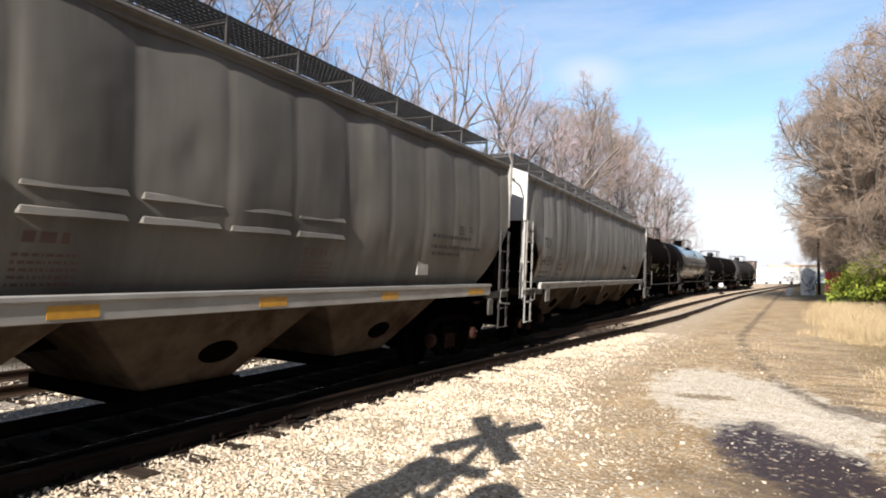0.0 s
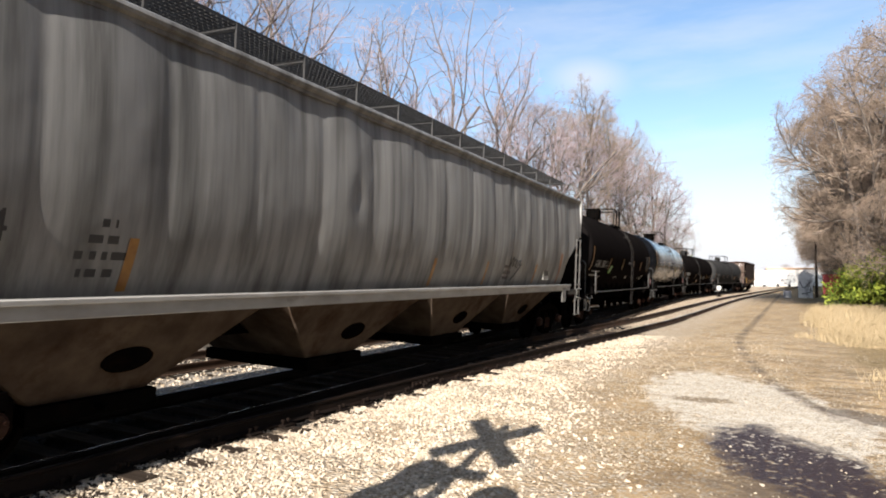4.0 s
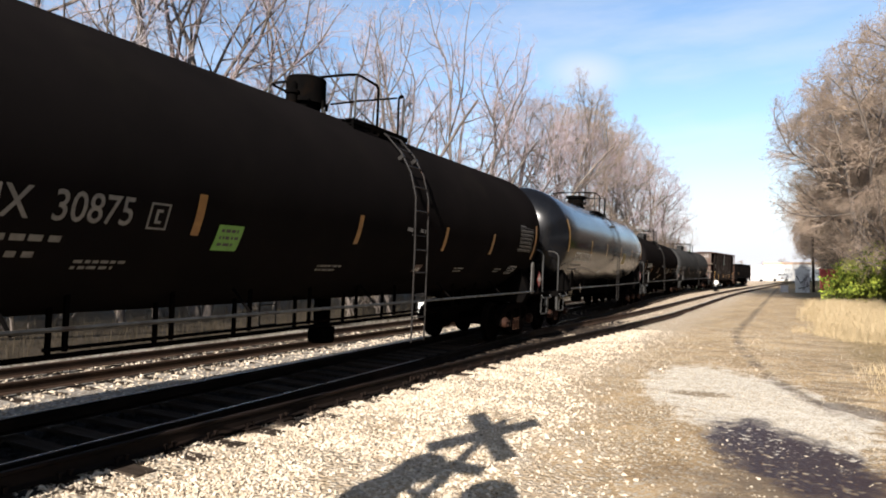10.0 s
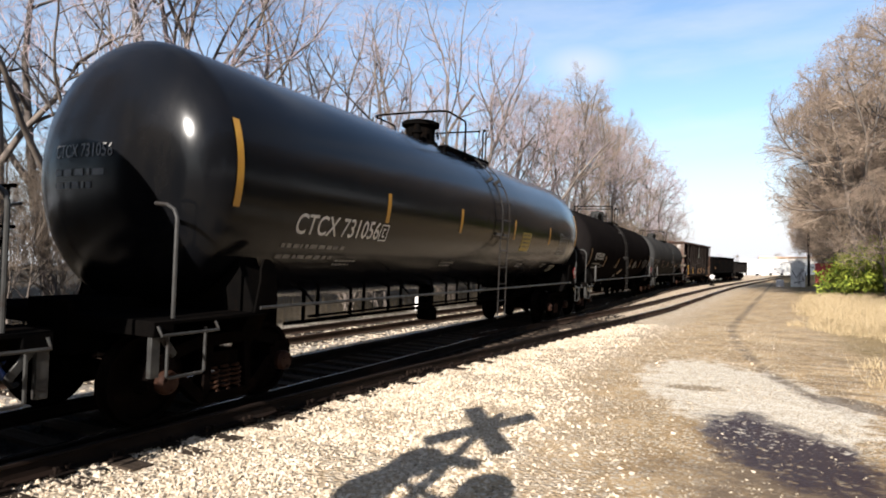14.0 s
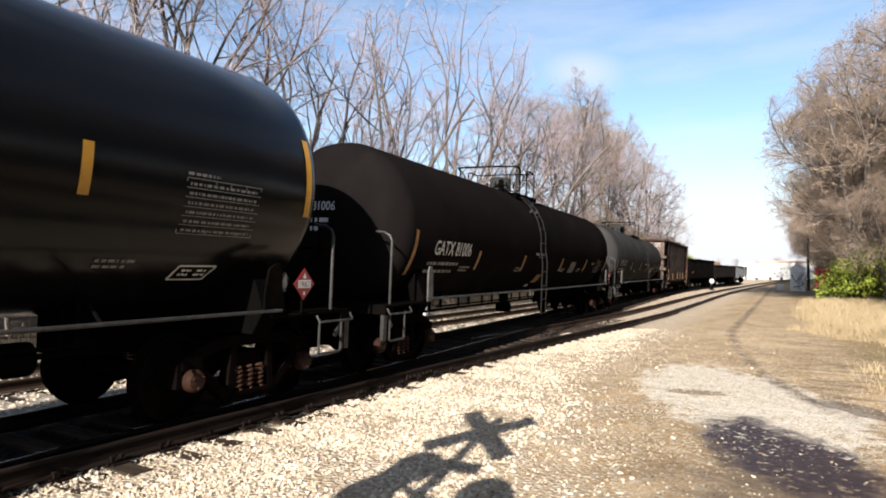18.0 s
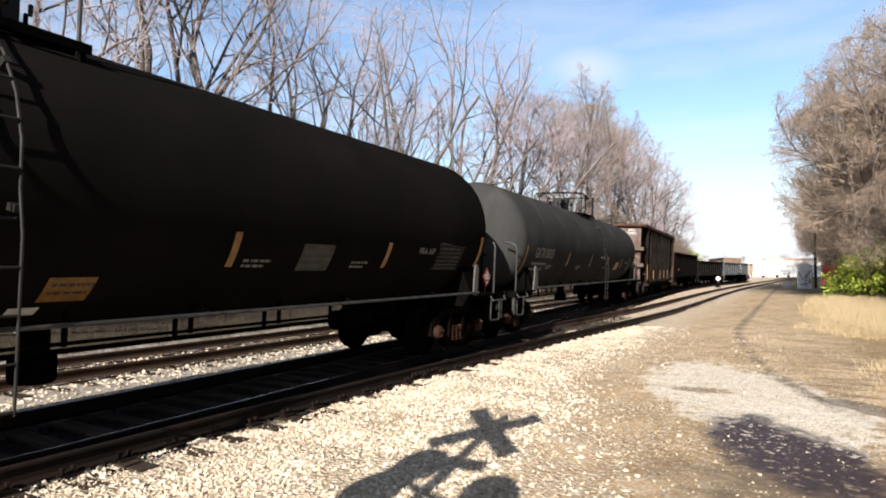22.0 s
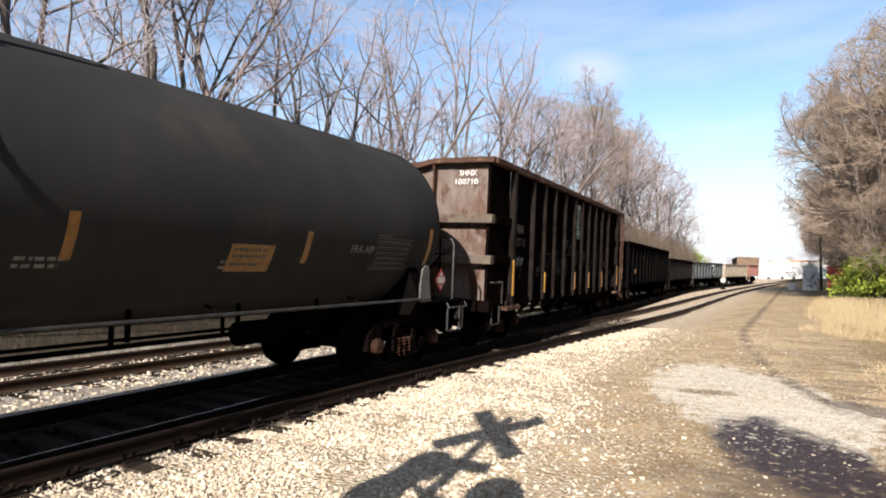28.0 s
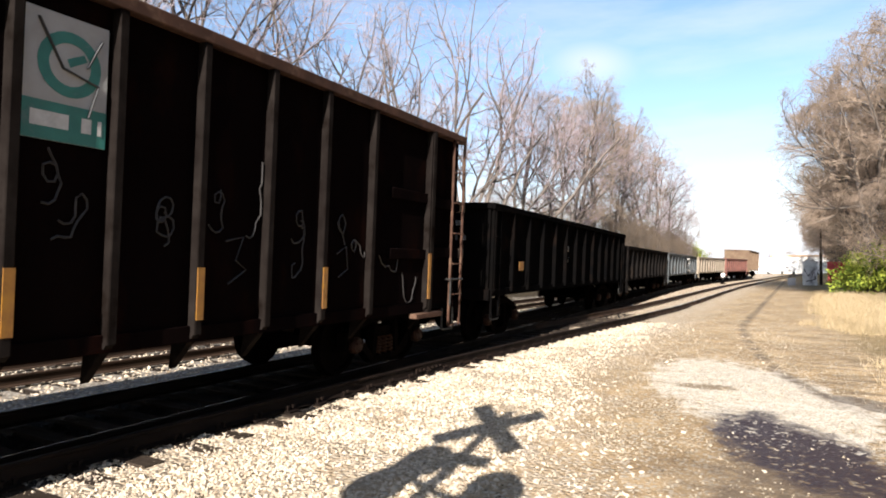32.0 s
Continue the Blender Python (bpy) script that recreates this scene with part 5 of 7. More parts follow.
                    part("end_stiffener", b, CHORD_RUST, wall, "rust-red upright web plate")
            for e in (-1, 1):
                b = Build()
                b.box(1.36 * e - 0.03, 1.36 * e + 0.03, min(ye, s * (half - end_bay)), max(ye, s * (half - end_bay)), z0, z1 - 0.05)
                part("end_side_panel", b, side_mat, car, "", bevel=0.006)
                b = Build()
                b.box(1.47 * e - 0.1, 1.47 * e + 0.09, min(ye, s * (half - end_bay)), max(ye, s * (half - end_bay)), z1 - 0.12, z1 - 0.005)
                part("end_top_chord", b, chord_mat, car, "", bevel=0.012)
                b = Build()
                b.box(1.5 * e - 0.06, 1.5 * e + 0.06, s * (half - end_bay) - 0.06, s * (half - end_bay) + 0.06, z0 - 0.05, z1 - 0.1)
                part("corner_post", b, RIB_GREY, car, "worn grey corner post", bevel=0.012)
                b = Build()
                b.tube([(1.46 * e, ye, z0 + 0.5), (1.55 * e, ye + s * 0.02, z0 + 0.5), (1.55 * e, s * (half - 0.55), z0 + 0.5), (1.46 * e, s * (half - 0.55), z0 + 0.5)], 0.016, 6)
                b.tube([(1.55 * e, s * (half - 0.5), z0 + 0.5), (1.55 * e, s * (half - 0.5), z0 + 0.05)], 0.016, 6)
                part("grab_iron", b, PIPE_GREY, car)
                b = Build()
                b.box(1.5 * e - 0.05, 1.5 * e + 0.1, s * (half - end_bay) - 0.5, s * (half - end_bay) + 0.35, z0 - 0.1, z0 - 0.02)
                part("foot_plate", b, CHORD_RUST, car, "rust-red step plate", bevel=0.008)
    b = Build()
    b.box(-1.4, 1.4, -half + 0.1, half - 0.1, z0, z0 + 0.08)
    b.box(-0.25, 0.25, -half + 1, half - 1, 0.85, z0)
    part("floor_frame", b, STEEL_BLACK, car)
    add_bogie(car, -half + 1.75, springs)
    add_bogie(car, half - 1.75, springs)
    add_couplers(car, half)
    MOVERS.append((car, (u0 + u1) / 2, u1 - u0 - 3.5))
    return car, half


def build_gondolas():
    ribs = [1.16, 2.57, 3.5, 4.41, 5.42, 6.5, 7.35, 8.26, 9.22, 10.2, 11.26, 12.9]
    car, h = gondola(107.17, 121.35, "tall rusty gondola car with ribbed steel sides shaded near black", RUST_DARK, RIB_GREY, CHORD_RUST, 0.92, 3.95, [r for r in ribs if r < 13.5], 0.32, 1.22)
    y = -h + 1.45
    part("lettering", moved(letters("SHNX", 0.2, 0.58), on_side(1.456, y, 2.5)), PAINT_GREY, car, "faded stencilled letters")
    part("lettering", moved(letters("100710", 0.2, 0.8), on_side(1.456, y - 0.08, 2.2)), SPRAY_GREY, car, "worn stencilled number")
    part("graffiti", moved(bars([(0, 0, 0.6), (0.05, 0.09, 0.55)], 0.08, 3), on_side(1.456, y, 1.78)), SIGN_BLUE, car, "pale blue spray paint")
    part("end_lettering", moved(letters("SHNX", 0.12, 0.4, 0.005), on_end(0.66, -h + 0.122, 3.6)), PAINT_WHITE, car, "white stencilled letters")
    part("end_lettering", moved(letters("100710", 0.12, 0.5, 0.005), on_end(0.58, -h + 0.122, 3.42)), PAINT_WHITE, car, "white stencilled number")
    for yy in (1.16, 3.5, 6.5, 8.26, 10.2, 12.9):
        b = Build()
        b.box(1.552, 1.563, -h + yy - 0.042, -h + yy + 0.042, 1.12, 1.9 if yy < 2 else 1.85 if yy > 12 else 1.63)
        part("reflective_strip", b, REFLECT_NEW if yy < 4 else REFLECT_OLD, car, "yellow reflective strip")
    ys = -h + 6.58
    b = Build()
    b.box(1.45, 1.47, ys, ys + 0.68, 2.62, 3.62)
    sign = part("sign_panel", b, HOP_WHITE, car, "white panel with a round green emblem")
    g = Build()
    g.add([(0, 0, 0), (0.68, 0, 0), (0.68, 0.3, 0), (0, 0.3, 0)], [(0, 1, 2, 3)])
    n = 28
    ring = [(0.36 + r * math.cos(k * math.tau / n), 0.62 + r * math.sin(k * math.tau / n), 0) for r in (0.17, 0.26) for k in range(n)]
    g.add(ring, [(k, (k + 1) % n, n + (k + 1) % n, n + k) for k in range(n)])
    g.add([(0.36, 0.6, 0), (0.5, 0.68, 0), (0.47, 0.73, 0), (0.33, 0.66, 0)], [(0, 1, 2, 3)])
    part("emblem", moved(g, on_side(1.473, ys, 2.62)), SIGN_TEAL, sign, "teal ring and band")
    part("emblem_print", moved(bars([(0.06, 0.1, 0.58)], 0.12, 2), on_side(1.477, ys, 2.62)), PAINT_WHITE, sign)
    g = Build()
    g.tube([(1.478, ys + 0.1, 3.55), (1.478, ys + 0.3, 3.2), (1.478, ys + 0.6, 3.12), (1.478, ys + 0.52, 2.85)], 0.012, 5)
    g.tube([(1.478, ys + 0.62, 3.5), (1.478, ys + 0.5, 3.25)], 0.01, 5)
    part("spray_line", g, PANEL_DARK, sign, "black spray paint scrawl")
    # chalky scrawls in the bays: strokes of (along the car, height)
    for yy, strokes in ((3.74, (((0.05, 2.1), (0.3, 2.09), (0.5, 2.1), (0.43, 1.92), (0.3, 1.72), (0.38, 1.7), (0.4, 1.62), (0.34, 1.52), (0.06, 1.51)), ((0.2, 1.9), (0.24, 1.72)))),
                        (4.64, (((0.08, 2.08), (0.18, 2.16), (0.19, 1.9), (0.17, 1.6)), ((0.2, 2.2), (0.28, 2.14)), ((0.33, 1.95), (0.36, 1.75), (0.28, 1.55), (0.14, 1.42), (0.08, 1.5)))),
                        (5.6, (((0.06, 2.13), (0.36, 2.12), (0.32, 2.05), (0.2, 1.95), (0.24, 1.82), (0.31, 1.66), (0.22, 1.5), (0.06, 1.56)), ((0.08, 1.75), (0.14, 1.66), (0.07, 1.62)))),
                        (8.6, (((0.05, 1.9), (0.3, 1.95), (0.2, 1.7), (0.35, 1.6), (0.1, 1.45)),)),
                        (10.5, (((0.05, 1.8), (0.25, 1.9), (0.3, 1.6), (0.1, 1.5)),))):
        g = Build()
        for st in strokes:
            g.tube([(1.456, -h + yy + p, q) for p, q in st], 0.011, 4)
        part("graffiti", g, SPRAY_GREY, car, "faded spray paint scrawl")
    rnd = random.Random(41)
    for ra, rb in zip(ribs, ribs[1:]):
        for k in range(2):   # half-worn scribbles low in each bay
            yb, zb, way, curl, pts = rnd.uniform(ra + 0.15, rb - 0.2), rnd.uniform(1.4, 2.2), rnd.uniform(0, 6.3), 0.0, []
            for q in range(16):
                curl += rnd.gauss(0, 0.5)
                way += max(-0.8, min(0.8, curl)) + rnd.uniform(-0.7, 0.7)
                yb = min(rb - 0.08, max(ra + 0.1, yb + 0.055 * math.cos(way)))
                zb += 0.075 * math.sin(way)
                pts.append((1.455, -h + yb, zb))
            g = Build()
            g.tube(pts, 0.011, 4)
            part("graffiti", g, SPRAY_GREY, car, "faded spray paint scrawl")
    for z in (1.75, 2.65):
        b = Build()
        b.box(1.43, 1.5, h - 2.4, h - 1.25, z, z + 0.16)
        part("side_stiffener", b, RUST_DARK, car, "", bevel=0.01)
    # the low gondolas behind it
    low = [(122.75, 137.3, "low black gondola car with close ribs", material("black_gondola_paint", (0.0022, 0.0022, 0.0024), (0.0034, 0.003, 0.0028), 2, 0.7, spec=0.0, third=(0.0075, 0.005, 0.004), third_scale=1.5), 2.92),
           (138.1, 152.4, "low dark weathered gondola car", material("dark_weathered_gondola_paint", (0.0069, 0.0063, 0.0063), (0.011, 0.0095, 0.0088), 2, 0.65, spec=0.0, third=(0.018, 0.013, 0.01), third_scale=1.5), 2.5),
           (153.2, 171.0, "low blue-grey gondola car with a white mark", material("blue_grey_gondola_paint", (0.068, 0.077, 0.081), (0.045, 0.05, 0.053), 2, 0.6, spec=0.2, third=(0.069, 0.0552, 0.0483), third_scale=1.5), 2.5),
           (172.6, 187.8, "low tan gondola car", material("tan_gondola_paint", (0.2621, 0.2207, 0.1724), (0.1931, 0.1586, 0.1172), 2, 0.65, spec=0.2, third=(0.1379, 0.0759, 0.0483), third_scale=1.5), 2.5),
           (188.8, 203.2, "low rust-red gondola car", material("rust_red_gondola_paint", (0.1586, 0.0517, 0.0345), (0.1103, 0.0414, 0.031), 2, 0.65, third=(0.069, 0.0414, 0.031), third_scale=1.5), 2.55),
           (204.2, 221.0, "tall weathered tan gondola car", material("dull_tan_gondola_paint", (0.1379, 0.0966, 0.0586), (0.0966, 0.0586, 0.0379), 2, 0.65, spec=0.2, third=(0.0828, 0.0483, 0.0345), third_scale=1.5), 3.8)]
    for k, (a, b_, lab, m, z1) in enumerate(low):
        L = b_ - a
        n = 14 if k == 0 else 12
        car, h = gondola(a, b_, lab, m, m, m, 1.05, z1, [0.12 + (L - 0.24) * j / (n - 1) for j in range(n)], 0.0, 0.0, springs=False)
        if k == 0:
            b = Build()
            b.box(1.552, 1.56, -h + 1.55, -h + 1.85, 1.55, 1.75)
            part("reflective_strip", b, REFLECT_OLD, car)
            part("small_print", moved(bars([(0, 0.3, 0.5), (0, 0, 0.5)], 0.16, 5), on_side(1.456, -h + 5.6, 1.75)), PAINT_GREY, car)
            part("end_lettering", moved(bars([(0, 0, 0.5), (0, -0.3, 0.55)], 0.1, 5), on_end(0.4, -h - 0.05, 2.45)), PAINT_GREY, car)
        if k == 2:
            g = Build()
            g.tube([(1.58, 1.5, 2.2), (1.58, 2.4, 2.25), (1.58, 2.6, 1.9), (1.58, 1.9, 1.8), (1.58, 1.3, 1.4), (1.58, 2.7, 1.3)], 0.06, 5)
            part("white_mark", g, PAINT_WHITE, car, "white painted mark")


# ---- ground ----
def ground_height(x, y):
    z = GROUND + 0.018 * noise.noise(Vector((x * 0.5, y * 0.5, 0.3))) + 0.008 * noise.noise(Vector((x * 1.9, y * 1.9, 2.3)))
    if -13.2 < x < -5.0:
        z = -0.235 + 0.01 * noise.noise(Vector((x * 1.5, y * 1.5, 4.3)))
    if x <= -13.2:
        z += min(0.7, 0.09 * (-13.2 - x))
    if x > 3.0:
        z += min(0.6, 0.06 * (x - 3.0))
    q = ((x + 0.05) / 1.0) ** 2 + ((y - 7.5) / 1.1) ** 2
    z -= 0.03 * math.exp(-q)
    return z


def make_ground_material():
    m = bpy.data.materials.new("dirt_road_and_gravel")
    m.use_nodes = True
    nt = m.node_tree
    bsdf = nt.nodes["Principled BSDF"]
    L = nt.links
    co = nt.nodes.new("ShaderNodeTexCoord")
    sep = nt.nodes.new("ShaderNodeSeparateXYZ")
    L.new(co.outputs["Object"], sep.inputs[0])
    X, Y = sep.outputs[0], sep.outputs[1]

    def num(op, a, b=None):
        n = nt.nodes.new("ShaderNodeMath")
        n.operation = op
        for i, v in enumerate((a, b)):
            if v is None:
                continue
            if isinstance(v, (int, float)):
                n.inputs[i].default_value = v
            else:
                L.new(v, n.inputs[i])
        return n.outputs[0]

    def rng(src, a, b, lo=0.0, hi=1.0):
        n = nt.nodes.new("ShaderNodeMapRange")
        n.interpolation_type = 'SMOOTHSTEP'
        for k, v in ((1, a), (2, b), (3, lo), (4, hi)):
            n.inputs[k].default_value = v
        L.new(src, n.inputs[0])
        return n.outputs[0]

    def nse(scale, detail=5, rough=0.6):
        n = nt.nodes.new("ShaderNodeTexNoise")
        n.inputs["Scale"].default_value, n.inputs["Detail"].default_value, n.inputs["Roughness"].default_value = scale, detail, rough
        L.new(co.outputs["Object"], n.inputs["Vector"])
        return n.outputs[0]

    def mix(f, a, b):
        n = nt.nodes.new("ShaderNodeMix")
        n.data_type = 'RGBA'
        for key, v in (("A", a), ("B", b)):
            if isinstance(v, tuple):
                n.inputs[key].default_value = (*v, 1)
            else:
                L.new(v, n.inputs[key])
        if isinstance(f, (int, float)):
            n.inputs["Factor"].default_value = f
        else:
            L.new(f, n.inputs["Factor"])
        return n.outputs["Result"]

    big, mid, small, fine = nse(0.35), nse(1.3), nse(5.0), nse(26.0)
    wob = num('MULTIPLY', num('SUBTRACT', big, 0.5), 2.2)
    wob2 = num('MULTIPLY', num('SUBTRACT', mid, 0.5), 1.1)
    xw = num('ADD', X, num('ADD', wob, wob2))
    vor = nt.nodes.new("ShaderNodeTexVoronoi")
    vor.inputs["Scale"].default_value = 20.0
    L.new(co.outputs["Object"], vor.inputs["Vector"])
    hsv = nt.nodes.new("ShaderNodeSeparateColor")
    L.new(vor.outputs["Color"], hsv.inputs[0])
    cell = hsv.outputs[0]
    edge = rng(vor.outputs["Distance"], 0.25, 0.75)
    # tan dirt of the road with pebbles showing
    dirt = mix(rng(mid, 0.35, 0.62), (0.325, 0.222, 0.115), (0.225, 0.147, 0.073))
    dirt = mix(rng(big, 0.42, 0.62, 0.0, 0.6), dirt, (0.35, 0.248, 0.136))
    dirt = mix(rng(small, 0.52, 0.72), dirt, (0.139, 0.1018, 0.0596))
    peb = mix(rng(cell, 0.2, 0.95), (0.2483, 0.1986, 0.139), (0.3774, 0.3377, 0.2681))
    dirt = mix(num('MULTIPLY', rng(cell, 0.5, 0.62), rng(vor.outputs["Distance"], 0.6, 0.35)), dirt, peb)
    grit = nt.nodes.new("ShaderNodeTexVoronoi")
    grit.inputs["Scale"].default_value = 47.0
    L.new(co.outputs["Object"], grit.inputs["Vector"])
    gsep = nt.nodes.new("ShaderNodeSeparateColor")
    L.new(grit.outputs["Color"], gsep.inputs[0])
    chip, crumb = gsep.outputs[1], gsep.outputs[2]
    patchy = rng(nse(2.1), 0.38, 0.62, 0.25, 1.0)
    dirt = mix(num('MULTIPLY', rng(chip, 0.66, 0.72), num('MULTIPLY', patchy, 0.7)), dirt, (0.43, 0.36, 0.26))
    dirt = mix(num('MULTIPLY', rng(crumb, 0.74, 0.8), num('MULTIPLY', rng(mid, 0.35, 0.6), 0.75)), dirt, (0.0897, 0.0655, 0.0414))
    # light limestone gravel beside the track
    grav = mix(rng(cell, 0.0, 1.0), (0.3596, 0.2847, 0.1965), (0.5394, 0.4604, 0.3583))
    grav = mix(num('MULTIPLY', edge, 0.45), grav, (0.1939, 0.1514, 0.0999))
    band = num('MULTIPLY', num('MULTIPLY', rng(xw, -5.75, -5.35), rng(num('ADD', xw, num('MULTIPLY', num('MINIMUM', num('MAXIMUM', num('SUBTRACT', Y, 4.5), 0.0), 6.0), 0.3)), -0.3, -2.2)), rng(num('ADD', num('MULTIPLY', mid, 0.7), num('MULTIPLY', X, -0.06)), 0.4, 0.62, 0.3, 1.0))
    col = mix(band, dirt, grav)
    # pale packed patch and the tyre line that skirts it
    px = num('DIVIDE', num('ADD', num('ADD', X, 0.65), num('MULTIPLY', num('SUBTRACT', Y, 10.4), 0.3)), 1.3)
    py = num('DIVIDE', num('SUBTRACT', Y, 10.3), 3.0)
    pd = num('ADD', num('ADD', num('MULTIPLY', px, px), num('MULTIPLY', py, py)), num('ADD', num('MULTIPLY', num('SUBTRACT', mid, 0.5), 1.7), num('MULTIPLY', num('SUBTRACT', small, 0.5), 2.2)))
    pale = mix(rng(small, 0.35, 0.7), (0.53, 0.475, 0.39), (0.405, 0.345, 0.258))
    pale = mix(num('MULTIPLY', rng(chip, 0.6, 0.68), 0.7), pale, (0.5172, 0.4828, 0.4138))
    pale = mix(num('MULTIPLY', rng(crumb, 0.7, 0.78), 0.6), pale, (0.1655, 0.131, 0.0931))
    col = mix(num('MULTIPLY', rng(pd, 1.3, 0.75), 0.95), col, pale)
    hx, hy = num('DIVIDE', num('ADD', X, 1.25), 0.46), num('DIVIDE', num('SUBTRACT', Y, 10.44), 0.24)
    hd = num('ADD', num('ADD', num('MULTIPLY', hx, hx), num('MULTIPLY', hy, hy)), num('MULTIPLY', num('SUBTRACT', nse(9.0), 0.5), 4.5))
    col = mix(num('MULTIPLY', rng(hd, 1.3, 0.4), 0.85), col, (0.15, 0.108, 0.066))
    damp = num('MULTIPLY', num('MULTIPLY', rng(num('ADD', X, wob2), -1.5, -0.3), rng(num('ADD', Y, num('MULTIPLY', wob2, 0.6)), 7.2, 6.2)), rng(small, 0.28, 0.58, 0.5, 0.95))
    col = mix(damp, col, (0.1138, 0.0841, 0.0586))
    # twigs, leaves and clods strewn in thin rows across the road's right half
    rowm = nt.nodes.new("ShaderNodeMapping")
    rowm.inputs["Scale"].default_value = (0.7, 3.4, 1.0)
    rowm.inputs["Rotation"].default_value = (0, 0, 0.25)
    L.new(co.outputs["Object"], rowm.inputs[0])
    rows = nt.nodes.new("ShaderNodeTexNoise")
    rows.inputs["Scale"].default_value, rows.inputs["Detail"].default_value, rows.inputs["Roughness"].default_value = 1.1, 8, 0.7
    L.new(rowm.outputs[0], rows.inputs["Vector"])
    strewn = num('MULTIPLY', rng(rows.outputs[0], 0.52, 0.61), num('MULTIPLY', rng(num('ADD', X, wob2), -0.6, 1.0, 0.0, 0.9), rng(Y, 9.0, 11.5, 0.0, 0.8)))
    col = mix(strewn, col, (0.1034, 0.0724, 0.0483))
    line = num('SUBTRACT', X, num('MAXIMUM', num('SUBTRACT', num('DIVIDE', 36.5, num('MAXIMUM', Y, 2.0)), 3.2), -1.5))
    line = num('ABSOLUTE', num('ADD', line, num('MULTIPLY', wob2, 0.25)))
    far_on = rng(Y, 8.5, 11.0)
    col = mix(num('MULTIPLY', num('MULTIPLY', rng(line, 0.2, 0.04), far_on), rng(num('ADD', num('MULTIPLY', mid, 0.5), num('MULTIPLY', small, 0.5)), 0.36, 0.56, 0.15, 0.8)), col, (0.1034, 0.0793, 0.0586))
    # dark wet stain
    wx = num('DIVIDE', num('ADD', num('ADD', X, 0.06), num('MULTIPLY', num('SUBTRACT', Y, 7.4), 0.3)), 0.74)
    wy = num('DIVIDE', num('SUBTRACT', Y, 7.4), 1.45)
    wd = num('ADD', num('ADD', num('MULTIPLY', wx, wx), num('MULTIPLY', wy, wy)), num('ADD', num('MULTIPLY', num('SUBTRACT', nse(2.6), 0.5), 1.8), num('MULTIPLY', num('SUBTRACT', small, 0.5), 1.6)))
    wet = num('MULTIPLY', rng(wd, 1.5, 0.5), num('MULTIPLY', rng(cell, 0.96, 0.93, 0.3, 1.0), rng(chip, 0.97, 0.94, 0.45, 1.0)))
    col = mix(wet, col, (0.0345, 0.0228, 0.0228))
    sx = num('DIVIDE', num('SUBTRACT', X, 0.95), 0.85)
    sy = num('DIVIDE', num('ADD', num('SUBTRACT', Y, 10.0), num('MULTIPLY', num('SUBTRACT', X, 0.95), 0.9)), 0.4)
    sd = num('ADD', num('ADD', num('MULTIPLY', sx, sx), num('MULTIPLY', sy, sy)), num('MULTIPLY', num('SUBTRACT', mid, 0.5), 3.0))
    col = mix(num('MULTIPLY', rng(sd, 1.1, 0.7), 0.7), col, (0.0759, 0.0586, 0.0483))
    # bed between the rails: oil plus the train's shade in its colour; cleaner ballast beyond, leaf litter in the wood,
    # dry verge
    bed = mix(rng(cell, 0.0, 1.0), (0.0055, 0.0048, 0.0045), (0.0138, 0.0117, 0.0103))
    away = num('ADD', rng(Y, -7.1, 64.7, 0.0, -2.96), rng(Y, 58.0, 120.0, 0.0, 3.5))
    turn = num('MAXIMUM', num('SUBTRACT', Y, 92.0), 0.0)
    xt = num('SUBTRACT', num('SUBTRACT', X, away), num('MULTIPLY', num('MULTIPLY', turn, turn), -1 / 350.0))
    apart = mix(rng(cell, 0.0, 1.0), (0.2869, 0.2096, 0.1435), (0.5186, 0.4304, 0.32))
    col = mix(num('MULTIPLY', rng(xw, -4.3, -4.9), rng(Y, 17.0, 25.0)), col, apart)
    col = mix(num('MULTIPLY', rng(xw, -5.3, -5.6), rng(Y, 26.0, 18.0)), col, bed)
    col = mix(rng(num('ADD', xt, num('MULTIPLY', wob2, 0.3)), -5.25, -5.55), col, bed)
    far_bal = mix(num('MULTIPLY', edge, 0.6), mix(rng(cell, 0, 1), (0.1788, 0.1539, 0.1192), (0.3575, 0.3277, 0.283)), (0.0993, 0.0794, 0.0596))
    col = mix(rng(num('ADD', xt, num('MULTIPLY', wob2, 0.3)), -7.9, -8.2), col, far_bal)
    col = mix(num('MULTIPLY', num('MULTIPLY', rng(X, -9.9, -10.2), rng(X, -11.9, -11.6)), rng(Y, 92.0, 80.0)), col, mix(0.5, bed, far_bal))
    litter = mix(rng(small, 0.35, 0.65), (0.0434, 0.0323, 0.0215), (0.0207, 0.017, 0.0112))
    col = mix(rng(xw, -12.9, -13.9), col, litter)
    lit = num('MULTIPLY', rng(num('ADD', X, wob2), 0.9, 2.0), rng(num('ADD', num('MULTIPLY', nse(2.2), 0.6), num('MULTIPLY', small, 0.4)), 0.5, 0.6))
    col = mix(num('MULTIPLY', lit, num('MULTIPLY', rng(Y, 8.5, 10.5), 0.75)), col, mix(rng(fine, 0.4, 0.6), (0.0828, 0.0586, 0.0414), (0.2069, 0.131, 0.069)))
    verge = mix(rng(small, 0.35, 0.65), (0.2234, 0.1639, 0.0844), (0.1291, 0.0943, 0.0497))
    col = mix(num('MULTIPLY', rng(num('ADD', xw, num('MULTIPLY', Y, 0.02)), 0.9, 2.4), rng(Y, 12.0, 17.0)), col, verge)
    L.new(col, bsdf.inputs["Base Color"])
    L.new(rng(wet, 0.2, 0.9, 0.95, 0.5), bsdf.inputs["Roughness"])
    bsdf.inputs["Specular IOR Level"].default_value = 0.1
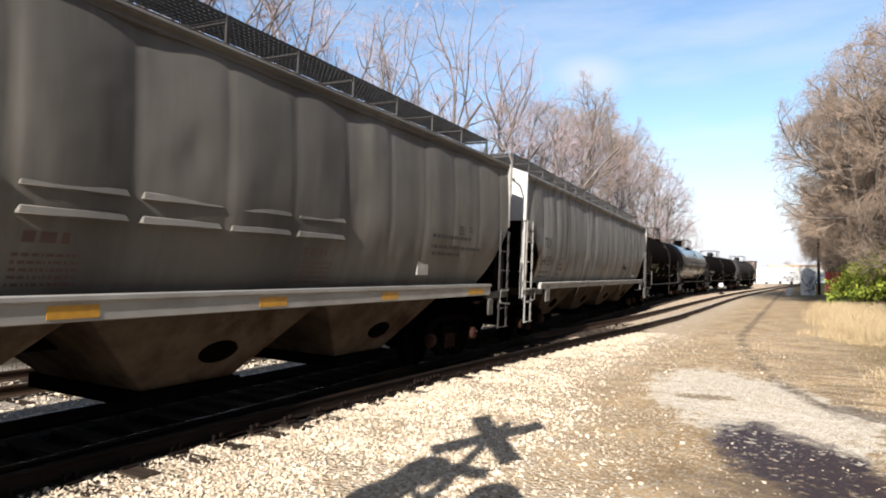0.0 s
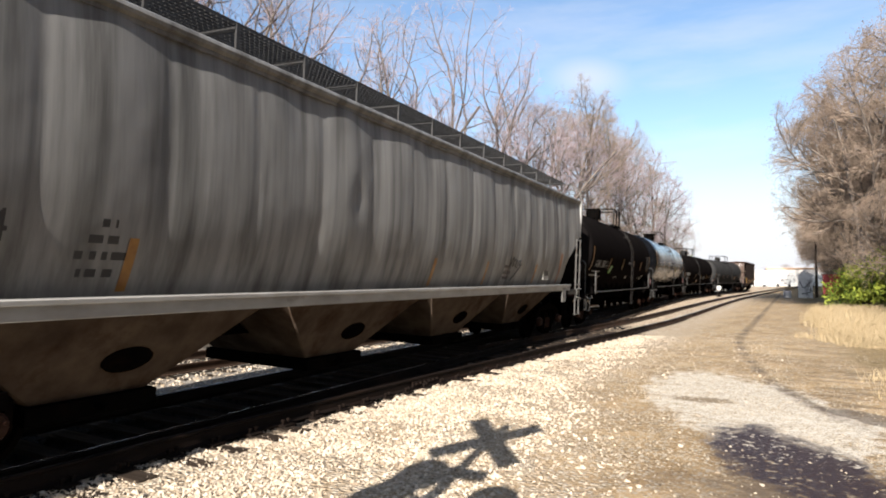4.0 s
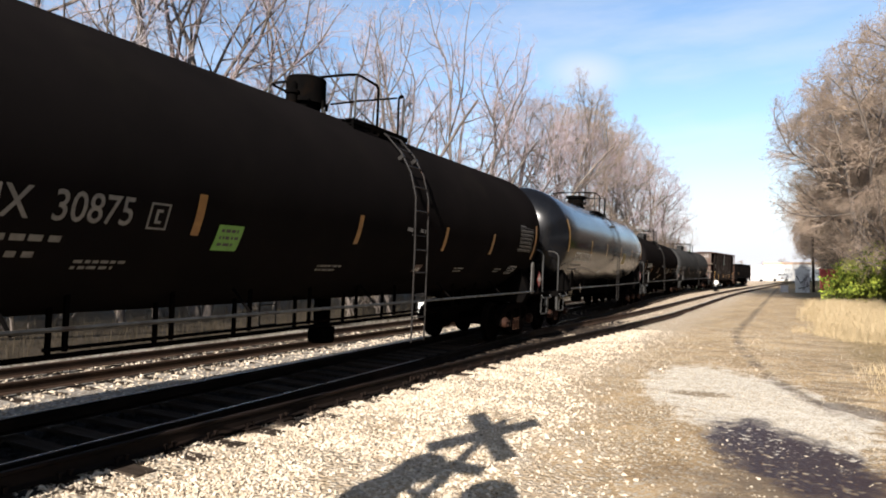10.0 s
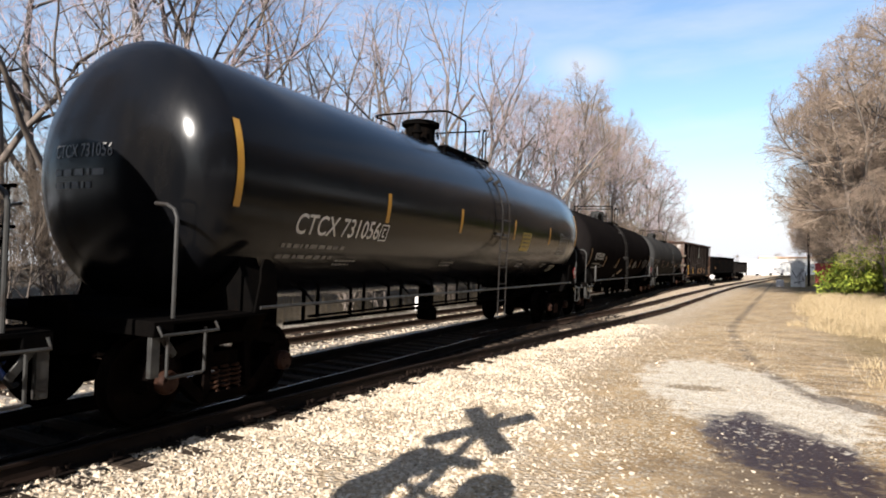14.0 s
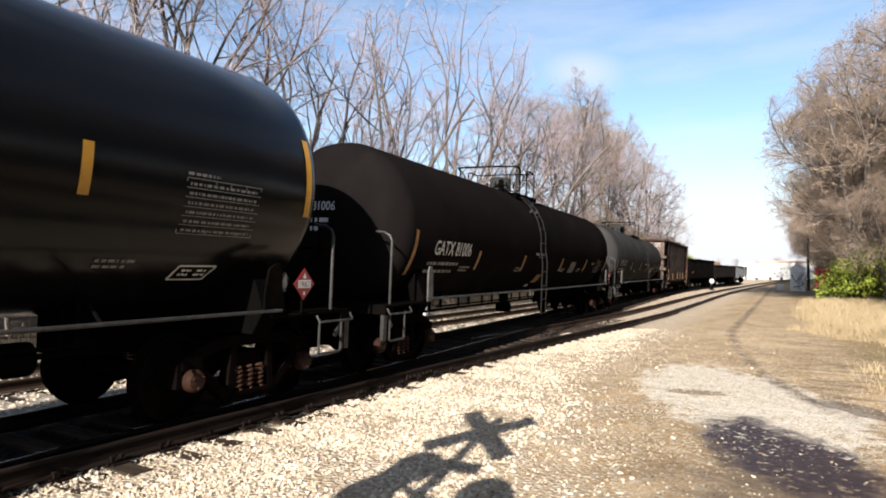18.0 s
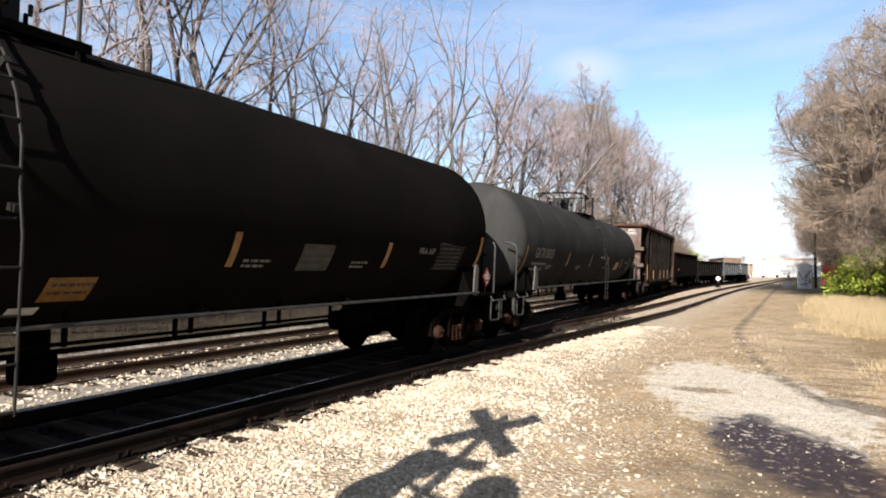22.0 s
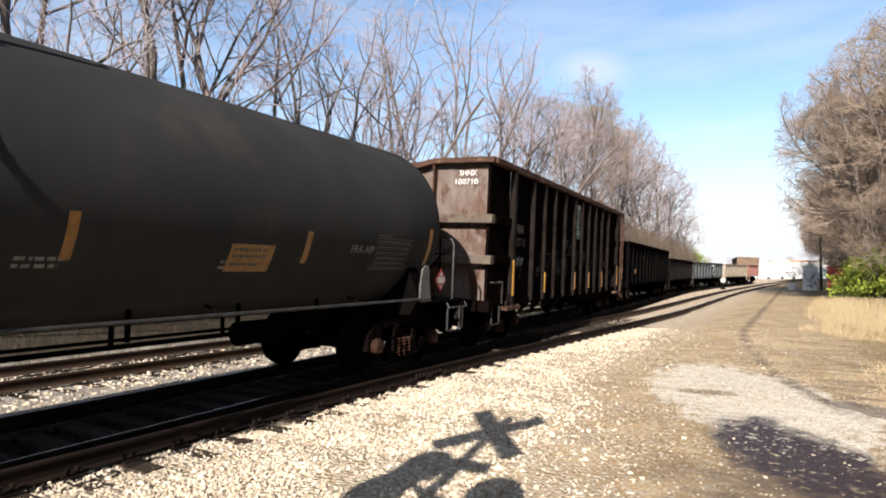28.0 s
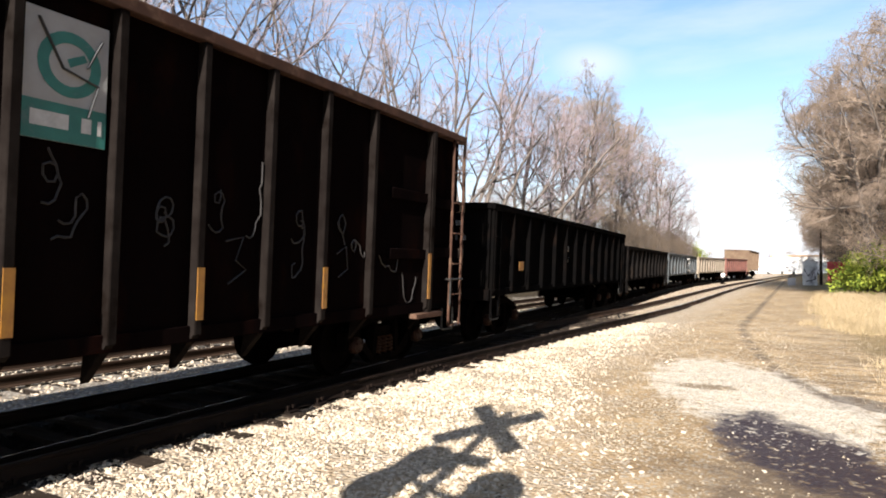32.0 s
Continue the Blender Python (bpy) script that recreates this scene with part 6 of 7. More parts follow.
    hgt = num('ADD', num('MULTIPLY', rng(vor.outputs["Distance"], 0.7, 0.0), num('ADD', num('MULTIPLY', band, 1.0), 0.18)), num('MULTIPLY', fine, 0.4))
    bp = nt.nodes.new("ShaderNodeBump")
    bp.inputs["Strength"].default_value, bp.inputs["Distance"].default_value = 0.9, 0.03
    L.new(hgt, bp.inputs["Height"])
    L.new(bp.outputs[0], bsdf.inputs["Normal"])
    return m


def build_ground():
    xs = [-1500, -500, -200, -100, -60, -40, -28, -22, -18, -16, -15] + [-14 + 0.3 * k for k in range(75)] + [9, 11, 14, 18, 25, 40, 80, 200, 500, 1500]
    ys = [-600, -200, -80, -40, -20, -12] + [-7 + 0.33 * k for k in range(160)] + [47 + 2.5 * k for k in range(24)] + [110, 125, 150, 190, 250, 400, 700, 1400, 3000]
    b = Build()
    b.grid([[(x, y, ground_height(x, y)) for y in ys] for x in xs])
    b.f = [tuple(reversed(f)) for f in b.f]
    g = new("ground", b.mesh("ground", make_ground_material(), 80))
    tagged(g, "tan dirt road with light gravel, a dark wet stain and ballast", "ground", kind="structure")


def stone_material(name, dark, light):
    m = bpy.data.materials.new(name)
    m.use_nodes = True
    nt = m.node_tree
    bsdf = nt.nodes["Principled BSDF"]
    geo = nt.nodes.new("ShaderNodeNewGeometry")
    ramp = nt.nodes.new("ShaderNodeValToRGB")
    ramp.color_ramp.elements[0].color = (*dark, 1)
    ramp.color_ramp.elements[1].color = (*light, 1)
    e = ramp.color_ramp.elements.new(0.35)
    e.color = tuple((0.45 * a + 0.55 * b) for a, b in zip(dark, light)) + (1,)
    nt.links.new(geo.outputs["Random Per Island"], ramp.inputs[0])
    nt.links.new(ramp.outputs[0], bsdf.inputs["Base Color"])
    bsdf.inputs["Roughness"].default_value = 0.9
    bsdf.inputs["Specular IOR Level"].default_value = 0.2
    return m


def stones(name, label, spots, sizes, mat, seed):
    """Many small angular stones as one mesh. spots: n x 3 array of places."""
    rng = np.random.default_rng(seed)
    n = len(spots)
    base = np.array([(1, 0, 0), (-1, 0, 0), (0, 1, 0), (0, -1, 0), (0, 0, 1), (0, 0, -1)], float)
    v = np.repeat(base[None], n, 0) + rng.normal(0, 0.28, (n, 6, 3))
    v *= sizes[:, None, None] * rng.uniform(0.6, 1.25, (n, 1, 3)) * np.array([1, 1, 0.75])
    a, t = rng.uniform(0, math.tau, n), rng.normal(0, 0.5, n)
    ca, sa, ct, st = np.cos(a)[:, None], np.sin(a)[:, None], np.cos(t)[:, None], np.sin(t)[:, None]
    x, y, z = v[..., 0], v[..., 1], v[..., 2]
    y, z = y * ct - z * st, y * st + z * ct
    x, y = x * ca - y * sa, x * sa + y * ca
    v = np.stack([x, y, z], -1) + spots[:, None]
    tri = np.array([(0, 2, 4), (2, 1, 4), (1, 3, 4), (3, 0, 4), (2, 0, 5), (1, 2, 5), (3, 1, 5), (0, 3, 5)])
    f = (tri[None] + (np.arange(n) * 6)[:, None, None]).reshape(-1, 3)
    me = bpy.data.meshes.new(name)
    me.from_pydata(v.reshape(-1, 3).tolist(), [], f.tolist())
    me.materials.append(mat)
    ob = new(name, me)
    tagged(ob, label, "gravel", kind="stuff")
    return ob


def build_stones():
    rng = np.random.default_rng(4)
    light = stone_material("limestone_chips", (0.2836, 0.2202, 0.1507), (0.5172, 0.4403, 0.3443))
    tan = stone_material("tan_pebbles", (0.13, 0.095, 0.058), (0.36, 0.31, 0.235))
    n = 100000
    y = -2.0 + 23.2 * rng.random(n) ** 1.35
    x = -5.55 + 5.2 * rng.random(n) ** 1.15 + 0.25 * np.sin(y * 1.3)
    patch = np.array([noise.noise(Vector((a * 1.3, b * 1.3, 6.0))) for a, b in zip(x, y)])
    keep = rng.random(n) < np.clip((-0.6 - 0.33 * np.clip(y - 4.5, 0, 7) - x) / 1.9, 0.015, 1) * np.clip(0.75 + 1.4 * patch - 0.12 * (x + 4.5), 0.25, 1)
    x, y = x[keep], y[keep]
    z = np.array([ground_height(a, b) for a, b in zip(x, y)])
    stones("gravel", "light limestone gravel beside the track", np.stack([x, y, z + 0.004], -1), rng.uniform(0.01, 0.03, len(x)), light, 1)
    n = 30000
    y = 3.5 + 20 * rng.random(n) ** 1.4
    x = -3.2 + 5.6 * rng.random(n)
    stain = ((x + 0.06 + (y - 7.4) * 0.3) / 0.74) ** 2 + ((y - 7.4) / 1.4) ** 2 < 1.2
    patch = np.array([noise.noise(Vector((a * 0.9, b * 0.9, 2.0))) for a, b in zip(x, y)])
    keep = rng.random(n) < np.clip(0.5 + 1.1 * patch, 0.08, 1) * (1 - 0.9 * stain) * np.clip(0.75 - 0.1 * x, 0.4, 1)
    x, y = x[keep], y[keep]
    z = np.array([ground_height(a, b) for a, b in zip(x, y)])
    stones("loose_pebbles", "loose pale pebbles on the dirt road", np.stack([x, y, z + 0.002], -1), rng.uniform(0.006, 0.016, len(x)), tan, 2)
    n = 9000
    y = 1 + 30 * rng.random(n) ** 1.3
    x = rng.uniform(-13.0, -8.05, n)
    z = np.array([ground_height(a, b) for a, b in zip(x, y)])
    stones("ballast", "light ballast between the two tracks", np.stack([x, y, z + 0.004], -1), rng.uniform(0.015, 0.045, n), light, 3)
    # stones of the bed: the train's shade is mixed into their oily colour
    dark = stone_material("oily_shaded_ballast", (0.0041, 0.0034, 0.0031), (0.0155, 0.0131, 0.011))
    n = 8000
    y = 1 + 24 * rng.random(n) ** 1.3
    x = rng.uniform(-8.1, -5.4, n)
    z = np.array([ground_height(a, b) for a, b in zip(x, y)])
    stones("track_ballast", "oily ballast between the rails, blackened like the train's shade", np.stack([x, y, z + 0.006], -1), rng.uniform(0.015, 0.04, n), dark, 4)


# ---- tracks ----
def rail(parent, path, label, shiny=True, steel=RAIL_SIDE):
    """A rail of real section laid along points (x, y, z of the rail's head), with a worn top."""
    prof = [(-0.07, -0.168), (0.07, -0.168), (0.07, -0.158), (0.012, -0.138), (0.01, -0.045), (0.034, -0.03), (0.035, -0.008), (0.028, 0.0), (-0.028, 0.0), (-0.035, -0.008), (-0.034, -0.03), (-0.01, -0.045), (-0.012, -0.138), (-0.07, -0.158)]
    rows = [[(x + px, y, z + pz) for px, pz in prof + prof[:1]] for x, y, z in path]
    b = Build()
    b.grid(rows)
    ob = part("rail", b, steel, parent, label, smooth=30)
    if shiny:
        b = Build()
        b.grid([[(x + w, y, z + 0.004 - 9.0 * w * w) for w in (-0.029, -0.022, -0.012, 0.0, 0.012, 0.022, 0.029)] for x, y, z in path])
        part("rail_head", b, RAIL_HEAD, ob, "polished running surface")
    return ob


def build_tracks():
    c = radians(CANT)
    track = thing("railway_track", "near railway track curving left with worn rails on dark ties", "railway track", kind="structure")
    yr = [-25 + 3 * k for k in range(6)] + [-6 + 1.5 * k for k in range(54)] + [75 + 3 * k for k in range(30)] + [170, 190, 220]
    rail(track, [(TRACK_X + swing(y) + 0.7525 * math.cos(c), y, -0.7525 * math.sin(c)) for y in yr], "dark near rail with a worn top")
    rail(track, [(TRACK_X + swing(y) - 0.7525 * math.cos(c), y, 0.7525 * math.sin(c)) for y in yr], "dark far rail with a shiny top")
    branch = thing("siding_track", "rusty siding track branching off towards the road", "railway track", kind="structure")
    ysd = [-4 + 1.5 * k for k in range(60)] + [88 + 4 * k for k in range(30)]
    stock = rail(branch, [(siding(y) + 0.7525, y, -0.028) for y in ysd if y < 24], "dark rail beside the gravel", shiny=False)
    rail(branch, [(siding(y) + 0.7525, y, -0.028) for y in ysd if y > 22], "brown rusted rail beside the gravel", steel=RAIL_RUST)
    rail(branch, [(siding(y) - 0.7525, y, -0.02) for y in ysd if y > 13], "brown rusted rail", steel=RAIL_RUST)
    # ties: long ones under the switch, then each track's own
    tb = Build()
    tb.box(-1.3, 1.3, -0.115, 0.115, -0.17, 0.0, taper=0.012)
    tm = tb.mesh("tie", TIE_WOOD, 0)
    rnd = random.Random(2)
    y = -3.0
    while y < 70:
        left, right = TRACK_X + swing(y) - 1.28, siding(y) + 1.28 + rnd.uniform(-0.12, 0.1)
        for x0, x1 in (((left, right),) if right - left < 4.6 else ((left, left + 2.6),)):
            ob = new("tie", tm)
            ob.parent = track
            ob.matrix_basis = pose((x0 + x1) / 2 + rnd.uniform(-0.06, 0.08), y + rnd.uniform(-0.04, 0.04), -0.192 + rnd.uniform(-0.02, 0.004), 0, CANT * 0.4 if y < 24 else 0.0, rnd.uniform(-1.6, 1.6)) @ Matrix.Diagonal(((x1 - x0) / 2.6, 1, 1, 1))
        y += 0.53
    # joint bars, spikes and plates on the near rail
    jb = Build()
    jb.box(0.012, 0.045, -0.42, 0.42, -0.13, -0.05, taper=0.008)
    for q in (-0.34, -0.2, -0.07, 0.07, 0.2, 0.34):
        jb.lathe([(0.02, 0.04), (0.02, 0.075), (0.012, 0.08)], 6, Matrix.Translation((0, q, -0.09)) @ Matrix.Rotation(radians(90), 4, 'Y'))
    jm = jb.mesh("joint_bar", RAIL_SIDE, 30)
    for y in (-2.6, 9.3, 21.2, 33.1):
        o = part("joint_bar", jm, None, stock, "bolted rail joint bar")
        o.location = (siding(y) + 0.7525, y, -0.028)
    pb = Build()
    pb.box(-0.17, 0.17, -0.09, 0.09, 0, 0.016)
    for sx, sy in ((-0.09, -0.05), (0.09, 0.05), (0.1, -0.05)):
        pb.box(sx - 0.011, sx + 0.011, sy - 0.011, sy + 0.011, 0, 0.06)
        pb.box(sx - 0.022, sx + 0.022, sy - 0.018, sy + 0.018, 0.055, 0.075)
    pm = pb.mesh("tie_plate", RAIL_SIDE, 0)
    y = -3.0
    while y < 30:
        o = part("tie_plate", pm, None, track)
        o.matrix_basis = pose(siding(y) + 0.7525, y, -0.203, 0, 0, 0)
        y += 0.53
    # second track
    t2 = thing("railway_track", "second railway track with rusty rails, unused", "railway track", kind="structure")
    ys2 = [-25 + 4 * k for k in range(52)] + [200, 220]
    for x in (-10.02, -11.52):
        rail(t2, [(x + bend(y), y, -0.02) for y in ys2], "brown rusted rail", shiny=False, steel=RAIL_RUST)
    y = -2.0
    while y < 40:
        ob = new("tie", tm)
        ob.parent = t2
        ob.matrix_basis = pose(-10.77 + rnd.uniform(-0.05, 0.05), y, -0.232, 0, 0, rnd.uniform(-1.5, 1.5))
        y += 0.55


# ---- trees ----
def bark(name, a, b):
    return material(name, a, b, 2.5, 0.9, bump=0.3, stretch=(1, 1, 0.3), fine=14, spec=0.2)


BARK = bark("grey_brown_bark", (0.1448, 0.1195, 0.1014), (0.06518, 0.0543, 0.04703))
TWIG = bark("pinkish_brown_twigs", (0.3804, 0.3025, 0.3128), (0.2565, 0.2048, 0.2085))
TWIG_RED = bark("russet_brown_twigs", (0.3152, 0.2396, 0.1775), (0.2257, 0.1711, 0.1275))
TWIG_BROWN = bark("dull_brown_thicket_twigs", (0.17, 0.128, 0.092), (0.1, 0.076, 0.056))
TWIG_GREY = bark("pale_grey_twigs", (0.3466, 0.3234, 0.3441), (0.2435, 0.2269, 0.2398))
LEAF_BROWN = stone_material("withered_leaves", (0.1172, 0.0793, 0.0586), (0.2483, 0.1897, 0.1517))
LEAF_GREEN = stone_material("yellow_green_leaves", (0.04693, 0.08797, 0.01313), (0.2814, 0.3166, 0.04399))
WEEDS = stone_material("withered_weeds", (0.0159, 0.0118, 0.00683), (0.0455, 0.0353, 0.0205))
GRASS_DRY = stone_material("dry_straw_grass", (0.2276, 0.1655, 0.0862), (0.4138, 0.3276, 0.2))


def grow(rnd, height, radius, low, counts, angles, rise, thin, trunk_r, stems=1, lump=0.25):
    """Branch lines of one bare tree inside an uneven crown: two lists of (points, radius, end radius), wood and twigs.
    low: where the crown begins; counts: branches on trunk, limb, branch and twig; rise: how strongly each level turns upwards."""
    wood, fine = [], []
    mid = low + (height - low) * 0.52
    shift = Vector((rnd.uniform(0, 50), rnd.uniform(0, 50), rnd.uniform(0, 50)))

    def inside(q):
        h = (q.z - mid) / ((height - mid) if q.z > mid else (mid - low + 0.01))
        e = math.sqrt((q.x * q.x + q.y * q.y) / (radius * radius) + h * h)
        way = Vector((q.x, q.y, q.z - mid)).normalized()
        return e < 1.0 + lump * (noise.noise(way * 1.8 + shift) + 0.6 * noise.noise(way * 4.5 + shift))

    def line(p, d, r, length, level):
        n = (8, 7, 5, 4, 2)[level]
        pts, dirs = [p], []
        q, e = p.copy(), d.copy()
        for k in range(n):
            wob = (0.09, 0.19, 0.21, 0.17, 0.12)[level]
            e = (e + Vector((rnd.gauss(0, wob), rnd.gauss(0, wob), rnd.gauss(0, wob) + rise[level]))).normalized()
            q = q + e * (length / n)
            if level and (k or level == 1) and not inside(q):
                break
            pts.append(q.copy())
            dirs.append(e.copy())
        if len(pts) < 2:
            return
        m = len(pts) - 1
        r1 = max(thin * 0.6, r * (0.36, 0.36, 0.4, 0.55, 0.8)[level])
        (wood if level < 3 else fine).append((pts, r, r1))
        if level == 4:
            return
        count = counts[level]
        first = (0.26, 0.2, 0.15, 0.12)[level] if stems < 4 or level else 0.1
        az = rnd.uniform(0, math.tau)
        for c in range(count):
            f = first + (1 - first) * (c + rnd.uniform(0.1, 0.9)) / count
            i = min(m - 1, int(f * m))
            base = pts[i].lerp(pts[i + 1], f * m - i)
            ax = dirs[i]
            u = ax.orthogonal().normalized()
            v = ax.cross(u)
            az += 2.4 + rnd.uniform(-0.5, 0.5)
            side = u * math.cos(az) + v * math.sin(az)
            ang = radians(angles[level] * rnd.uniform(0.7, 1.25))
            nd = (ax * math.cos(ang) + side * math.sin(ang)).normalized()
            ln = length * (0.7, 0.58, 0.52, 0.55)[level] * rnd.uniform(0.75, 1.2) * (1.15 - 0.55 * f)
            line(base, nd, max(thin, (r + (r1 - r) * f) * (0.72, 0.62, 0.55, 0.75)[level]), ln, level + 1)
        if level < 3:
            line(pts[-1], dirs[-1], r1, length * 0.35, level + 1)

    for k in range(stems):
        lean = 0.09 if stems == 1 else 0.17 if stems < 4 else 0.26
        d = Vector((rnd.gauss(0, lean), rnd.gauss(0, lean), 1)).normalized()
        line(Vector((rnd.gauss(0, 0.2) * (stems > 1), rnd.gauss(0, 0.2) * (stems > 1), -0.2)), d, trunk_r, height * (0.82 if stems == 1 else 0.7), 0)
    return wood, fine


def limbs_mesh(name, lines, mat, n):
    """Tapered rods with n sides along the lines, as one mesh."""
    verts, faces = [], []
    for pts, r0, r1 in lines:
        m = len(pts)
        start = len(verts)
        for i, p in enumerate(pts):
            d = (pts[min(i + 1, m - 1)] - pts[max(i - 1, 0)]).normalized()
            a = d.orthogonal().normalized()
            b = d.cross(a)
            r = r0 + (r1 - r0) * i / (m - 1)
            for k in range(n):
                t = k * math.tau / n
                q = p + (a * math.cos(t) + b * math.sin(t)) * r
                verts.append((q.x, q.y, q.z))
        for i in range(m - 1):
            for k in range(n):
                faces.append((start + i * n + k, start + i * n + (k + 1) % n, start + (i + 1) * n + (k + 1) % n, start + (i + 1) * n + k))
    me = bpy.data.meshes.new(name)
    me.from_pydata(verts, [], faces)
    me.shade_smooth()
    me.materials.append(mat)
    return me


def leaf_mesh(name, spots, size, mat, seed, curl=0.35):
    """Small bent leaves, four triangles each, at the spots."""
    rng = np.random.default_rng(seed)
    n = len(spots)
    base = np.array([(-1, 0, 0), (0, -0.45, curl * 0.6), (1, 0, curl), (0, 0.45, curl * 0.6), (0, 0, 0.0)])
    v = np.repeat(base[None], n, 0) * (size * rng.uniform(0.6, 1.3, n))[:, None, None]
    q = rng.normal(size=(n, 4))
    q /= np.linalg.norm(q, axis=1)[:, None]
    w, x, y, z = q.T
    R = np.stack([1 - 2 * (y * y + z * z), 2 * (x * y - z * w), 2 * (x * z + y * w), 2 * (x * y + z * w), 1 - 2 * (x * x + z * z), 2 * (y * z - x * w),
                  2 * (x * z - y * w), 2 * (y * z + x * w), 1 - 2 * (x * x + y * y)], -1).reshape(n, 3, 3)
    v = np.einsum('nij,nkj->nki', R, v) + spots[:, None]
    tri = np.array([(0, 1, 4), (1, 2, 4), (2, 3, 4), (3, 0, 4)])
    f = (tri[None] + (np.arange(n) * 5)[:, None, None]).reshape(-1, 3)
    me = bpy.data.meshes.new(name)
    me.from_pydata(v.reshape(-1, 3).tolist(), [], f.tolist())
    me.materials.append(mat)
    return me


UPRIGHT = ((4, 5, 5, 4), (40, 44, 46, 48), (0.0, 0.075, 0.055, 0.04, 0.05))
SPREADING = ((8, 7, 5, 4), (54, 48, 46, 48), (0.0, 0.06, 0.045, 0.03, 0.04))
DROOPING = ((13, 8, 7, 5), (66, 46, 46, 46), (0.0, 0.02, -0.01, -0.03, -0.05))
BUSHY = ((6, 6, 5, 3), (34, 36, 40, 40), (0.0, 0.08, 0.06, 0.05, 0.05))


def tree(seed, height, radius, low, habit, trunk_r, twig_mat, label, leaves=0, stems=1, name="tree", category="tree", group="bare trees beside the railway", thin=0.006, lump=0.25):
    rnd = random.Random(seed)
    wood, fine = grow(rnd, height, radius, low, *habit, thin, trunk_r, stems, lump)
    t = thing(name, label, category, group)
    part("trunk", limbs_mesh("trunk", wood, BARK, 5), None, t, "grey-brown trunk and limbs")
    part("crown", limbs_mesh("crown", fine, twig_mat, 3), None, t, "fine bare twigs")
    if leaves:
        ends = [p[-1] for p, r0, r1 in fine]
        spots = np.array([tuple(rnd.choice(ends) + Vector((rnd.gauss(0, 0.14), rnd.gauss(0, 0.14), rnd.gauss(0, 0.14)))) for _ in range(leaves)])
        part("leaves", leaf_mesh("leaves", spots, 0.042, LEAF_BROWN, seed), None, t, "thin clumps of withered brown leaves")
    return t


def build_trees():
    a = tree(11, 18.0, 5.2, 4.0, UPRIGHT, 0.21, TWIG, "tall bare tree with a forked grey trunk", stems=2, thin=0.0075)
    b = tree(12, 17.0, 4.6, 3.5, UPRIGHT, 0.17, TWIG_GREY, "tall bare tree with pale grey twigs", thin=0.0075)
    c = tree(13, 16.5, 4.2, 3.5, UPRIGHT, 0.15, TWIG, "bare tree with upright pinkish twigs", stems=2, thin=0.0075)
    d = tree(14, 20.0, 5.6, 3.0, SPREADING, 0.22, TWIG_RED, "spreading bare tree with russet buds", 5000, thin=0.0085)
    g = tree(18, 20.0, 5.8, 2.5, SPREADING, 0.22, TWIG, "broad bare tree with dense pinkish twigs", thin=0.0085)
    s = tree(15, 5.0, 2.0, 0.2, BUSHY, 0.045, TWIG_BROWN, "leafless brown shrub behind the track", stems=5, name="shrub", category="shrub", group="bare shrubs behind the track")
    e = tree(16, 15.5, 5.6, 2.2, DROOPING, 0.2, TWIG_RED, "dense bare tree with drooping russet twigs beside the road", 8000, group="trees beside the dirt road", thin=0.007)
    f = tree(17, 15.0, 5.4, 1.8, DROOPING, 0.19, TWIG_RED, "tangled tree with withered brown leaves beside the road", 8000, group="trees beside the dirt road", thin=0.007)
    first = {}

    def put(src, x, y, turn, size, hs=1.0):
        m = pose(x, y, ground_height(x, y), 0, 0, turn) @ Matrix.Diagonal((size * hs, size * hs, size, 1))
        if src not in first:
            first[src] = True
            src.matrix_basis = m
        else:
            copy_thing(src, m)

    left = [(a, -17.0, 14.7, 20, 0.98), (b, -18.5, 9.2, 70, 1.0), (c, -20.5, 12.0, 200, 1.08), (c, -17.2, 18.6, 120, 0.86), (b, -19.0, 21.6, 250, 0.92), (g, -22.0, 17.0, 40, 0.85),
            (a, -21.5, 25.5, 190, 0.85), (c, -18.6, 26.8, 10, 0.93), (b, -18.2, 31.0, 300, 1.0), (c, -18.0, 35.0, 90, 1.1), (a, -19.6, 38.5, 300, 1.08), (c, -17.2, 41.0, 45, 1.05),
            (g, -18.0, 45.5, 160, 0.93), (g, -16.8, 49.0, 20, 0.9), (d, -16.5, 53.0, 330, 0.94), (g, -17.5, 57.0, 60, 0.98), (d, -17.8, 62.0, 210, 1.0), (g, -16.6, 66.5, 100, 0.97),
            (d, -20.5, 67.0, 300, 1.02), (d, -17.0, 71.5, 15, 1.02), (g, -16.6, 76.0, 280, 1.04), (d, -17.0, 81.0, 140, 1.06), (g, -16.6, 86.0, 50, 1.06), (g, -16.4, 92.0, 200, 1.03), (d, -21.0, 94.0, 260, 1.0),
            (g, -16.6, 98.0, 120, 0.98), (b, -23.5, 8.0, 130, 1.1), (a, -25.0, 33.0, 260, 1.0), (g, -24.0, 42.0, 80, 0.9), (c, -16.6, 11.4, 310, 0.8), (b, -21.0, 5.5, 10, 1.0),
            (d, -21.0, 52.0, 250, 0.92), (g, -21.5, 60.0, 100, 0.98), (d, -21.0, 75.0, 30, 1.05), (g, -21.0, 84.0, 190, 1.05), (g, -14.8, 90.0, 300, 0.62), (d, -14.6, 101.0, 60, 0.56), (d, -19.5, 106.0, 0, 0.8)]
    # unseen trees added behind the camera to darken tank reflections and cut sky fill
    left += [((c, b, d)[k % 3], -16.5 - 2.5 * (k % 3), 1.5 - 3.6 * k, 53.0 * k, 1.0) for k in range(13)]
    left += [((a, d)[k % 2], -23.5 - 2.0 * (k % 2), -1.0 - 5.5 * k, 71.0 * k, 1.1) for k in range(8)]
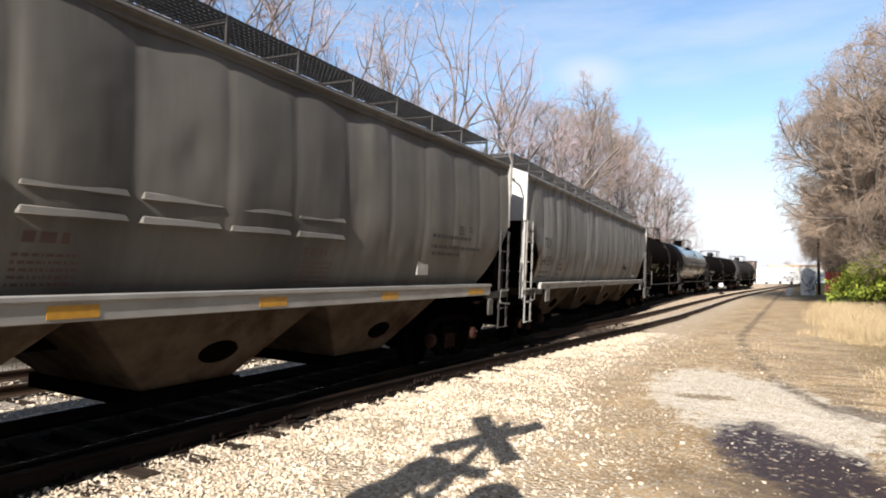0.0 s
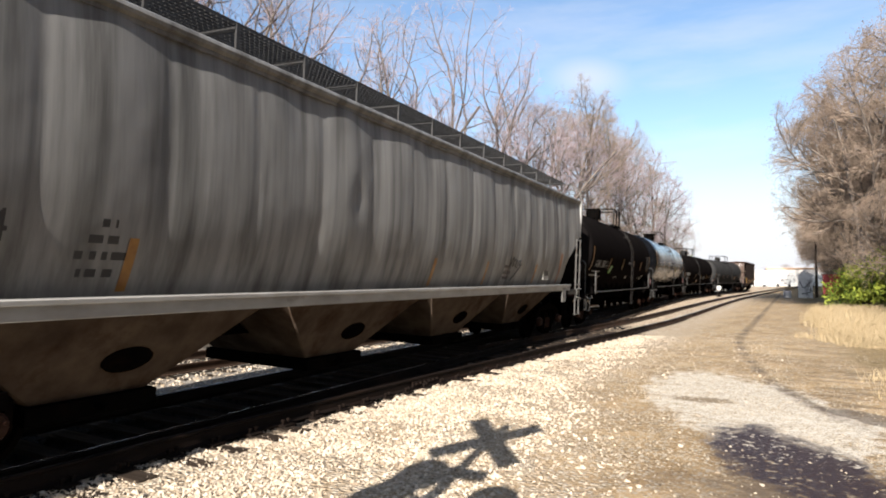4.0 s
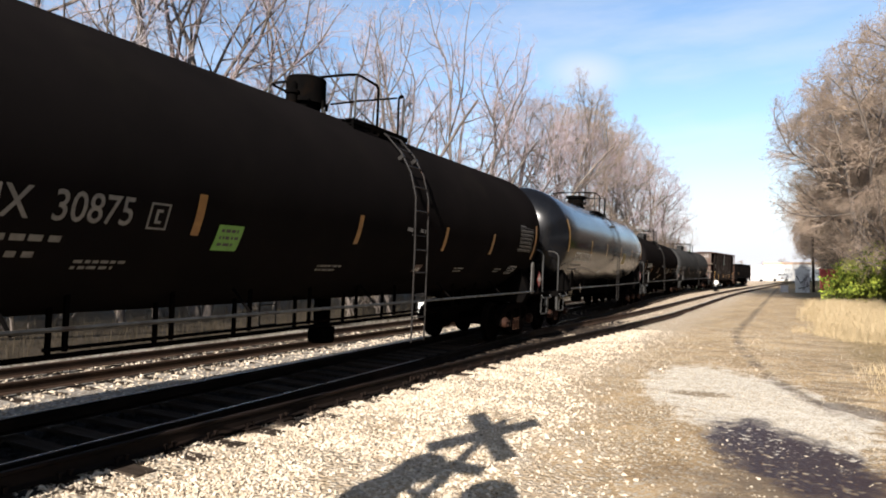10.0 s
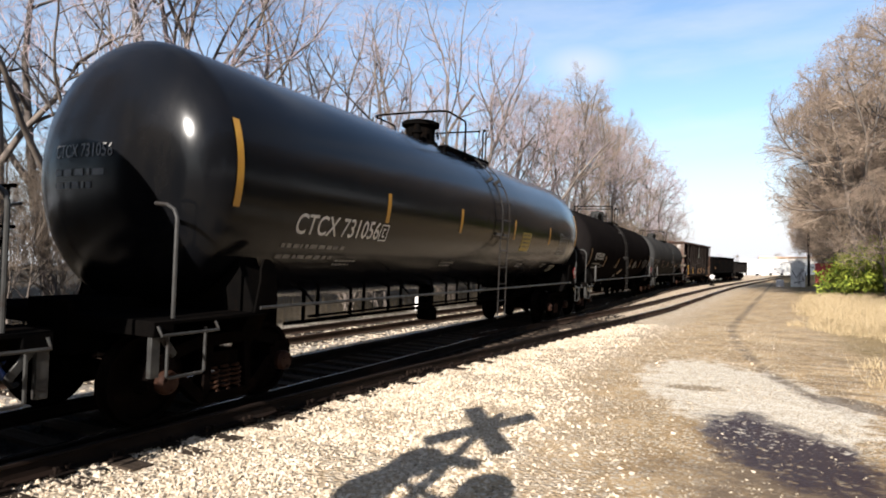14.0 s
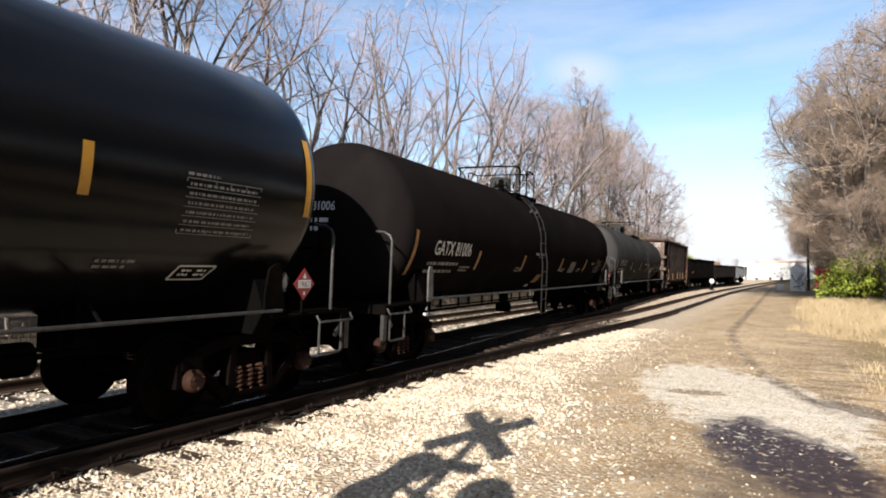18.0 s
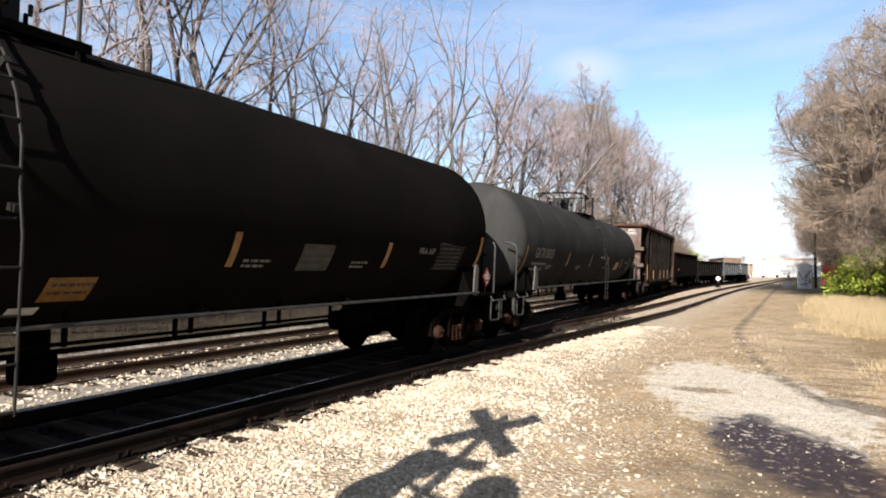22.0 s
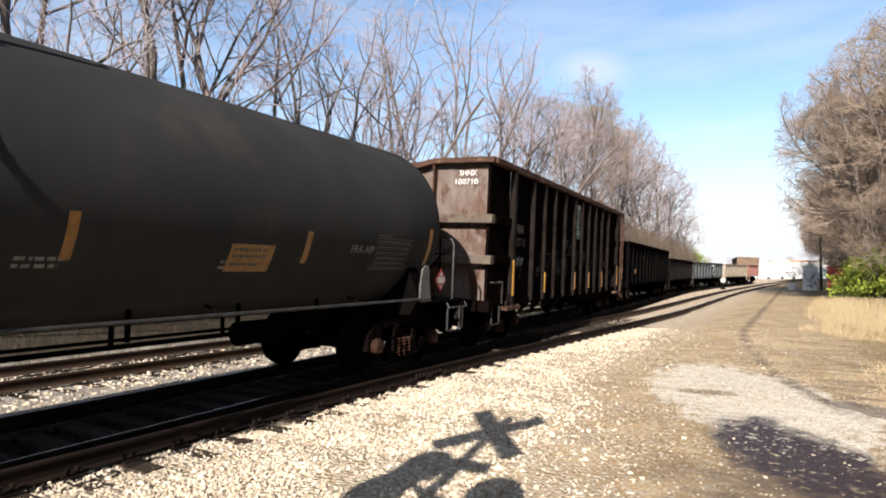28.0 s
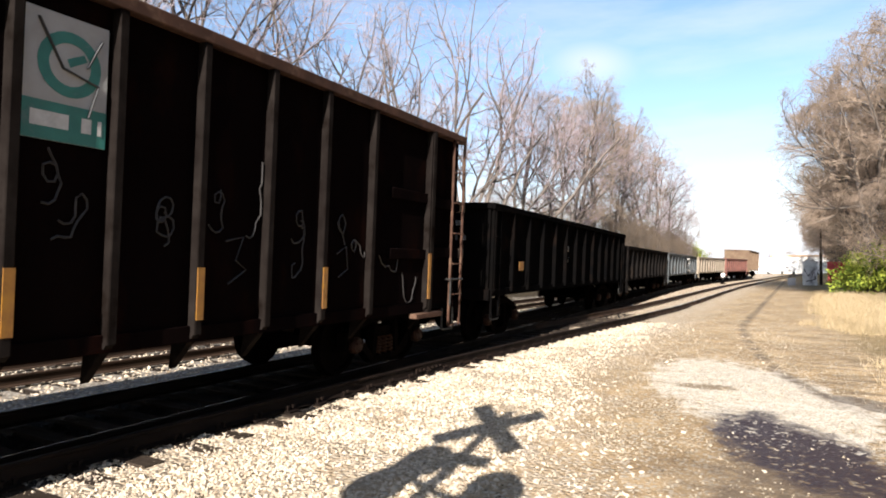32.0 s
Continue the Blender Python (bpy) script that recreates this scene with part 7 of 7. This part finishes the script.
    # younger trees fill the wood's far side
    left += [((g, d)[k % 2], -26.0 - 2.5 * (k % 3), -2.0 + 5.0 * k, 67.0 * k, 0.5 + 0.06 * (k % 3)) for k in range(20)]
    for src, x, y, turn, size in left:
        put(src, x, y, turn, size)
    rnd = random.Random(8)
    for k in range(56):
        put(s, rnd.uniform(-19.5, -14.3 + 0.02 * k), 5 + 1.8 * k + rnd.uniform(-0.8, 0.8), rnd.uniform(0, 360), rnd.uniform(0.6, 1.15))
    for k in range(26):
        put(s, rnd.uniform(-18.0, -13.6), 60.0 + 1.7 * k, rnd.uniform(0, 360), rnd.uniform(0.9, 1.5))
    right = [(e, 3.8, 45.0, 0, 1.0), (f, 4.6, 51.0, 100, 1.04), (e, 4.9, 57.0, 220, 1.0), (f, 7.4, 41.5, 270, 1.0), (e, 8.6, 55.0, 140, 1.38), (f, 9.4, 47.0, 60, 1.3), (e, 8.8, 35.5, 220, 0.95), (f, 6.2, 63.0, 30, 1.08),
             (f, 11.5, 41.0, 310, 1.25), (e, 9.0, 66.0, 200, 1.2), (f, 12.5, 36.0, 20, 1.2), (f, 3.9, 47.5, 40, 0.5), (f, 4.6, 40.5, 160, 0.45), (e, 5.6, 46.0, 250, 0.5), (f, 6.9, 37.5, 80, 0.5), (e, 3.4, 53.0, 10, 0.52),
             (f, 4.4, 59.0, 300, 0.6), (e, 8.4, 40.0, 330, 0.55), (f, 7.8, 74.0, 160, 1.1), (e, 8.6, 84.0, 280, 1.1)]
    # far trees along the road, mostly hidden from it, added for the gloss tank to mirror
    right += [((f, e)[k % 2], 6.6 + 2.6 * (k % 2) + 0.02 * k, 90.0 + 5.5 * k, 83.0 * k, 1.15) for k in range(22)]
    # low woods on the horizon
    right += [((d, g)[k % 2], -75.0 + 9.0 * k, 330.0 + 12.0 * (k % 3), 57.0 * k, 0.42 + 0.05 * (k % 3)) for k in range(14)]
    # unseen rows added beside and behind the camera to block sky light on the train
    right += [((f, e)[k % 2], 12.5 + 1.5 * (k % 3), 25.0 - 3.4 * k, 47.0 * k, 1.0) for k in range(17)]
    right += [((e, f)[k % 2], 18.0 + 2.0 * (k % 3), 30.0 - 4.4 * k, 61.0 * k, 1.1) for k in range(14)]
    for src, x, y, turn, size in right:
        put(src, x, y, turn, size)
    # mostly hidden shrubs added beneath the roadside trees to block haze in the tank's reflection
    for k in range(44):
        put(s, rnd.uniform(5.2, 10.5), 46.0 + 2.2 * k, rnd.uniform(0, 360), rnd.uniform(0.7, 1.1))


def build_verge():
    """Dry grass, a leafy green bush and low weeds along the right of the road, weeds by the second track."""
    rng = np.random.default_rng(6)

    def blades(name, label, spots, h0, h1, seed, mat, lean=0.3):
        r = np.random.default_rng(seed)
        n = len(spots)
        h = r.uniform(h0, h1, n)
        a = r.uniform(0, math.tau, n)
        w = r.uniform(0.0025, 0.0055, n)
        dx, dy = np.cos(a), np.sin(a)
        lx, ly = r.normal(0, lean, n) * h, r.normal(0, lean, n) * h
        v = np.zeros((n, 5, 3))
        for k, (s, f, g) in enumerate(((-1, 0, 0), (1, 0, 0), (0.8, 0.55, 0.3), (-0.8, 0.55, 0.3), (0, 1, 1))):
            v[:, k, 0] = spots[:, 0] + s * w * dx + lx * g
            v[:, k, 1] = spots[:, 1] + s * w * dy + ly * g
            v[:, k, 2] = spots[:, 2] + f * h
        fc = np.array([(0, 1, 2), (0, 2, 3), (3, 2, 4)])
        f = (fc[None] + (np.arange(n) * 5)[:, None, None]).reshape(-1, 3)
        me = bpy.data.meshes.new(name)
        me.from_pydata(v.reshape(-1, 3).tolist(), [], f.tolist())
        me.materials.append(mat)
        tagged(new(name, me), label, "grass", kind="stuff")

    n = 56000
    cy = 19.6 + 27.0 * rng.random(500) ** 1.15
    cx = 0.6 + 0.5 * np.sin(cy * 1.7) + rng.uniform(0, 6.0, 500) + 0.03 * (cy - 20)
    i = rng.integers(0, 500, n)
    x, y = cx[i] + rng.normal(0, 0.16, n), cy[i] + rng.normal(0, 0.16, n)
    keep = y > 24.3 - 1.9 * x + 0.5 * np.sin(3.1 * x)
    x, y = x[keep], y[keep]
    z = np.array([ground_height(p, q) for p, q in zip(x, y)])
    blades("dry_grass", "tall dry straw-coloured grass beside the road", np.stack([x, y, z], -1), 0.14, 0.54, 1, GRASS_DRY, 0.45)
    n = 9000
    cy = np.concatenate([11.2 + 3.4 * rng.random(50), 15.5 + 8.0 * rng.random(210) ** 0.5])
    cx = np.concatenate([0.85 + 2.6 * rng.random(50) ** 0.8, 0.2 + rng.uniform(0, 5.5, 210)])
    i = rng.integers(0, 260, n)
    x, y = cx[i] + rng.normal(0, 0.14, n), cy[i] + rng.normal(0, 0.14, n)
    keep = (y > 22.6 - 1.9 * x + 0.6 * np.sin(4.3 * x)) | ((y < 14.8) & (x > 1.0))
    x, y = x[keep], y[keep]
    z = np.array([ground_height(p, q) for p, q in zip(x, y)])
    blades("short_grass", "short dry grass tufts on the verge", np.stack([x, y, z], -1), 0.03, 0.26, 2, GRASS_DRY, 0.6)
    n = 9000
    x = rng.uniform(-17, -12.6, n)
    y = rng.uniform(3, 70, n)
    z = np.array([ground_height(p, q) for p, q in zip(x, y)])
    blades("weeds", "brown dry weeds behind the second track", np.stack([x, y, z], -1), 0.15, 0.75, 3, WEEDS, 0.3)
    # leafy bush in clumps
    for k, (bx, by, r, hgt, nleaf) in enumerate(((3.5, 43.6, 1.5, 2.5, 6400), (5.1, 42.0, 2.0, 3.3, 8500), (6.9, 38.6, 2.2, 3.7, 9500), (4.2, 47.5, 1.6, 2.9, 5000))):
        rnd = random.Random(30 + k)
        bush = thing("bush", "yellow-green leafy bush under the trees", "bush", "bushes beside the dirt road")
        stems_, ends = [], []
        for j in range(26):
            a, t = rnd.uniform(0, math.tau), rnd.uniform(0.2, 1.0)
            tip = Vector((math.cos(a) * r * t, math.sin(a) * r * t, hgt * (1.05 - 0.55 * t * t) * rnd.uniform(0.75, 1.05)))
            mid = tip * 0.5 + Vector((0, 0, hgt * 0.12))
            stems_.append(([Vector((0, 0, -0.1)), mid, tip], 0.02, 0.006))
            ends.append(tip)
            ends.append(mid * 0.6 + tip * 0.4)
            ends.append(Vector((tip.x, tip.y, tip.z * 0.5)))
        part("stems", limbs_mesh("stems", stems_, BARK, 4), None, bush)
        sp = np.array([tuple(rnd.choice(ends) + Vector((rnd.gauss(0, 0.27), rnd.gauss(0, 0.27), rnd.gauss(0, 0.22)))) for _ in range(nleaf)])
        sp = sp[sp[:, 2] > 0.02]
        part("leaves", leaf_mesh("leaves", sp, 0.1, LEAF_GREEN, 40 + k), None, bush, "yellow-green leaves")
        bush.matrix_basis = pose(bx, by, ground_height(bx, by))
    copy_thing(bush, pose(-13.9, 100.0, ground_height(-13.9, 100.0), 0, 0, 50) @ Matrix.Scale(1.5, 4))
    # red box half hidden by the bush, added for an unidentified red object
    red = material("red_painted_metal", (0.36, 0.03, 0.03), (0.26, 0.03, 0.03), 3, 0.5, bump=0.1)
    box = thing("container", "red metal box half hidden by the bush", "container")
    b = Build()
    b.box(-1.1, 1.1, -0.7, 0.7, 0.12, 2.2)
    part("container_body", b, red, box, "", bevel=0.03)
    b = Build()
    b.box(-1.16, 1.16, -0.76, 0.76, 2.2, 2.3)
    part("lid", b, red, box, "", bevel=0.02)
    for x in (-0.75, 0.0, 0.75):
        b = Build()
        b.box(x - 0.05, x + 0.05, -0.76, -0.7, 0.15, 2.2)
        part("rib", b, red, box)
    for x in (-0.8, 0.8):
        b = Build()
        b.box(x - 0.08, x + 0.08, -0.65, 0.65, 0.0, 0.12)
        part("skid", b, STEEL_BLACK, box)
    box.matrix_basis = pose(3.75, 79.0, ground_height(3.75, 79.0))


# ---- small structures ----
def build_structures():
    wallm = material("dirty_white_metal_siding", (0.62, 0.62, 0.6), (0.5, 0.5, 0.48), 2.0, 0.5, bump=0.05, third=(0.22, 0.2, 0.2), third_scale=1.2, third_at=(0.52, 0.62))
    roofm = material("grey_metal_roof", (0.4, 0.4, 0.4), (0.3, 0.3, 0.3), 3, 0.5)
    g0 = GROUND
    shed = thing("signal_shed", "small dirty white signal shed with a gabled roof", "shed")
    b = Build()
    b.prism([(-0.75, 0), (0.75, 0), (0.75, 2.15), (0, 2.6), (-0.75, 2.15)], 1.9, Matrix.Rotation(radians(90), 4, 'X'))
    part("wall", b, wallm, shed, "dirty white metal walls")
    b = Build()
    for s in (-1, 1):
        b.add([(0, 0.08, 2.66), (s * 0.88, 0.08, 2.13), (s * 0.88, -1.98, 2.13), (0, -1.98, 2.66), (0, 0.08, 2.72), (s * 0.88, 0.08, 2.19), (s * 0.88, -1.98, 2.19), (0, -1.98, 2.72)],
              ((0, 1, 2, 3), (4, 7, 6, 5), (0, 4, 5, 1), (1, 5, 6, 2), (2, 6, 7, 3)))
    part("roof", b, roofm, shed, "grey gabled roof")
    b = Build()
    b.box(-0.35, 0.35, -1.93, -1.9, 0.1, 1.95)
    door = part("door", b, wallm, shed, "white metal door")
    b = Build()
    b.box(0.24, 0.28, -1.97, -1.93, 0.95, 1.1)
    part("handle", b, STEEL_BLACK, door)
    b = Build()
    b.tube([(-0.6, -1.93, 1.6), (-0.2, -1.94, 0.9), (0.4, -1.94, 1.5), (0.6, -1.94, 0.6), (-0.4, -1.94, 0.4)], 0.05, 5)
    part("graffiti", b, PAINT_DARK, shed, "dark scrawled graffiti")
    shed.matrix_basis = pose(0.95, 73.0, g0) @ Matrix.Diagonal((0.82, 0.9, 1.0, 1.0))
    cab = thing("relay_box", "small grey relay box on the ground", "cabinet")
    b = Build()
    b.box(-0.35, 0.35, -0.25, 0.25, 0, 0.7, taper=0.02)
    part("cabinet_body", b, roofm, cab, "", bevel=0.02)
    b = Build()
    b.box(-0.3, 0.3, -0.275, -0.25, 0.08, 0.62)
    part("door", b, roofm, cab)
    cab.matrix_basis = pose(-0.6, 71.0, g0)
    # utility pole
    pole = thing("utility_pole", "weathered wooden utility pole beside the trees", "utility pole")
    b = Build()
    b.tube([(0, 0, -0.2), (0, 0, 3.8), (0.03, 0, 7.7)], 0.14, 10, 0.1)
    part("pole", b, TIE_WOOD, pole)
    b = Build()
    b.lathe([(0.02, 7.7), (0.115, 7.7), (0.1, 7.76), (0.03, 7.8)], 10, Matrix.Translation((0.03, 0, 0)))
    part("pole_cap", b, roofm, pole)
    pole.matrix_basis = pose(1.95, 74.0, g0)
    # switch stand with a white target
    st = thing("switch_stand", "switch stand with a white round target beside the track", "switch stand")
    b = Build()
    b.box(-0.25, 0.25, -0.15, 0.15, 0, 0.12)
    b.box(-0.09, 0.09, -0.09, 0.09, 0.1, 0.5, taper=0.02)
    part("base", b, STEEL_BLACK, st)
    b = Build()
    b.tube([(0, 0, 0.4), (0, 0, 0.8)], 0.03, 8)
    part("mast", b, STEEL_WHITE, st)
    b = Build()
    b.lathe([(0.05, -0.02), (0.22, -0.015), (0.22, 0.015), (0.05, 0.02)], 20, Matrix.Translation((0, -0.02, 0.92)) @ Matrix.Rotation(radians(90), 4, 'X'))
    part("target", b, PAINT_WHITE, st, "white round target")
    st.matrix_basis = pose(-6.75, 71.0, g0)
    # pale buildings at the end of the road
    hall = thing("warehouse", "long pale warehouse with a tan roof edge in the distance", "building")
    b = Build()
    b.box(0, 17, 0, 12, 0, 4.3)
    part("wall", b, material("pale_painted_wall", (0.8, 0.77, 0.72), (0.7, 0.66, 0.6), 0.5, 0.7), hall, "pale painted walls", bevel=0.03)
    b = Build()
    b.box(-0.3, 17.3, -0.3, 12.3, 4.3, 4.75)
    part("roof", b, material("tan_roof_edge", (0.55, 0.36, 0.22), (0.45, 0.3, 0.2), 0.7, 0.6), hall, "tan roof edge", bevel=0.03)
    for k in range(5):
        b = Build()
        b.box(1.2 + 3.1 * k, 3.2 + 3.1 * k, -0.06, 0.02, 0.2, 3.0)
        d = part("loading_door", b, wallm, hall, "white loading door")
    hall.matrix_basis = pose(-6.0, 185.0, g0)
    store = thing("pump_house", "small grey pump house with a white round disc in the distance", "building")
    b = Build()
    b.box(-2.1, 2.1, 0, 5, 0, 3.7)
    part("wall", b, roofm, store, "grey metal walls", bevel=0.03)
    b = Build()
    b.box(-2.3, 2.3, -0.2, 5.2, 3.7, 3.95)
    part("roof", b, wallm, store, "flat pale roof", bevel=0.02)
    b = Build()
    b.lathe([(0.05, -0.06), (1.0, -0.05), (1.0, 0.05), (0.05, 0.06)], 24, Matrix.Translation((0.3, -0.08, 2.7)) @ Matrix.Rotation(radians(90), 4, 'X'))
    part("disc", b, PAINT_WHITE, store, "white round disc")
    store.matrix_basis = pose(-8.1, 178.0, g0)
    for x, y, w in ((-7.8, 168.0, 5.5), (-2.2, 172.0, 4.0), (2.6, 166.0, 3.2)):
        van = thing("parked_trailer", "white box trailer parked before the warehouse", "trailer", "parked white trailers")
        b = Build()
        b.box(-w / 2, w / 2, -1.0, 1.0, 0.55, 1.9)
        part("trailer_body", b, wallm, van, "", bevel=0.06)
        for q in (-0.3, 0.3):
            b = Build()
            b.lathe([(0.1, -0.12), (0.32, -0.12), (0.34, 0), (0.32, 0.12), (0.1, 0.12)], 16, Matrix.Translation((w * q, -0.85, 0.33)) @ Matrix.Rotation(radians(90), 4, 'X'))
            part("wheel", b, HOSE_BLACK, van)
            b = Build()
            b.box(w * q - 0.06, w * q + 0.06, -0.9, 0.9, 0.3, 0.58)
            part("axle", b, STEEL_BLACK, van)
        van.matrix_basis = pose(x, y, g0)
    # concrete block and post seen through the gaps behind the second track
    post = thing("marker_post", "white painted concrete marker behind the second track", "marker post")
    b = Build()
    b.box(-0.28, 0.28, -0.12, 0.12, 0, 0.62, taper=0.03)
    part("block", b, PAINT_WHITE, post, "", bevel=0.03)
    post.matrix_basis = pose(-13.2, 22.7, ground_height(-13.2, 22.7))
    # crossing signal behind the camera: only its shadow falls into view
    sig = thing("crossing_signal", "railway crossing signal mast with crossbuck and round lights", "crossing signal")
    b = Build()
    b.tube([(0, 0, 0), (0, 0, 4.1)], 0.06, 12)
    part("mast", b, PIPE_GREY, sig)
    b = Build()
    b.lathe([(0.2, 0.0), (0.2, 0.06), (0.1, 0.3), (0.08, 0.45)], 16, Matrix.Identity(4))
    part("base", b, STEEL_BLACK, sig)
    for a in (45, -45):
        b = Build()
        b.box(-0.61, 0.61, -0.02 + (0.02 if a > 0 else -0.02), 0.0 + (0.02 if a > 0 else -0.02), -0.115, 0.115)
        moved(b, Matrix.Translation((0, -0.08, 3.765)) @ Matrix.Rotation(radians(a), 4, 'Y'))
        part("crossbuck_blade", b, PAINT_WHITE, sig, "white crossbuck blade")
    b = Build()
    b.tube([(-0.4, 0.27, 2.62), (0.0, 0.0, 2.62), (0.48, -0.15, 2.62)], 0.035, 8)
    part("cross_arm", b, STEEL_BLACK, sig)
    for x, y in ((-0.4, 0.27), (0.48, -0.15)):
        for s in (1, -1):
            place = Matrix.Translation((x, y + 0.4 * s, 2.62)) @ Matrix.Rotation(radians(-90 * s), 4, 'X')
            b = Build()
            b.lathe([(0.05, -0.4), (0.19, -0.38), (0.2, -0.02), (0.24, -0.01), (0.24, 0.01), (0.12, 0.02), (0.05, 0.03)], 24, place)
            lamp = part("light_unit", b, STEEL_BLACK, sig, "black round signal light")
            b = Build()
            b.lathe([(0.105, 0.0), (0.13, 0.02), (0.13, 0.22), (0.125, 0.22)], 20, place)
            part("hood", b, STEEL_BLACK, lamp)
    b = Build()
    b.box(-0.08, 0.32, -0.12, -0.1, 3.04, 3.2)
    part("track_sign", b, PAINT_WHITE, sig)
    sig.matrix_basis = pose(-1.8, -0.55, g0)


# ---- build everything ----
build_ground()
build_tracks()
hopper_car(-6.2, 12.6, HOP_DARK, "sooty dark grey covered hopper car with horizontal ribs", "dark")
hopper_car(13.75, 32.85, HOP_LIGHT, "streaked light grey covered hopper car with a white end", "light")
build_tank_cars()
build_gondolas()
build_structures()
build_trees()
build_verge()
build_stones()


def motions():
    """The train rolls towards the camera and past it; its wheels turn with it."""
    for car, centre, bogies in MOVERS:
        walk(car, [(t, car_pose(centre, bogies, t)) for t in range(33)])
    steps = [0.16 * k for k in range(201)]
    turns = [math.degrees(gone(t) / WHEEL_R) for t in steps]
    for w, place in WHEELS:
        walk(w, [(t, pose(*place, a)) for t, a in zip(steps, turns)])


motions()
